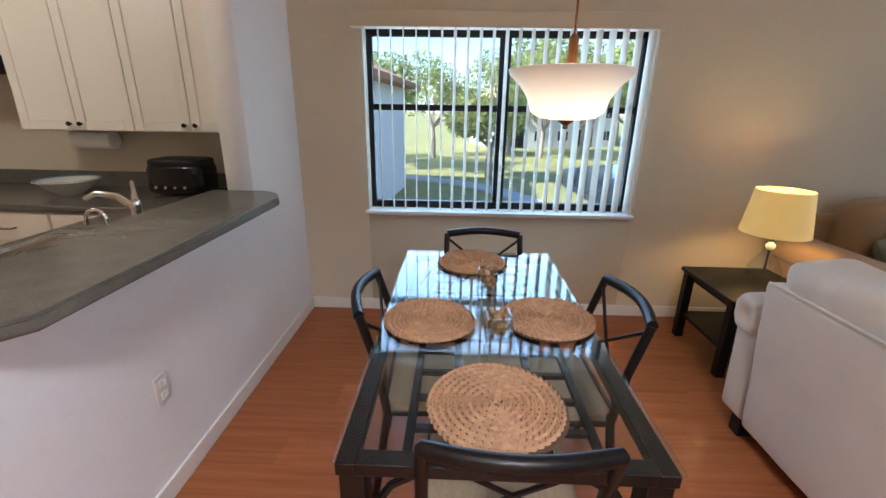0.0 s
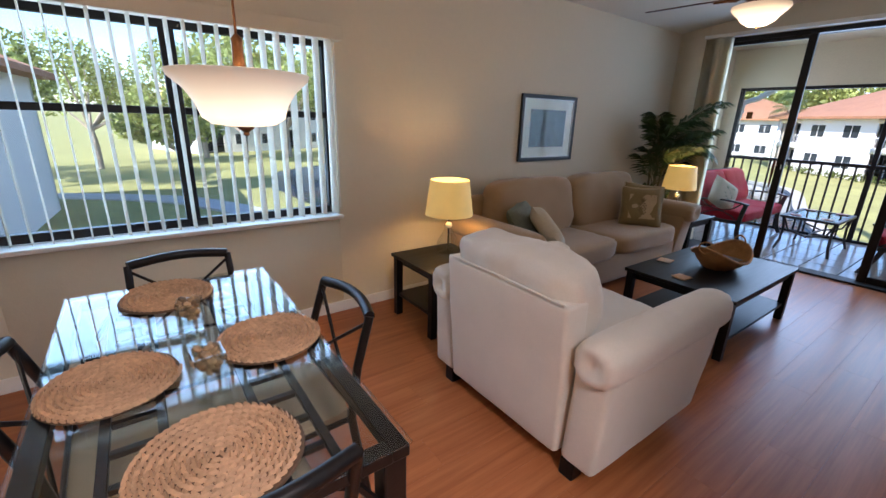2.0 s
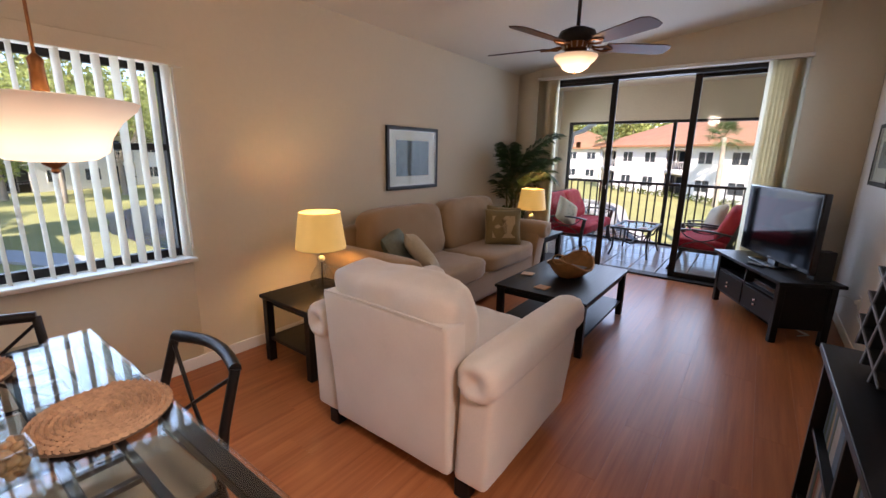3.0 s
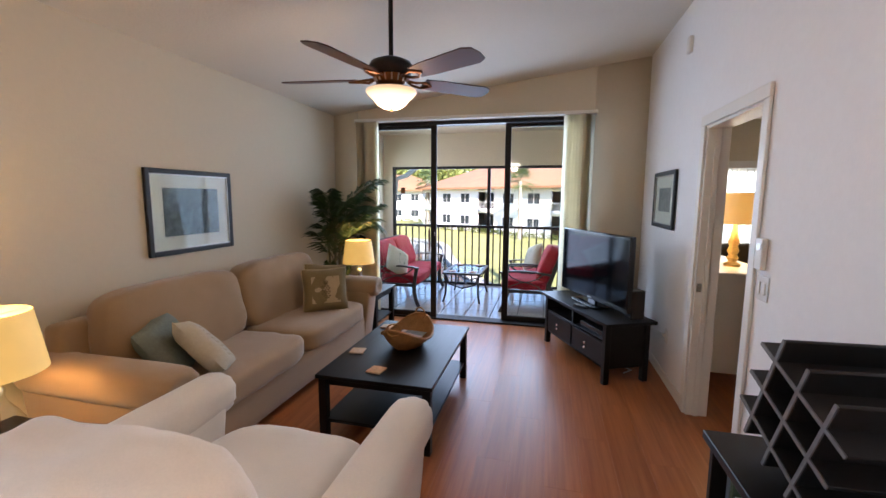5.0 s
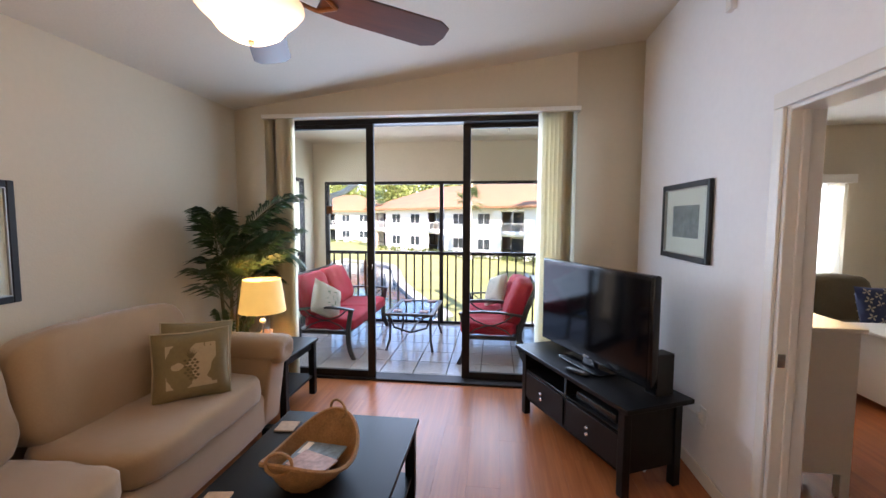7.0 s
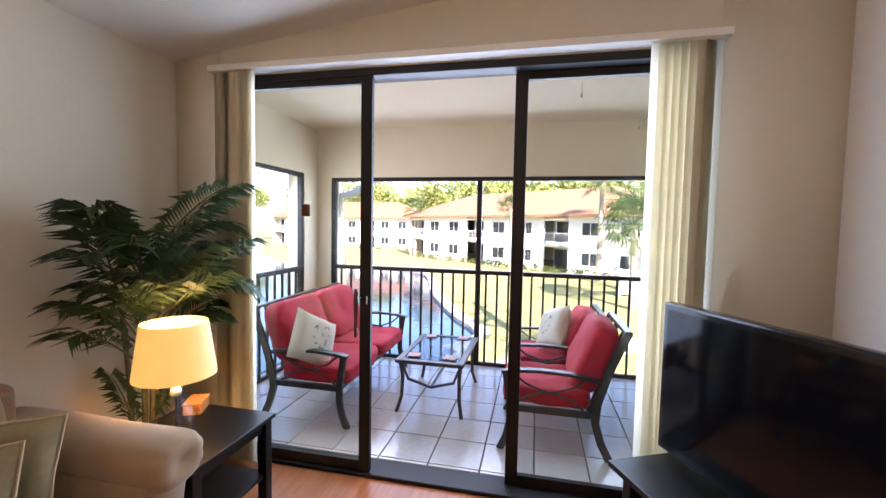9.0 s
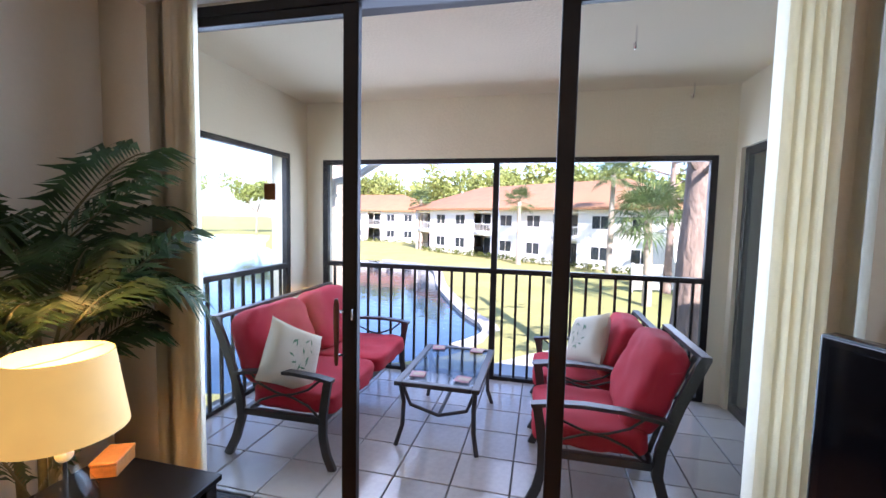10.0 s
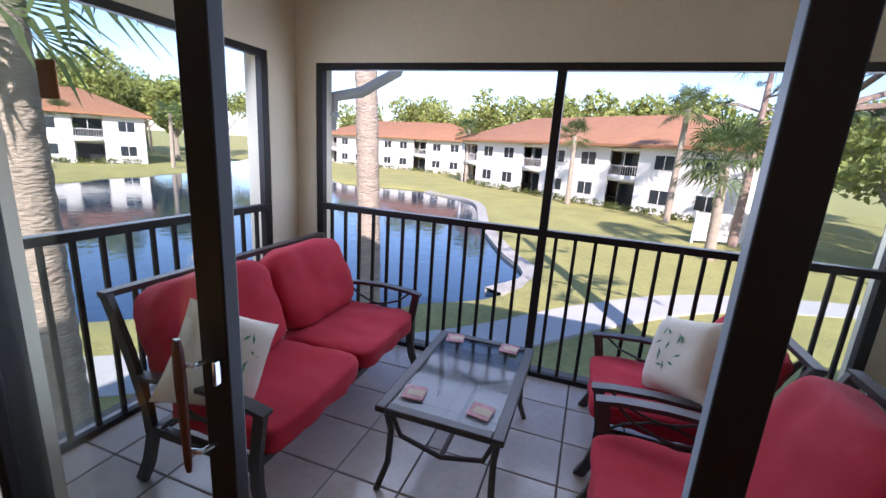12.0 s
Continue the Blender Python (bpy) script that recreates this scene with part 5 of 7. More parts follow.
part("cabinet", B((-0.045, -0.06, 0), (0.045, 0.06, 0.24), 0.006), M_DARK, sp)
part("grille", B((-0.038, -0.064, 0.012), (0.038, -0.0605, 0.228), 0.002), M_TV, sp)
rm = thing("remote_control", "dark remote control lying on the bench", "remote", TVM @ pose(0.62, 0.05, 0.531, 0, 0, 20))
part("shell", puff((0.17, 0.045, 0.018), 4, 5, (0, 0, 0.0095)), M_DARK, rm)
part("keypad", B((-0.07, -0.014, 0.018), (0.05, 0.014, 0.0195)), M_SILVER, rm)
cb = thing("cable", "white cable running from the outlet behind the bench", "cable")
part("lead", tube(bmesh.new(), [(6.75, RIGHT_Y + 0.03, 0.395), (6.80, RIGHT_Y + 0.05, 0.405), (6.88, RIGHT_Y + 0.09, 0.40), (6.95, RIGHT_Y + 0.13, 0.36)], 0.004, 6), M_WHITE, cb)
part("plug", B((6.735, RIGHT_Y + 0.008, 0.38), (6.765, RIGHT_Y + 0.035, 0.41), 0.003), M_WHITE, cb)
cb2 = thing("cable", "white power strip and leads under the bench", "cable")
part("lead", tube(bmesh.new(), [(6.75, 2.2, 0.03), (6.85, 2.12, 0.022), (6.95, 2.18, 0.012), (7.05, 2.2, 0.008)], 0.006, 6), M_WHITE, cb2)

# wall plates and vent on the south wall
ts = thing("thermostat", "white plastic wall thermostat beside the doorway", "thermostat", pose(5.31, RIGHT_Y + 0.0005, 1.265))
part("case", B((-0.035, 0, -0.075), (0.035, 0.025, 0.075), 0.006), M_WHITE, ts)
part("display", B((-0.02, 0.0245, 0.02), (0.02, 0.0265, 0.05)), M_SILVER, ts)
sw = thing("light_switch", "white double light switch", "light switch", pose(5.285, RIGHT_Y + 0.0005, 1.105))
part("plate", B((-0.055, 0, -0.06), (0.055, 0.006, 0.06), 0.003), M_WHITE, sw)
for sx in (-1, 1):
    part("rocker", B((sx * 0.024 - 0.012, 0.0055, -0.03), (sx * 0.024 + 0.012, 0.011, 0.03), 0.003), M_TRIM, sw)
al = thing("door_chime", "small white box high on the wall", "chime", pose(6.65, RIGHT_Y + 0.0005, 2.66))
part("case", B((-0.03, 0, -0.06), (0.03, 0.03, 0.06), 0.006), M_WHITE, al)
part("grille", B((-0.02, 0.0295, -0.04), (0.02, 0.0325, 0.0), 0.001), M_TRIM, al)


# black console with a tiered letter rack
def console(m):
    t = thing("console_shelf", "black wooden console with open shelves of books", "shelf unit", m)
    w, d, h = 1.15, 0.46, 0.75
    part("tabletop", B((-0.02, -0.02, h - 0.03), (w + 0.02, d, h), 0.004), M_BLACK, t)
    for x in (0.0, w / 2 - 0.012, w - 0.024):
        part("upright", B((x, 0, 0), (x + 0.024, d, h - 0.031), 0.002), M_BLACK, t)
    for z in (0.06, 0.38):
        for x0, x1 in ((0.025, w / 2 - 0.013), (w / 2 + 0.013, w - 0.025)):
            part("shelf", B((x0, 0.01, z), (x1, d - 0.02, z + 0.02), 0.002), M_BLACK, t)
    part("back_panel", B((0.025, d - 0.018, 0.0), (w - 0.025, d - 0.006, h - 0.032)), M_BLACK, t)
    return t


CON = pose(4.52, 2.335, 0, 0, 0, 180)
console(CON)
M_BOOKS = [mat("book_cloth", c, 0.6, var=0.2, scale=20) for c in ((0.35, 0.28, 0.18), (0.10, 0.16, 0.22), (0.30, 0.10, 0.05), (0.40, 0.40, 0.38), (0.05, 0.10, 0.06))]
rb = random.Random(11)
for z0 in (0.081, 0.401):
    x = 0.04
    while x < 1.05:
        w = rb.uniform(0.02, 0.045)
        if 0.53 < x + w and x < 0.60:
            x = 0.60
            continue
        hgt = rb.uniform(0.19, 0.26)
        bk = thing("book", "upright book on the black console shelf", "book", CON @ pose(x, 0.04, z0, 0, 0, 0), "books on the console")
        part("cover", B((0, 0, 0), (w - 0.003, 0.16, hgt), 0.002), rb.choice(M_BOOKS), bk)
        part("page_block", B((0.003, 0.004, 0.003), (w - 0.006, 0.1615, hgt + 0.001)), M_MATB, bk)
        x += w
rk = thing("wine_rack", "black interlocking lattice wine rack on the console", "wine rack", CON @ pose(0.24, 0.23, 0.751, 0, 0, 4) @ Matrix.Scale(1.22, 4))
# paler grey strip along one long edge of every slat
M_EDGE = mat("worn_slat_edge", (0.16, 0.16, 0.165), 0.5, var=0.3, scale=20)
for fam, tilt in ((0, 22), (1, 112)):
    for i in range(3):
        off = (i - 1) * 0.088
        mm = pose(0, 0, 0.155, 0, tilt, 0)
        bm = box(bmesh.new(), (-0.15, -0.13, off - 0.005), (0.15, 0.13, off + 0.005), 0.0015, 1, mm)
        part("slat", bm, M_DARK, rk)
        e = box(bmesh.new(), (-0.15, -0.1335, off - 0.0045), (0.15, -0.1305, off + 0.0045), 0, 1, mm)
        part("edge_band", e, M_EDGE, rk, "pale slat edge")


# artificial palm in the corner
def frond(bm_r, bm_l, root, head, length, lift, seed, leaf=0.26, pairs=22, width=0.016, droop=1.0):
    rr = random.Random(seed)
    ca, sa = math.cos(head), math.sin(head)
    pts = []
    n = 14
    for i in range(n + 1):
        f = i / n
        out = length * (f - 0.12 * f * f)
        up = lift * f * 0.78 - (lift * 0.75 + 0.10) * f ** 2.6 * length * droop
        pts.append(Vector(root) + Vector((ca * out, sa * out, up)))
    tube(bm_r, pts, [0.006 * (1 - 0.8 * i / n) + 0.0008 for i in range(n + 1)], 5)
    for k in range(pairs):
        f = 0.22 + 0.78 * k / pairs
        i = min(int(f * n), n - 1)
        p = pts[i].lerp(pts[i + 1], f * n - i)
        d = (pts[i + 1] - pts[i]).normalized()
        side = d.cross(Vector((0, 0, 1))).normalized()
        upv = side.cross(d)
        L = leaf * (1 - 0.55 * abs(f - 0.5) ** 1.2 * 1.6) * rr.uniform(0.85, 1.1)
        for s in (-1, 1):
            dr = (side * s * 0.85 + d * 0.75 + upv * rr.uniform(-0.05, 0.25)).normalized()
            mid = p + dr * L * 0.5 + Vector((0, 0, 0.01))
            tip = p + dr * L + Vector((0, 0, -0.06 * L / 0.26 - rr.uniform(0, 0.03)))
            wv = d * width * 0.5
            v = [bm_l.verts.new(p), bm_l.verts.new(mid - wv), bm_l.verts.new(tip), bm_l.verts.new(mid + wv)]
            bm_l.faces.new(v)
    return pts


def house_palm(m):
    t = thing("potted_palm", "artificial palm with arching green fronds in a pot", "potted plant", m)
    part("pot", lathe(bmesh.new(), [(0.10, 0), (0.12, 0.01), (0.14, 0.22), (0.15, 0.24), (0.135, 0.24), (0.12, 0.20)], 28), M_BASKET, t, "woven plant pot")
    rr = random.Random(21)
    stems = [(0.01, 0.0, 1.36), (-0.04, 0.02, 1.20), (0.02, -0.03, 1.05)]
    for k, (x, y, h) in enumerate(stems):
        part("stem", tube(bmesh.new(), [(x, y, 0.2), (x * 1.3, y * 1.3, h * 0.6), (x * 2, y * 2, h)], [0.016, 0.014, 0.011], 7), M_STEM, t)
    heads = [-1.55, -1.05, -2.1, -0.5, -2.65, -1.75, 3.2, -0.1, -1.3, -2.35, -0.8, 2.9, -2.9, -1.9]
    for i, hd in enumerate(heads):
        x, y, h = stems[i % 3]
        br, bl = bmesh.new(), bmesh.new()
        near_wall = abs(hd) > 2.5 or hd > 0
        frond(br, bl, (x * 2, y * 2, h - 0.03 * (i // 3)), hd + rr.uniform(-0.15, 0.15), rr.uniform(0.52, 0.74) * (0.6 if near_wall else 1.0), rr.uniform(0.6, 1.0) - 0.05 * (i // 3), 31 + i, 0.26, 28, 0.026, 0.45 if -2.2 < hd < -0.9 else 1.0)
        fr_ = part("frond", br, M_STEM, t)
        part("leaf_blade", bl, M_PALM, fr_)
    low = [(-2.75, 1.12), (-1.2, 1.15), (-0.4, 1.10), (-1.7, 1.18), (-2.3, 1.15), (-2.7, 0.86), (-2.95, 0.80), (3.0, 0.88), (-0.2, 0.84), (-0.6, 0.80), (-2.5, 0.92), (-1.0, 0.95), (-2.9, 0.36), (-0.4, 0.34), (-1.3, 0.38)]
    for i, (hd, h) in enumerate(low):
        br, bl = bmesh.new(), bmesh.new()
        frond(br, bl, (0.02 * (i % 3 - 1), -0.01, h), hd, (0.50 if h > 0.5 else 0.24) * rr.uniform(0.85, 1.1) * (0.8 if hd > 0 else 1.0), rr.uniform(0.45, 0.85), 71 + i, 0.24 if h > 0.5 else 0.14, 26, 0.024, 0.8)
        fr_ = part("frond", br, M_STEM, t)
        part("leaf_blade", bl, M_PALM, fr_)
    return t


house_palm(pose(7.50, 5.32, 0) @ Matrix.Diagonal((1, 1, 0.94, 1)))
ob_ = thing("trinket_box", "small orange wooden box on the end table", "box", pose(7.58, 5.05, 0.4852, 0, 0, 25))
M_ORANGE = mat("orange_lacquer", (0.55, 0.22, 0.05), 0.45, var=0.2, scale=12)
part("body", B((-0.07, -0.045, 0.0), (0.07, 0.045, 0.045), 0.004), M_ORANGE, ob_)
part("lid", B((-0.073, -0.048, 0.0455), (0.073, 0.048, 0.062), 0.005), M_ORANGE, ob_, "orange box lid")
sg_ = thing("wall_plaque", "small square ceramic plaque hung on the door glass", "plaque", pose(SLIDE_X + 0.032, 4.63, 1.60, 0, 0, 90) @ Matrix.Diagonal((0.82, 0.82, 0.82, 1)))
part("tile", B((-0.035, 0, -0.045), (0.035, 0.006, 0.045), 0.003), M_COPPER, sg_, "brown glazed tile")
part("figure", lathe(bmesh.new(), [(0.010, 0), (0.022, 0.001), (0.022, 0.003), (0.010, 0.004)], 16), M_DARK, sg_, "raised dark ring", pose(0, 0.0, 0.0, 90, 0, 0))

# ---------------------------------------------------------------- bedroom seen through the doorway
BX1, BY0 = 9.2, -1.4
bm = bmesh.new()
box(bm, (BX1, BY0, -0.2), (BX1 + 0.15, -0.62, 2.8))
box(bm, (BX1, 0.95, -0.2), (BX1 + 0.15, 1.70, 2.8))
box(bm, (BX1, -0.62, -0.2), (BX1 + 0.15, 0.95, 0.88))
box(bm, (BX1, -0.62, 1.92), (BX1 + 0.15, 0.95, 2.8))
box(bm, (3.0, BY0 - 0.15, -0.2), (BX1 + 0.15, BY0, 2.8))
box(bm, (2.99, BY0, -0.2), (3.14, RIGHT_Y - 0.121, 2.8))
box(bm, (8.17, 1.70, -0.2), (BX1 + 0.15, 1.749, 2.8))
structure("bedroom_wall", bm, M_WALL, "pale painted bedroom walls with one window", "wall")
structure("bedroom_ceiling", B((3.0, BY0, 2.52), (BX1, RIGHT_Y - 0.122, 2.6)), M_CEIL, "flat white bedroom ceiling", "ceiling")
structure("bedroom_floor", B((3.0, BY0, -0.2), (BX1, RIGHT_Y - 0.01, -0.013)), M_DARK, "screed under the bedroom boards", "floor")
w2 = thing("window_2", "dark bronze bedroom window", "window", kind="structure")
bm = bmesh.new()
for a, b in [((-0.62, 0.88), (-0.56, 1.92)), ((0.91, 0.88), (0.95, 1.92)), ((-0.56, 0.88), (0.91, 0.92)), ((-0.56, 1.88), (0.91, 1.92)), ((0.13, 0.92), (0.20, 1.88)), ((-0.56, 1.45), (0.13, 1.49)), ((0.20, 1.45), (0.91, 1.49))]:
    box(bm, (BX1 + 0.05, a[0], a[1]), (BX1 + 0.10, b[0], b[1]), 0.003)
part("window_frame", bm, M_BRONZE, w2)
part("pane", B((BX1 + 0.07, -0.56, 0.92), (BX1 + 0.074, 0.91, 1.88)), M_GLASS, w2).visible_shadow = False
vb2 = thing("vertical_blind", "white vertical blind before the bedroom window", "blind")
part("valance", B((BX1 - 0.09, -0.64, 1.91), (BX1 - 0.002, 1.0, 2.0), 0.004), M_TRIM, vb2)
bmv = bmesh.new()
lo = [bmv.verts.new((x, y, 0.86)) for x, y in prof]
hi = [bmv.verts.new((x, y, 1.91)) for x, y in prof]
for i in range(4):
    bmv.faces.new((lo[i], lo[i + 1], hi[i + 1], hi[i]))
bmesh.ops.solidify(bmv, geom=bmv.faces[:], thickness=0.0012)
vane = part("vane", bmv, M_VANE, vb2, "", pose(BX1 - 0.045, -0.50, 0, 0, 0, 42))
for i in range(1, 18):
    again(vane, pose(BX1 - 0.045, -0.50 + i * 0.083, 0, 0, 0, 42 + rv.uniform(-4, 4)))
lamp("bedroom_daylight", "AREA", look((BX1 + 0.04, 0.16, 1.4), (5.5, 0.2, 0.8)), 12, (0.85, 0.94, 1.0), 1.4, 0.95)
ds = thing("dresser", "white painted bedroom dresser", "dresser", pose(6.67, 1.612, 0))
part("body", B((0, -0.45, 0.14), (1.2, 0.14, 0.93), 0.004), M_CAB, ds)
part("top", B((-0.02, -0.47, 0.93), (1.22, 0.15, 0.955), 0.005), M_CAB, ds)
for x in (0.0, 1.15):
    for y in (-0.45, 0.09):
        part("leg", B((x, y, 0), (x + 0.05, y + 0.05, 0.14), 0.004), M_CAB, ds)
bl = thing("table_lamp", "lit bedroom lamp with yellow shade on the dresser", "lamp", pose(7.05, 1.34, 0.956))
part("turned_base", lathe(bmesh.new(), [(0.06, 0), (0.062, 0.02), (0.03, 0.04), (0.045, 0.07), (0.03, 0.10), (0.045, 0.13), (0.03, 0.17), (0.045, 0.21), (0.03, 0.25), (0.02, 0.33), (0.012, 0.40)], 20), mat("yellow_ceramic", (0.75, 0.50, 0.16), 0.4, var=0.1), bl)
part("shade", lathe(bmesh.new(), [(0.15, 0.36), (0.13, 0.62), (0.1275, 0.62), (0.1475, 0.36)], 32, cap=False), glow_mat("yellow_shade", (1.0, 0.46, 0.05), 0.17), bl, "yellow lampshade, lit")
lamp("lamp_bulb", "POINT", Matrix.Translation((7.05, 1.34, 1.44)), 3.0, WARM, 0.05)
ch2 = thing("blanket_chest", "white panelled chest at the foot of the bedroom sofa", "chest", pose(7.62, -0.66, 0))
part("body", B((0, -0.6, 0.08), (0.62, 0.74, 0.60), 0.006), M_CAB, ch2)
part("lid", B((-0.02, -0.62, 0.60), (0.64, 0.76, 0.63), 0.006), M_CAB, ch2)
for y in (-0.58, 0.68):
    part("foot", B((0.02, y, 0), (0.08, y + 0.06, 0.08), 0.003), M_CAB, ch2)
ls2 = thing("loveseat", "olive brown bedroom loveseat under the window", "sofa", pose(8.72, 0.10, 0, 0, 0, 90))
M_OLIVE = mat("olive_brown_cloth", (0.13, 0.10, 0.055), 0.9, var=0.15, bump=0.4, bump_scale=300)
part("base", puff((1.6, 0.8, 0.36), 12, 5, (0, 0, 0.19)), M_OLIVE, ls2)
for sx in (-1, 1):
    part("back_cushion", puff((0.76, 0.26, 0.55), 4.5, 8, (sx * 0.38, -0.22, 0.70), 0.012, 4), M_OLIVE, ls2)
    part("seat_cushion", puff((0.76, 0.6, 0.18), 5, 6, (sx * 0.38, 0.08, 0.44), 0.006, 6), M_OLIVE, ls2)
M_NAVY = mat("navy_print", (0.03, 0.04, 0.09), 0.9, var=0.3)


def rosettes(t, s):
    bm = bmesh.new()
    for i in range(-2, 3):
        for j in range(-2, 3):
            cx, cz = i * 0.36, j * 0.36 + (0.18 if i % 2 else 0)
            if abs(cx) > 0.85 or abs(cz) > 0.85:
                continue
            for q in range(4):
                a = q * math.pi / 2 + 0.4
                c = [(cx, cz), (cx + 0.12 * math.cos(a - 0.35), cz + 0.12 * math.sin(a - 0.35)), (cx + 0.17 * math.cos(a), cz + 0.17 * math.sin(a)), (cx + 0.12 * math.cos(a + 0.35), cz + 0.12 * math.sin(a + 0.35))]
                for sd in (-1, 1):
                    bm.faces.new([bm.verts.new((s * x, sd * (0.074 * max(0.0, (1 - min(1, abs(x)) ** 4) * (1 - min(1, abs(z)) ** 4)) ** 0.5 + 0.003), s * z)) for x, z in (c if sd < 0 else c[::-1])])
    part("rosette_print", bm, M_STRIPE, t, "white rosette print")


throw_pillow(pose(8.40, -0.38, 0.72, -18, 0, -90), 0.42, M_NAVY, "navy pillow with white rosettes on the loveseat", None, 5, rosettes)


# ---------------------------------------------------------------- lanai furniture
def patio_seat(m, width, name, label, seats, group=""):
    """Faces +y; origin at the middle of the footprint."""
    c = thing(name, label, "patio seat", m, group)
    w, d = width / 2, 0.265
    for sx in (-1, 1):
        x = sx * w
        part("front_leg", tube(bmesh.new(), [(x, d + 0.075, 0.0), (x, d + 0.035, 0.10), (x, d + 0.012, 0.22), (x, d + 0.012, 0.36), (x, d + 0.03, 0.50), (x, d + 0.045, 0.60)], 0.034, 4, False, 0.5), M_PATIO, c)
        part("back_leg", tube(bmesh.new(), [(x, -d - 0.11, 0.0), (x, -d - 0.05, 0.13), (x, -d - 0.01, 0.28), (x, -d - 0.02, 0.42), (x, -d - 0.09, 0.68), (x, -d - 0.19, 0.95)], 0.036, 4, False, 0.5), M_PATIO, c)
        part("arm", tube(bmesh.new(), [(x, d + 0.075, 0.600), (x, d - 0.02, 0.618), (x, d * 0.3, 0.630), (x, -d * 0.4, 0.622), (x, -d - 0.055, 0.585)], 0.038, 4, False, 0.42), M_PATIO, c)
        part("side_rail", tube(bmesh.new(), [(x, d, 0.33), (x, -d + 0.02, 0.33)], 0.022, 4, False, 1.4), M_PATIO, c)
        for q in (-1, 1):
            rod = [(x, 0.02 + u, 0.47 + q * v) for u, v in ((d - 0.03, 0.125), (0.16, 0.055), (0.06, 0.012), (0.0, 0.0), (-0.06, 0.012), (-0.16, 0.055), (-d + 0.03, 0.125))]
            part("arm_lattice", tube(bmesh.new(), rod, 0.008, 6), M_PATIO, c)
    part("front_rail", tube(bmesh.new(), [(-w, d, 0.33), (w, d, 0.33)], 0.022, 4, False, 1.4), M_PATIO, c)
    part("rear_rail", tube(bmesh.new(), [(-w, -d + 0.02, 0.33), (w, -d + 0.02, 0.33)], 0.022, 4, False, 1.4), M_PATIO, c)
    part("top_rail", tube(bmesh.new(), [(-w - 0.02, -d - 0.19, 0.955), (w + 0.02, -d - 0.19, 0.955)], 0.032, 4, False, 0.6), M_PATIO, c)
    nb = 2 * seats + 1
    for i in range(nb):
        x = -w + 2 * w * (i + 0.5) / nb
        part("back_slat", tube(bmesh.new(), [(x, -d + 0.01, 0.345), (x, -d - 0.08, 0.68), (x, -d - 0.185, 0.945)], 0.016, 4, False, 0.5), M_PATIO, c)
    cw = (2 * w - 0.05) / seats
    for i in range(seats):
        x = -w + 0.025 + cw * (i + 0.5)
        part("seat_cushion", puff((cw, 0.59, 0.15), 7, 14, (x, 0.04, 0.415), 0.016, 3 + i), M_RED, c, "plump red seat cushion")
        part("back_cushion", puff((cw * 0.985, 0.20, 0.54), 4.6, 14, (0, 0, 0), 0.016, 9 + i, pose(x, -d - 0.005, 0.72, 19, 0, 0)), M_RED, c, "plump red back cushion")
    return c


patio_seat(pose(9.19, 4.92, 0, 0, 0, 180) @ Matrix.Diagonal((1, 1, 0.9, 1)), 1.42, "patio_loveseat", "dark metal patio loveseat with red cushions", 2)
chair = patio_seat(pose(8.81, 3.115, 0, 0, 0, 0) @ Matrix.Diagonal((1, 1, 0.9, 1)), 0.62, "patio_armchair", "dark metal patio armchair with red cushions", 1, "patio armchairs")
copy_thing(chair, pose(9.63, 3.125, 0, 0, 0, 0) @ Matrix.Diagonal((1, 1, 0.9, 1)))


def patio_table(m):
    t = thing("patio_table", "low metal patio table with a glass top", "table", m)
    hx, hy, z = 0.425, 0.28, 0.44
    bm = bmesh.new()
    for a, b in [((-hx, -hy), (hx, -hy + 0.05)), ((-hx, hy - 0.05), (hx, hy)), ((-hx, -hy + 0.05), (-hx + 0.05, hy - 0.05)), ((hx - 0.05, -hy + 0.05), (hx, hy - 0.05))]:
        box(bm, (a[0], a[1], z - 0.03), (b[0], b[1], z), 0.006)
    part("top_frame", bm, M_PATIO, t)
    part("glass_top", B((-hx + 0.051, -hy + 0.051, z - 0.014), (hx - 0.051, hy - 0.051, z - 0.006)), M_PATIOGLASS, t, "clear glass top").visible_shadow = False
    for sx in (-1, 1):
        for sy in (-1, 1):
            part("leg", tube(bmesh.new(), [(sx * (hx - 0.02), sy * (hy - 0.01), 0), (sx * (hx - 0.07), sy * (hy - 0.04), 0.12), (sx * (hx - 0.08), sy * (hy - 0.045), 0.28), (sx * (hx - 0.05), sy * (hy - 0.03), z - 0.03)], 0.015, 8), M_PATIO, t)
        part("arched_brace", tube(bmesh.new(), [(sx * (hx - 0.07), -hy + 0.04, z - 0.05), (sx * (hx - 0.085), -hy + 0.09, 0.26), (sx * (hx - 0.10), 0, 0.20), (sx * (hx - 0.085), hy - 0.09, 0.26), (sx * (hx - 0.07), hy - 0.04, z - 0.05)], 0.012, 8), M_PATIO, t)
    part("stretcher", tube(bmesh.new(), [(-hx + 0.10, 0, 0.20), (0, 0, 0.215), (hx - 0.10, 0, 0.20)], 0.012, 8), M_PATIO, t)
    return t


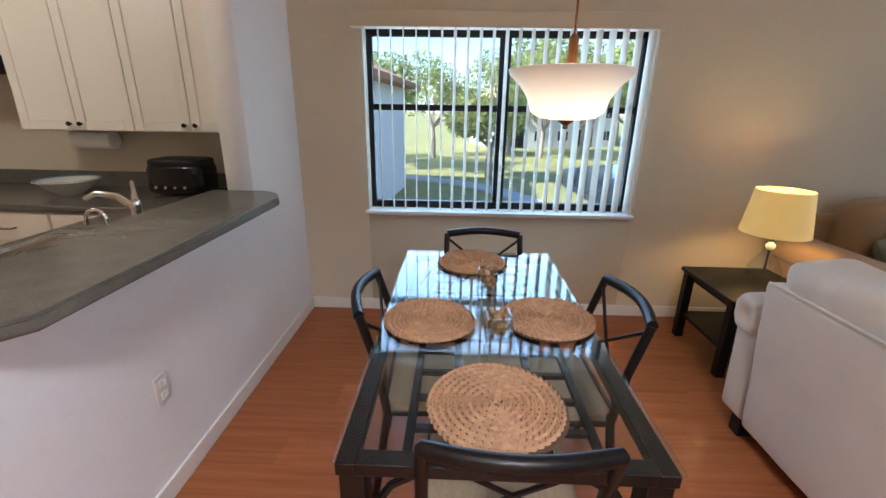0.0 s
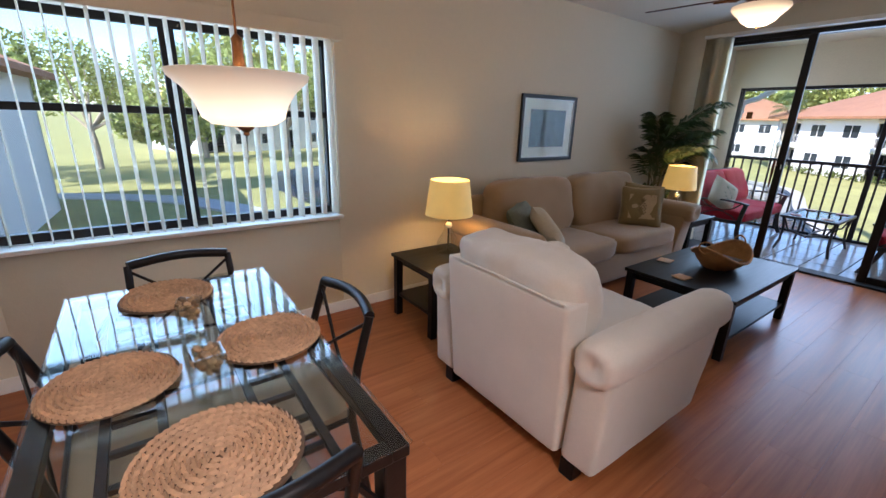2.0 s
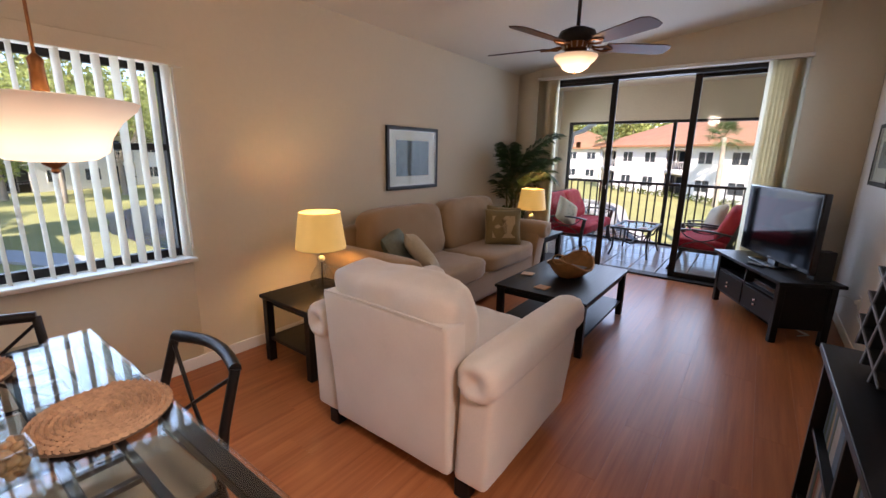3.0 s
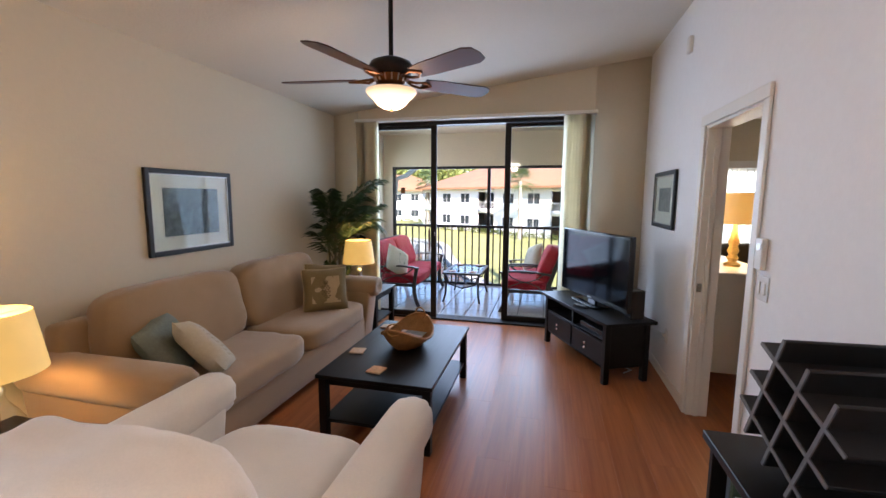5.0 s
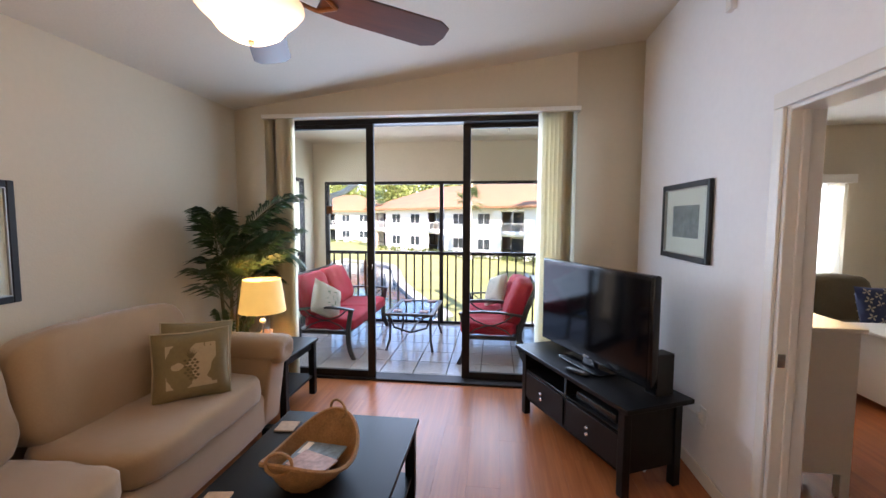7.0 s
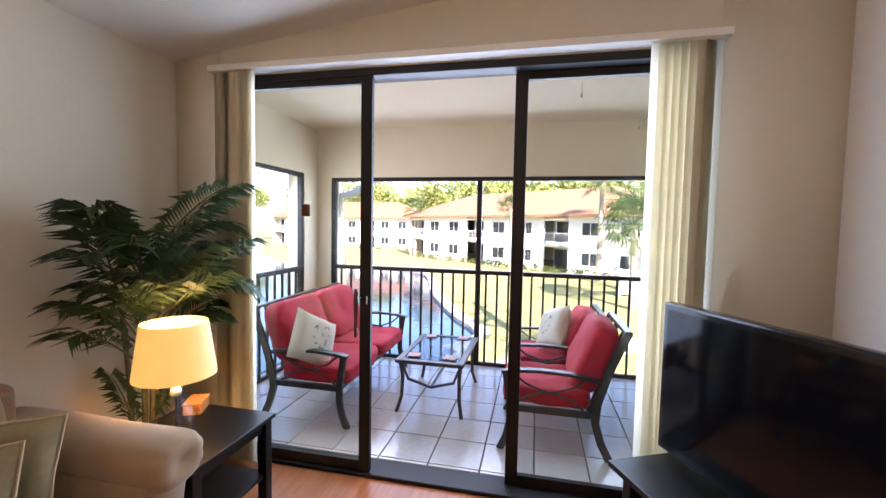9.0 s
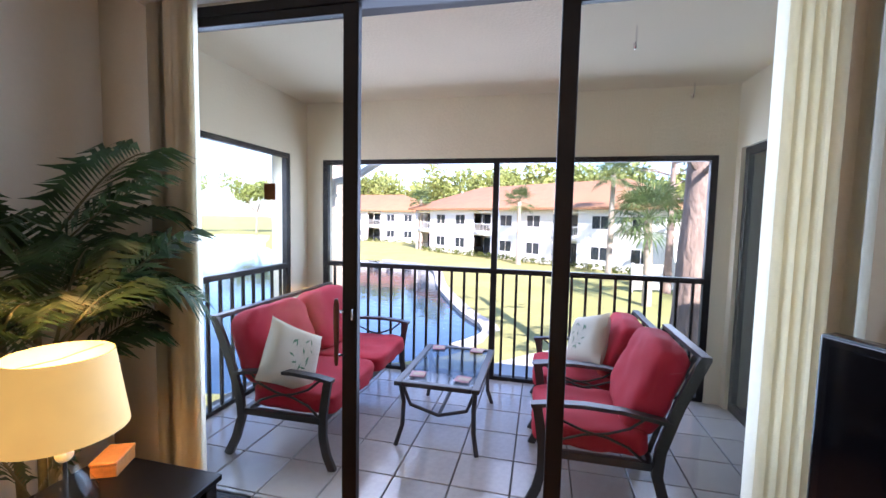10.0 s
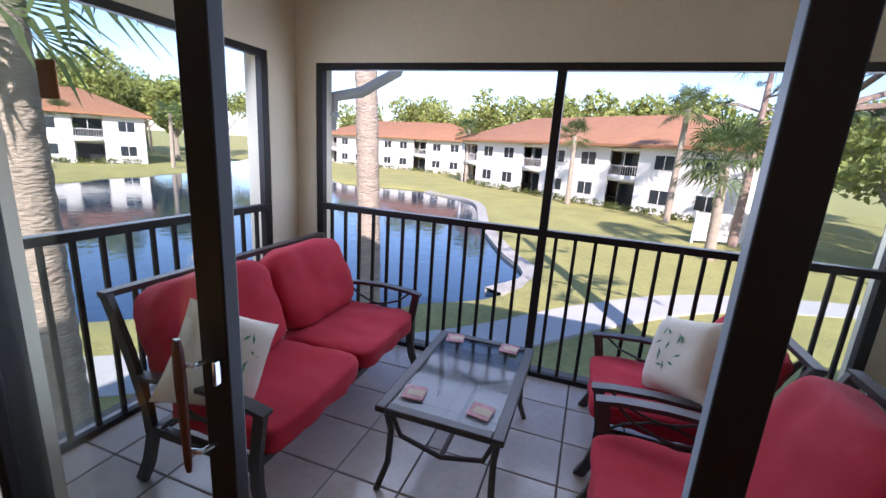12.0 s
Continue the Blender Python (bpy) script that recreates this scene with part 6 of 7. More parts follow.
patio_table(pose(9.25, 4.053, 0))
M_COAST2 = mat("pink_coaster", (0.42, 0.20, 0.22), 0.5, var=0.45, scale=45, fine=90, bump=0)
for x, y, r in ((8.98, 4.215, 6), (8.973, 3.904, -8), (9.59, 4.22, 10), (9.60, 3.905, -4)):
    co = thing("coaster", "square pink patterned coaster on the patio table", "coaster", pose(x, y, 0.4405, 0, 0, r), "patio coasters")
    part("slab", B((-0.05, -0.05, 0), (0.05, 0.05, 0.006), 0.001), M_COAST2, co)
    part("print", B((-0.025, -0.045, 0.0062), (0.02, 0.03, 0.0072)), M_STRIPE, co, "pale flower print")
M_BOTAN = mat("botanical_cream", (0.66, 0.62, 0.52), 0.9, var=0.08, bump=0.4, bump_scale=300)
M_LEAFP = mat("green_print", (0.10, 0.22, 0.13), 0.9, var=0.4, scale=30)


def sprigs(t, s):
    bm = bmesh.new()
    rr = random.Random(5)
    for k in range(13):
        cx, cz, a = rr.uniform(-0.4, 0.4), rr.uniform(-0.5, 0.5), rr.uniform(0, 6.28)
        c = [(cx, cz), (cx + 0.11 * math.cos(a - 0.3), cz + 0.11 * math.sin(a - 0.3)), (cx + 0.24 * math.cos(a), cz + 0.24 * math.sin(a)), (cx + 0.11 * math.cos(a + 0.3), cz + 0.11 * math.sin(a + 0.3))]
        for sd in (-1, 1):
            bm.faces.new([bm.verts.new((s * x, sd * (0.075 * max(0.0, (1 - min(1, abs(x)) ** 4) * (1 - min(1, abs(z)) ** 4)) ** 0.5 + 0.004), s * z)) for x, z in (c if sd < 0 else c[::-1])])
    part("sprig_print", bm, M_LEAFP, t, "green sprig print")["kind"] = "stuff"


throw_pillow(pose(8.62, 4.94, 0.61, -24, 30, -30), 0.40, M_BOTAN, "cream botanical pillow on the patio loveseat", None, 6, sprigs)
throw_pillow(pose(9.56, 3.07, 0.615, 24, 18, 30), 0.40, M_BOTAN, "cream botanical pillow on the patio armchair", None, 7, sprigs)

# ---------------------------------------------------------------- outdoors
M_GRASS = mat("lawn", (0.29, 0.265, 0.08), 0.95, var=0.35, scale=0.35, fine=6, bump=0.8, bump_scale=14, depth=0.05)
M_PATH = mat("concrete_path", (0.42, 0.40, 0.36), 0.9, var=0.12, scale=1.5, fine=20, bump=0.3, bump_scale=60)
M_BANK = mat("bank_stone", (0.36, 0.33, 0.28), 0.9, var=0.3, scale=1.5, fine=9, bump=0.8, bump_scale=10, depth=0.05)
M_HOUSE = mat("white_stucco", (0.76, 0.71, 0.64), 0.85, var=0.05, scale=0.8, fine=8, bump=0.3, bump_scale=30)
M_ROOF = mat("red_roof_shingle", (0.35, 0.16, 0.075), 0.85, var=0.22, scale=0.9, fine=9, bump=0.6, bump_scale=6, depth=0.05)
M_DWIN = mat("dark_window", (0.03, 0.035, 0.04), 0.15, var=0.3, bump=0)
M_BARK = mat("palm_bark", (0.36, 0.285, 0.21), 0.95, var=0.35, scale=3, fine=14, bump=1.0, bump_scale=9, depth=0.05, stretch=(1, 1, 3))
M_PINE = mat("pine_bark", (0.27, 0.185, 0.14), 0.95, var=0.4, scale=5, fine=20, bump=1.0, bump_scale=9, depth=0.06, stretch=(1, 1, 0.35))
M_LEAF = leafy(mat("foliage", (0.31, 0.335, 0.09), 0.7, var=0.5, scale=0.6, fine=4, bump=0, island=0.5))
M_STALK = mat("palm_stalk", (0.08, 0.11, 0.035), 0.6, var=0.3, bump=0)
M_FROND = mat("fan_palm_leaf", (0.12, 0.165, 0.055), 0.6, var=0.4, scale=2, bump=0, island=0.4)
leafy(M_FROND)
M_NEEDLE = mat("pine_needle", (0.04, 0.075, 0.025), 0.7, var=0.5, scale=2, bump=0, island=0.5)
M_HEDGE = mat("hedge_leaf", (0.12, 0.14, 0.03), 0.8, var=0.5, scale=1.5, bump=0, island=0.5)
leafy(M_HEDGE)

SHORE = [(13.0, 15.7), (14.3, 13.6), (16.6, 8.95), (18.4, 8.2), (20.6, 6.2), (23.4, 5.3), (26.0, 6.6), (33.0, 9.6), (43.4, 13.0), (48.5, 21.0), (47.5, 30.0), (58.0, 42.0),
         (90.0, 64.0), (90.0, 76.0), (60.0, 60.0), (46.2, 47.8), (36.0, 45.0), (28.8, 43.0), (18.0, 44.0), (12.0, 40.0), (9.5, 30.0), (10.5, 21.0)]


def shore_distance(px, py):
    """Signed distance to the lake's edge, positive on the water."""
    best = np.full(px.shape, 1e9)
    inside = np.zeros(px.shape, bool)
    n = len(SHORE)
    for i in range(n):
        (x0, y0), (x1, y1) = SHORE[i], SHORE[(i + 1) % n]
        dx, dy = x1 - x0, y1 - y0
        t = np.clip(((px - x0) * dx + (py - y0) * dy) / (dx * dx + dy * dy), 0, 1)
        best = np.minimum(best, np.hypot(px - x0 - t * dx, py - y0 - t * dy))
        cross = ((y0 > py) != (y1 > py)) & (px < dx * (py - y0) / (dy if dy else 1e-9) + x0)
        inside ^= cross
    return np.where(inside, best, -best)


def ground_sheet():
    xs = np.concatenate([np.linspace(-900, -60, 10), np.linspace(-50, 10, 40), np.linspace(11, 60, 110), np.linspace(62, 110, 40), np.linspace(120, 900, 12)])
    ys = np.concatenate([np.linspace(-900, -60, 10), np.linspace(-50, -2, 30), np.linspace(-1, 60, 130), np.linspace(62, 110, 40), np.linspace(120, 900, 12)])
    gx, gy = np.meshgrid(xs, ys, indexing="ij")
    d = shore_distance(gx, gy) + 0.35 * np.sin(gx * 0.9) * np.sin(gy * 0.8)
    z = GROUND - 1.1 * np.clip((d + 0.9) / 3.0, 0, 1) ** 1.2
    z = z + 0.06 * np.sin(gx * 0.21) * np.sin(gy * 0.17) * (d < -1.5)
    nx, ny = gx.shape
    verts = np.stack([gx, gy, z], -1).reshape(-1, 3).tolist()
    idx = np.arange(nx * ny).reshape(nx, ny)
    faces = np.stack([idx[:-1, :-1], idx[1:, :-1], idx[1:, 1:], idx[:-1, 1:]], -1).reshape(-1, 4).tolist()
    me = bpy.data.meshes.new("ground")
    me.from_pydata(verts, [], faces)
    me.materials.append(M_GRASS)
    me.polygons.foreach_set("use_smooth", [True] * len(faces))
    return tagged(new("ground", me), "sunlit mown lawn sloping to the lake", "lawn", kind="structure")


ground_sheet()
m_w, nt, b = node_mat("lake_water")
b.inputs["Base Color"].default_value = (0.012, 0.03, 0.06, 1)
b.inputs["Roughness"].default_value = 0.04
b.inputs["Specular IOR Level"].default_value = 0.6
wnz = nt.nodes.new("ShaderNodeTexNoise")
wnz.inputs["Scale"].default_value, wnz.inputs["Detail"].default_value = 1.6, 3
wtc = nt.nodes.new("ShaderNodeTexCoord")
wbp = nt.nodes.new("ShaderNodeBump")
wbp.inputs["Strength"].default_value, wbp.inputs["Distance"].default_value = 0.13, 0.08
nt.links.new(wtc.outputs["Object"], wnz.inputs["Vector"])
nt.links.new(wnz.outputs["Fac"], wbp.inputs["Height"])
nt.links.new(wbp.outputs[0], b.inputs["Normal"])
bm = bmesh.new()
bm.faces.new([bm.verts.new((x, y, LAKE)) for x, y in ((5, -1), (110, -1), (110, 90), (5, 90))])
structure("water", bm, m_w, "calm blue lake mirroring the sky and houses", "lake")


def strip(points, width, z, thick=0.06, n=8):
    """A ribbon of paving along a smooth line."""
    pts = []
    P = [Vector((x, y, 0)) for x, y in points]
    for i in range(len(P) - 1):
        p0, p1, p2, p3 = P[max(i - 1, 0)], P[i], P[i + 1], P[min(i + 2, len(P) - 1)]
        for k in range(n):
            t = k / n
            pts.append(0.5 * ((2 * p1) + (p2 - p0) * t + (2 * p0 - 5 * p1 + 4 * p2 - p3) * t * t + (3 * p1 - p0 - 3 * p2 + p3) * t ** 3))
    pts.append(P[-1])
    bm = bmesh.new()
    rows = []
    for i, p in enumerate(pts):
        d = (pts[min(i + 1, len(pts) - 1)] - pts[max(i - 1, 0)]).normalized()
        s = Vector((-d.y, d.x, 0)) * width / 2
        rows.append([bm.verts.new(p + s + Vector((0, 0, z - 0.3))), bm.verts.new(p + s + Vector((0, 0, z + thick))), bm.verts.new(p - s + Vector((0, 0, z + thick))), bm.verts.new(p - s + Vector((0, 0, z - 0.3)))])
    for a, b in zip(rows, rows[1:]):
        for j in range(3):
            bm.faces.new((a[j], b[j], b[j + 1], a[j + 1]))
    return bm


structure("pavement", strip([(27, -16), (24.5, -6), (22.5, -0.5), (19.5, 3.0), (16.0, 6.0), (12.4, 10.6), (9.0, 15.5), (7.0, 20.5), (5.5, 25.0), (2.5, 29.0), (-6.0, 33.5), (-20, 36)], 1.5, GROUND), M_PATH, "pale concrete footpath curving past the lake", "path")
structure("bank_edge", strip([(20.4, 6.2), (22.3, 5.3), (24.0, 5.6), (26.5, 7.0), (33.0, 9.7), (43.2, 13.2), (47.8, 19.5)], 0.7, GROUND, -0.05), M_BANK, "weathered stone edge of the lake bank", "bank")


def house(name, label, m, length, depth, bays, eave=5.5):
    """Local: front along x at y=0, facing -y."""
    h = thing(name, label, "apartment building", m)
    bm = bmesh.new()
    t = 0.25
    bay = length / bays
    # front wall built of piers and bands round the recessed porches
    holes = []
    for i in range(bays):
        x0 = i * bay
        kind = i % 3
        if kind == 0:
            holes.append((x0 + bay * 0.12, x0 + bay * 0.88))
    xs = [0.0]
    for a, b_ in holes:
        xs += [a, b_]
    xs.append(length)
    for k in range(0, len(xs) - 1, 2):
        box(bm, (xs[k], 0, -0.3), (xs[k + 1], t, eave))
    for a, b_ in holes:
        box(bm, (a, 0, 2.45), (b_, t, 3.0))
        box(bm, (a, 0, 5.1), (b_, t, eave))
        box(bm, (a - 0.05, 1.9, -0.3), (b_ + 0.05, 2.0, eave))
        box(bm, (a, t, 2.6), (b_, 1.9, 2.85))
    box(bm, (0, t, -0.3), (t, depth, eave))
    box(bm, (length - t, t, -0.3), (length, depth, eave))
    box(bm, (0, depth - t, -0.3), (length, depth, eave))
    part("wall", bm, M_HOUSE, h)
    o, r = 0.8, depth * 0.24
    bm = bmesh.new()
    lo = [bm.verts.new(p) for p in ((-o, -o, eave), (length + o, -o, eave), (length + o, depth + o, eave), (-o, depth + o, eave))]
    lo2 = [bm.verts.new(v.co + Vector((0, 0, 0.22))) for v in lo]
    rid = [bm.verts.new((depth / 2, depth / 2, eave + 0.22 + r)), bm.verts.new((length - depth / 2, depth / 2, eave + 0.22 + r))]
    for i in range(4):
        bm.faces.new((lo[i], lo[(i + 1) % 4], lo2[(i + 1) % 4], lo2[i]))
    bm.faces.new((lo2[0], lo2[1], rid[1], rid[0]))
    bm.faces.new((lo2[1], lo2[2], rid[1]))
    bm.faces.new((lo2[2], lo2[3], rid[0], rid[1]))
    bm.faces.new((lo2[3], lo2[0], rid[0]))
    bm.faces.new(lo[::-1])
    part("roof", bm, M_ROOF, h, "reddish brown hip roof")
    for a, b_ in holes:
        for z in (0.0, 2.85):
            rl = bmesh.new()
            box(rl, (a, 0.06, z + 0.95), (b_, 0.12, z + 1.02))
            nb = 12
            for k in range(1, nb):
                x = a + (b_ - a) * k / nb
                box(rl, (x - 0.012, 0.08, z + 0.05), (x + 0.012, 0.10, z + 0.95))
            box(rl, ((a + b_) / 2 - 0.03, 0.06, z + 1.02), ((a + b_) / 2 + 0.03, 0.12, z + 2.3))
            part("porch_rail", rl, M_HOUSE if z else M_BRONZE, h)
            part("porch_glass", B((a + 0.1, 1.84, z + 0.1), (b_ - 0.1, 1.89, z + 2.15)), M_DWIN, h)
    for i in range(bays):
        if i % 3 == 0:
            continue
        for z in (0.9, 3.75):
            x0 = i * bay + bay * 0.28
            x1 = i * bay + bay * 0.72
            wv = part("window", B((x0, -0.02, z), (x1, 0.03, z + 1.15)), M_DWIN, h)
            fr2 = bmesh.new()
            for a, b2 in [((x0 - 0.06, z - 0.06), (x1 + 0.06, z)), ((x0 - 0.06, z + 1.15), (x1 + 0.06, z + 1.21)), ((x0 - 0.06, z), (x0, z + 1.15)), ((x1, z), (x1 + 0.06, z + 1.15)), (((x0 + x1) / 2 - 0.03, z), ((x0 + x1) / 2 + 0.03, z + 1.15))]:
                box(fr2, (a[0], -0.04, a[1]), (b2[0], 0.02, b2[1]))
            part("frame", fr2, M_HOUSE, wv)
    return h


def face(x0, y0, x1, y1):
    """The pose of a front that runs from one corner to another."""
    return pose(x0, y0, GROUND, 0, 0, math.degrees(math.atan2(y1 - y0, x1 - x0)))


house("apartment_building", "white two-storey apartment building with brown hip roof by the lake", face(63.5, 21.0, 45.0, -4.0), 34.0, 13.0, 9)
house("apartment_building", "white two-storey apartment building beyond the lake", face(82.0, 56.0, 76.0, 24.5), 32.0, 13.0, 9)
house("apartment_building", "white two-storey apartment building across the water", face(30.0, 66.0, 46.0, 56.0), 18.0, 12.0, 5)
house("apartment_building", "white apartment building beyond the dining window", face(-12.6, 17.4, -1.5, 16.6), 11.1, 11.0, 4)
house("apartment_building", "pale apartment building behind the trees", face(8.0, 56.0, 24.0, 62.0), 17.0, 11.0, 5)


def leaf_cloud(bm, centre, radii, count, size, rr):
    for _ in range(count):
        while True:
            p = Vector((rr.uniform(-1, 1), rr.uniform(-1, 1), rr.uniform(-1, 1)))
            if 0.25 < p.length < 1.0:
                break
        q = Vector(centre) + Vector((p.x * radii[0], p.y * radii[1], p.z * radii[2]))
        n = Vector((rr.gauss(0, 1), rr.gauss(0, 1), rr.gauss(0.4, 1))).normalized()
        u = n.orthogonal().normalized()
        v = n.cross(u)
        a = rr.uniform(0, 6.28)
        u, v = u * math.cos(a) + v * math.sin(a), v * math.cos(a) - u * math.sin(a)
        s = size * rr.uniform(0.6, 1.3)
        bm.faces.new([bm.verts.new(q + u * s), bm.verts.new(q + v * s * 0.55), bm.verts.new(q - u * s), bm.verts.new(q - v * s * 0.55)])


def broad_tree(m, height, spread, seed, label, leaves=2600, size=0.28):
    rr = random.Random(seed)
    t = thing("tree", label, "tree", m, "trees round the lake")
    tr = bmesh.new()
    th = height * 0.35
    tube(tr, [(0, 0, -0.3), (0.1, 0.05, th * 0.5), (0.0, 0.15, th)], [0.28, 0.22, 0.18], 9)
    cr = bmesh.new()
    for k in range(8):
        a, el = rr.uniform(0, 6.28), rr.uniform(0.3, 1.2)
        L = spread * rr.uniform(0.45, 0.85)
        tip = Vector((math.cos(a) * L * math.cos(el) * 1.2, math.sin(a) * L * math.cos(el) * 1.2, th + (height - th) * rr.uniform(0.3, 0.85)))
        tube(tr, [(0, 0.15, th * 0.9), tip * 0.5 + Vector((0, 0, th * 0.4)), tip], [0.13, 0.08, 0.03], 6)
        leaf_cloud(cr, tip, (spread * 0.42, spread * 0.42, height * 0.17), leaves // 8, size, rr)
    part("trunk", tr, M_BARK, t)
    part("crown", cr, M_LEAF, t)
    return t


def fan_palm(m, height, lean, seed, label, r=0.2, fronds=26, size=1.1):
    rr = random.Random(seed)
    t = thing("palm_tree", label, "palm tree", m, "palm trees")
    bm = bmesh.new()
    n = 40
    pts = [(lean[0] * (i / n) ** 1.6, lean[1] * (i / n) ** 1.6, -0.3 + (height + 0.3) * i / n) for i in range(n + 1)]
    tube(bm, pts, [r * (1.25 - 0.35 * i / n) * (1 + 0.07 * (i % 2)) for i in range(n + 1)], 12)
    part("trunk", bm, M_BARK, t, "ringed grey-brown palm trunk")
    top = Vector((lean[0], lean[1], height))
    cr = bmesh.new()
    st = bmesh.new()
    for k in range(fronds):
        a = k * 2.399 + rr.uniform(-0.2, 0.2)
        el = rr.uniform(-0.7, 1.25)
        d = Vector((math.cos(a) * math.cos(el), math.sin(a) * math.cos(el), math.sin(el)))
        hub = top + d * size * rr.uniform(0.75, 1.0)
        tube(st, [top, (top + hub) / 2 + Vector((0, 0, 0.06)), hub], 0.018, 5)
        side = d.cross(Vector((0, 0, 1)))
        side = side.normalized() if side.length > 1e-3 else Vector((1, 0, 0))
        upv = side.cross(d)
        for q in range(15):
            b_ = (q - 7) / 7 * 1.9
            dr = (d * math.cos(b_) + side * math.sin(b_) + upv * 0.12).normalized()
            L = size * rr.uniform(0.75, 1.0) * (1 - 0.25 * abs(b_) / 1.9)
            w = dr.cross(upv).normalized() * size * 0.035
            mid = hub + dr * L * 0.6
            tip = hub + dr * L + Vector((0, 0, -0.28 * size * rr.uniform(0.6, 1.3)))
            cr.faces.new([cr.verts.new(hub), cr.verts.new(mid + w), cr.verts.new(tip), cr.verts.new(mid - w)])
    part("crown", cr, M_FROND, t)
    part("stalk_cluster", st, M_STALK, t)
    return t


def pine(m, height, seed, label, r=0.28, lean=(0, 0)):
    rr = random.Random(seed)
    t = thing("pine_tree", label, "pine tree", m)
    tr = bmesh.new()
    n = 16
    pts = [(lean[0] * (i / n) ** 1.4 + 0.05 * math.sin(i * 0.9), lean[1] * (i / n) ** 1.4, -0.3 + (height + 0.3) * i / n) for i in range(n + 1)]
    tube(tr, pts, [r * (1.15 - 0.7 * i / n) * (1 + 0.05 * rr.uniform(-1, 1)) for i in range(n + 1)], 12)
    cr = bmesh.new()
    for k in range(16):
        f = rr.uniform(0.5, 0.98)
        base = Vector(pts[int(f * n)])
        a = rr.uniform(0, 6.28)
        L = rr.uniform(1.2, 2.8) * (1.25 - f * 0.6)
        tip = base + Vector((math.cos(a) * L, math.sin(a) * L, rr.uniform(-0.1, 0.9)))
        tube(tr, [base, (base + tip) / 2 + Vector((0, 0, 0.15)), tip], [0.06, 0.04, 0.015], 5)
        for q in range(6):
            c = base.lerp(tip, rr.uniform(0.5, 1.05)) + Vector((rr.uniform(-0.3, 0.3), rr.uniform(-0.3, 0.3), rr.uniform(-0.1, 0.25)))
            for _ in range(26):
                d = Vector((rr.gauss(0, 1), rr.gauss(0, 1), rr.gauss(0.3, 0.7))).normalized()
                w = d.orthogonal().normalized() * 0.012
                tp = c + d * rr.uniform(0.22, 0.4)
                cr.faces.new([cr.verts.new(c - w), cr.verts.new(c + w), cr.verts.new(tp)])
    part("trunk", tr, M_PINE, t, "scaly reddish pine bark")
    part("crown", cr, M_NEEDLE, t)
    return t


G = GROUND
fan_palm(pose(10.47, 9.95, G), 6.2, (0.05, 0.02), 1, "tall palm with ringed trunk on the lawn by the lanai", 0.24, 30, 1.25)
fan_palm(pose(16.4, 8.6, G), 9.5, (-0.2, 0.3), 2, "tall palm with stout trunk on the lake bank", 0.24, 24, 1.2)
fan_palm(pose(63.0, 20.0, G), 7.0, (0.3, 0.2), 3, "palm before the far apartment building", 0.2, 24, 1.3)
fan_palm(pose(48.5, 5.6, G), 6.2, (0.1, 0.1), 4, "palm growing close to the white building", 0.2, 26, 1.2)
fan_palm(pose(42.5, -2.0, G), 8.2, (0.2, -0.1), 5, "slender tall palm on the lawn", 0.2, 26, 1.3)
fan_palm(pose(30.0, -2.1, G), 4.6, (0.2, 0.1), 6, "bushy palm with arching fan leaves on the lawn", 0.2, 40, 1.5)
fan_palm(pose(44.0, 50.5, G), 6.2, (0.2, 0.1), 7, "palm beside the building across the water", 0.2, 24, 1.3)
fan_palm(pose(39.0, 61.0, G), 5.2, (0.1, 0.3), 8, "palm on the far lawn", 0.2, 24, 1.3)
pine(pose(15.6, 0.55, G), 11.0, 9, "tall pine with reddish scaly trunk near the lanai", 0.33, (0.3, -0.5))
pine(pose(35.0, -4.4, G), 12.0, 10, "leaning pine with thin open crown", 0.22, (1.6, -0.4))
pine(pose(27.0, -9.0, G), 11.0, 12, "pine at the edge of the lawn", 0.22, (0.4, 0.3))
TREES = [(62, -6, 9, 5), (70, 2, 10, 5), (78, 10, 10, 6), (86, 20, 11, 6), (92, 32, 11, 6), (98, 44, 11, 6), (100, 58, 11, 6), (96, 72, 11, 6), (84, 84, 11, 6), (70, 78, 10, 5),
         (60, 70, 9, 5), (54, 62, 8, 4.5), (66, 90, 11, 6), (50, 82, 11, 6), (36, 80, 10, 5.5), (60, -14, 9, 5), (52, -22, 9, 5), (40, -20, 9, 5), (30, -18, 8, 5), (88, 8, 11, 6), (106, 30, 12, 6), (110, 46, 12, 6), (14, 70, 11, 6), (24, 78, 11, 6), (30, 86, 12, 6), (42, 90, 12, 6), (48, 72, 11, 6), (56, 96, 12, 6), (66, 84, 11, 6), (28, 73, 11, 5), (74, 96, 12, 6), (40, 72, 10, 5),
         (31, -9.5, 7, 4), (37, -12, 8, 4.5), (45, -11, 8, 4.5), (27, -13, 8, 4.5), (52, -13, 9, 5),
         (0, 44, 9, 5), (8, 50, 10, 5), (16, 50, 9, 5), (-8, 40, 9, 5), (4.5, 31, 6.5, 3.2), (-4, 34, 8, 4), (22, 54, 9, 5), (10.5, 45, 8, 4.5)]
for i, (x, y, hgt, sp_) in enumerate(TREES):
    broad_tree(pose(x, y, G, 0, 0, 40 * i), hgt * (1.3 if i < 32 else 1.0), sp_ * (1.15 if i < 32 else 1.0), 50 + i, "leafy green tree round the lake" if i < 37 else "leafy tree on the lawn beyond the dining window", 3000 if i < 37 else 5600, 0.36 if i < 32 else 0.24 if i < 37 else 0.15)


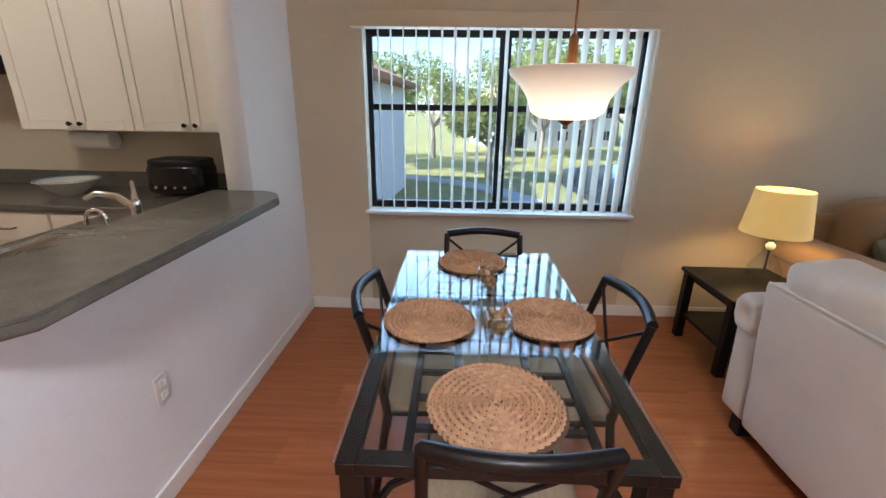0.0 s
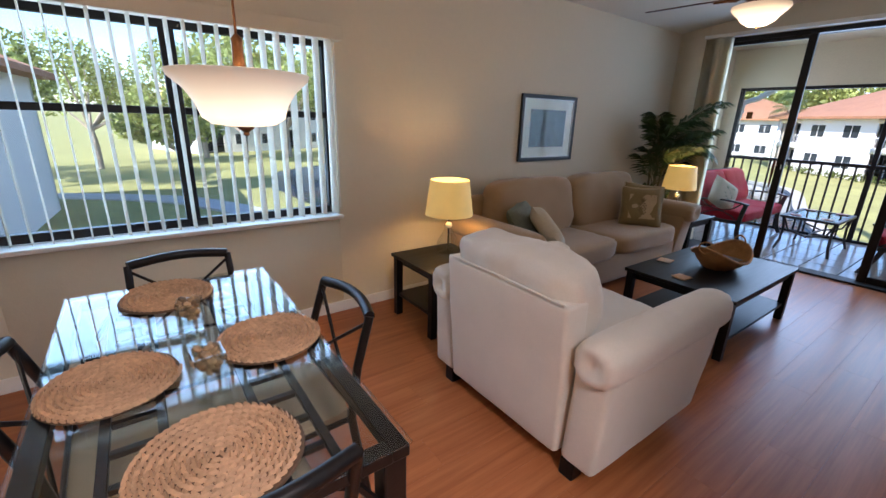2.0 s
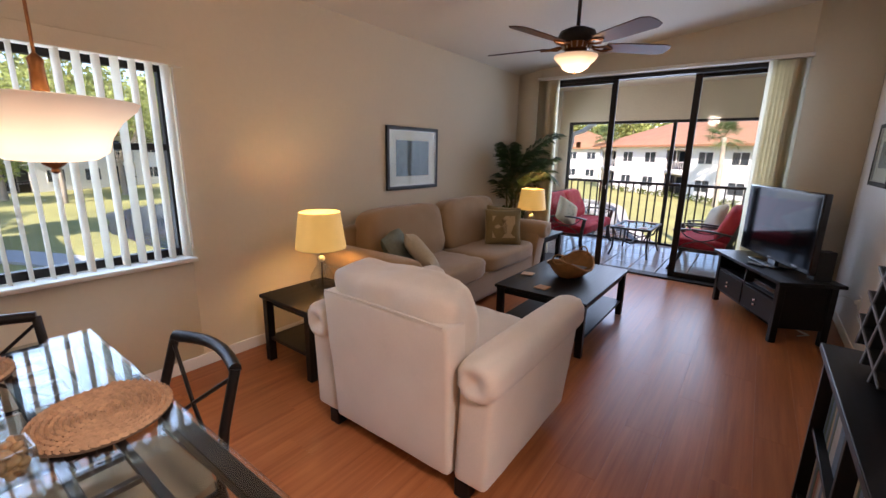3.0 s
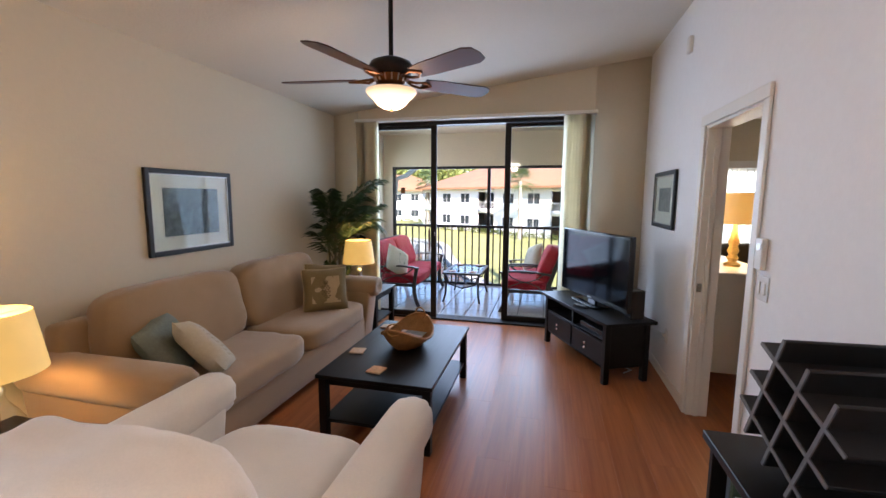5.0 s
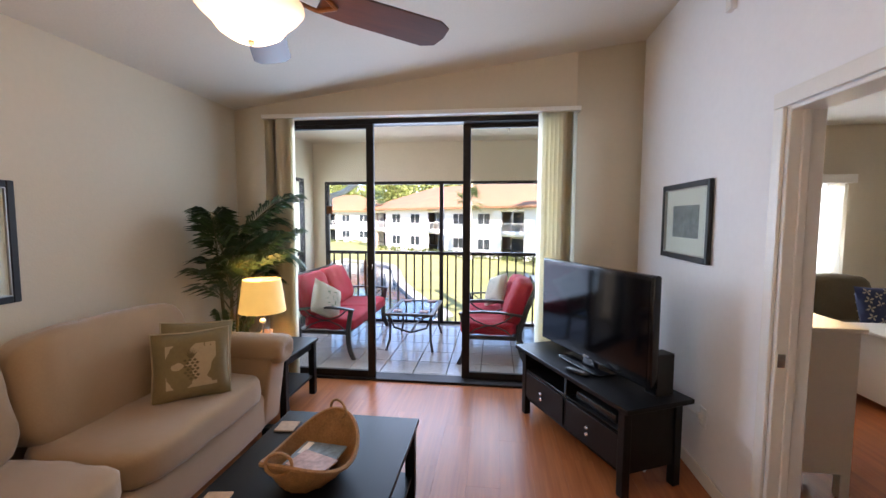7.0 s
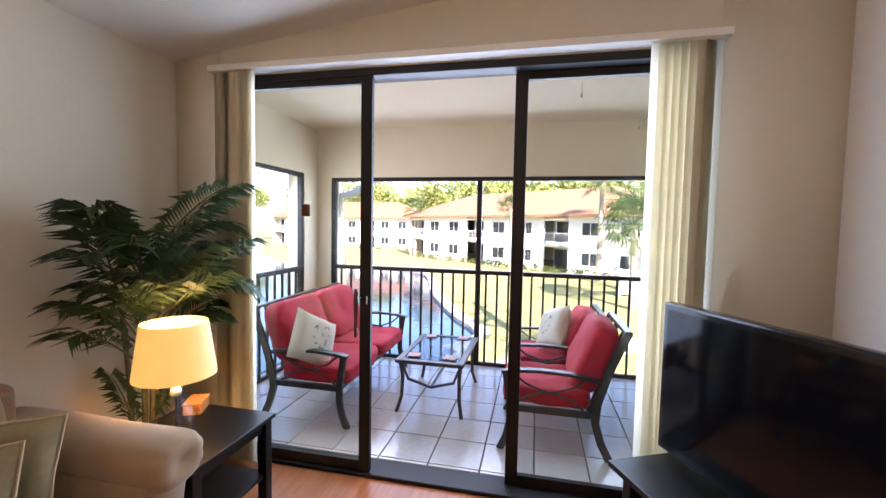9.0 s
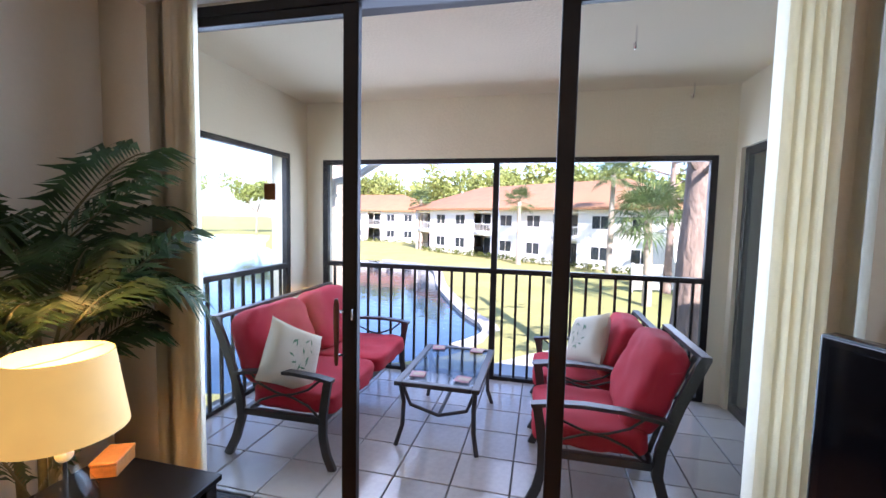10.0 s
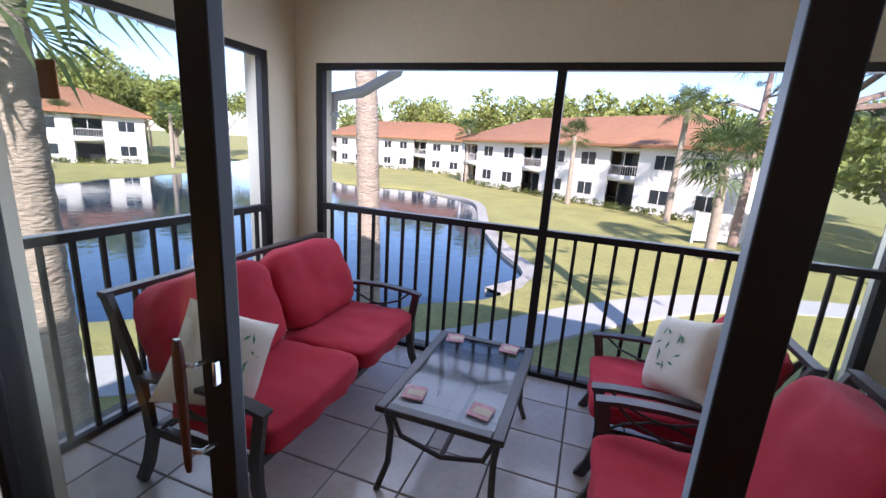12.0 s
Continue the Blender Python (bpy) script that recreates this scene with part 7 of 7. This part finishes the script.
def hedge(name, label, a, b, count, seed):
    rr = random.Random(seed)
    t = thing(name, label, "hedge", kind="stuff")
    bm = bmesh.new()
    a, b = Vector(a), Vector(b)
    for i in range(count):
        c = a.lerp(b, i / max(count - 1, 1)) + Vector((rr.uniform(-0.2, 0.2), rr.uniform(-0.2, 0.2), 0))
        leaf_cloud(bm, c + Vector((0, 0, 0.32)), (0.6, 0.55, rr.uniform(0.28, 0.42)), 70, 0.13, rr)
    part("shrubs", bm, M_HEDGE, t)
    return t


hedge("hedge", "low yellow-green hedge along the white building", (60.5, 18.6, G), (43.8, -4.0, G), 26, 1)
hedge("hedge", "low hedge along the far building", (79.5, 50.0, G), (74.5, 25.0, G), 22, 2)
hedge("hedge", "low hedge before the building across the water", (28.0, 66.0, G), (44.0, 56.5, G), 18, 3)
hedge("hedge", "low shrubs beside the house beyond the dining window", (-1.5, 16.0, G), (1.2, 17.5, G), 6, 4)
# fountain far out on the lake
fo = thing("fountain", "small white spray fountain floating on the lake", "fountain", pose(32.0, 30.3, LAKE))
part("float_ring", lathe(bmesh.new(), [(0.25, -0.05), (0.45, 0.0), (0.45, 0.10), (0.25, 0.14)], 16), M_DARK, fo)
rf = random.Random(4)
bm = bmesh.new()
for i in range(2200):
    a, v, t = rf.uniform(0, 6.28), rf.uniform(0.35, 1.0), rf.uniform(0, 1)
    q = Vector((math.cos(a) * v * 1.3 * t, math.sin(a) * v * 1.3 * t, 0.12 + 1.5 * (1.2 - 0.5 * v) * 4 * t * (1 - t)))
    s = rf.uniform(0.01, 0.028)
    n = Vector((rf.gauss(0, 1), rf.gauss(0, 1), rf.gauss(0, 1))).normalized()
    u = n.orthogonal().normalized() * s
    bm.faces.new([bm.verts.new(q + u), bm.verts.new(q + n.cross(u)), bm.verts.new(q - u), bm.verts.new(q + Vector((0, 0, s)))])
sp = part("spray", bm, M_WHITE, fo, "white falling water drops")
sp["kind"] = "stuff"
# pale fence panel and a lawn marker
fp = thing("fence_panel", "pale fence panel standing on the lawn", "fence panel", pose(35.0, -3.6, G, 0, 0, -72))
part("panel", B((-1.4, -0.04, 0.15), (1.4, 0.04, 1.75), 0.01), M_HOUSE, fp)
for x in (-1.45, 1.45):
    part("post", B((x - 0.06, -0.06, -0.2), (x + 0.06, 0.06, 1.85), 0.01), M_HOUSE, fp)
# eave bracket at the lanai corner, seen past the pillar
dp = thing("downspout", "white downspout elbow under the eave", "downspout", pose(LX + 0.255, 5.55, 0))
part("elbow", tube(bmesh.new(), [(0.55, -0.30, 2.35), (0.50, -0.25, 2.12), (0.25, -0.05, 1.92), (0.0, 0.05, 1.85), (-0.02, 0.07, 1.6)], 0.045, 10), M_WHITE, dp)
part("strap", B((-0.08, 0.02, 1.70), (0.04, 0.13, 1.73), 0.004), M_WHITE, dp)


# ---------------------------------------------------------------- pieces of the floors
plank_floor = bpy.data.objects["floor"]
PW, PL = 0.194, 1.2
pme = to_mesh("plank", B((0.0002, 0.0002, -0.010), (PL - 0.0002, PW - 0.0002, 0.0), 0.0004, 1), M_FLOOR, False)
rp = random.Random(3)
rest = bmesh.new()


def boards(x0, x1, y0, y1, parent, keep):
    row = 0
    y = y0
    while y < y1 - 0.01:
        x = x0 - (row * 0.43 % 1.0) * PL
        while x < x1 - 0.01:
            a, b_ = max(x, x0), min(x + PL, x1)
            w = min(PW, y1 - y)
            if b_ - a > PL - 0.01 and w > PW - 0.01 and keep(x, y):
                o = new("plank", pme)
                o.parent = parent
                o.location = (x, y, 0)
            elif b_ - a > 0.02 and w > 0.01:
                box(rest, (a + 0.0002, y + 0.0002, -0.010), (b_ - 0.0002, y + w - 0.0002, 0.0))
            x += PL
        y += PW
        row += 1


boards(1.221, SLIDE_X - 0.006, RIGHT_Y, WIN_Y - 0.002, plank_floor, lambda x, y: True)
boards(KIT_X, 1.079, BACK_Y, WIN_Y, plank_floor, lambda x, y: False)
boards(1.079, 1.221, BACK_Y, 3.139, plank_floor, lambda x, y: False)
boards(1.221, 2.879, BACK_Y, RIGHT_Y, plank_floor, lambda x, y: False)
boards(3.14, BX1, BY0, RIGHT_Y - 0.001, plank_floor, lambda x, y: False)
ob = new("cut_planks", to_mesh("cut_planks", rest, M_FLOOR, False))
ob.parent = plank_floor
ob["kind"] = "stuff"
T = 0.333
tme = to_mesh("tile", B((0.004, 0.004, -0.02), (T - 0.004, T - 0.004, 0.0), 0.003, 1), M_TILE, False)
cut = to_mesh("cut_tile", B((0.001, 0.004, -0.02), (0.026, T - 0.004, 0.0), 0.003, 1), M_TILE, False)
lf = bpy.data.objects["lanai_floor"]
for j in range(12):
    y = 1.889 + j * T
    for i in range(7):
        o = new("tile", tme if i else cut)
        o.parent = lf
        o.location = (8.2 + (i - 1) * T if i else 8.171, y, 0.0)
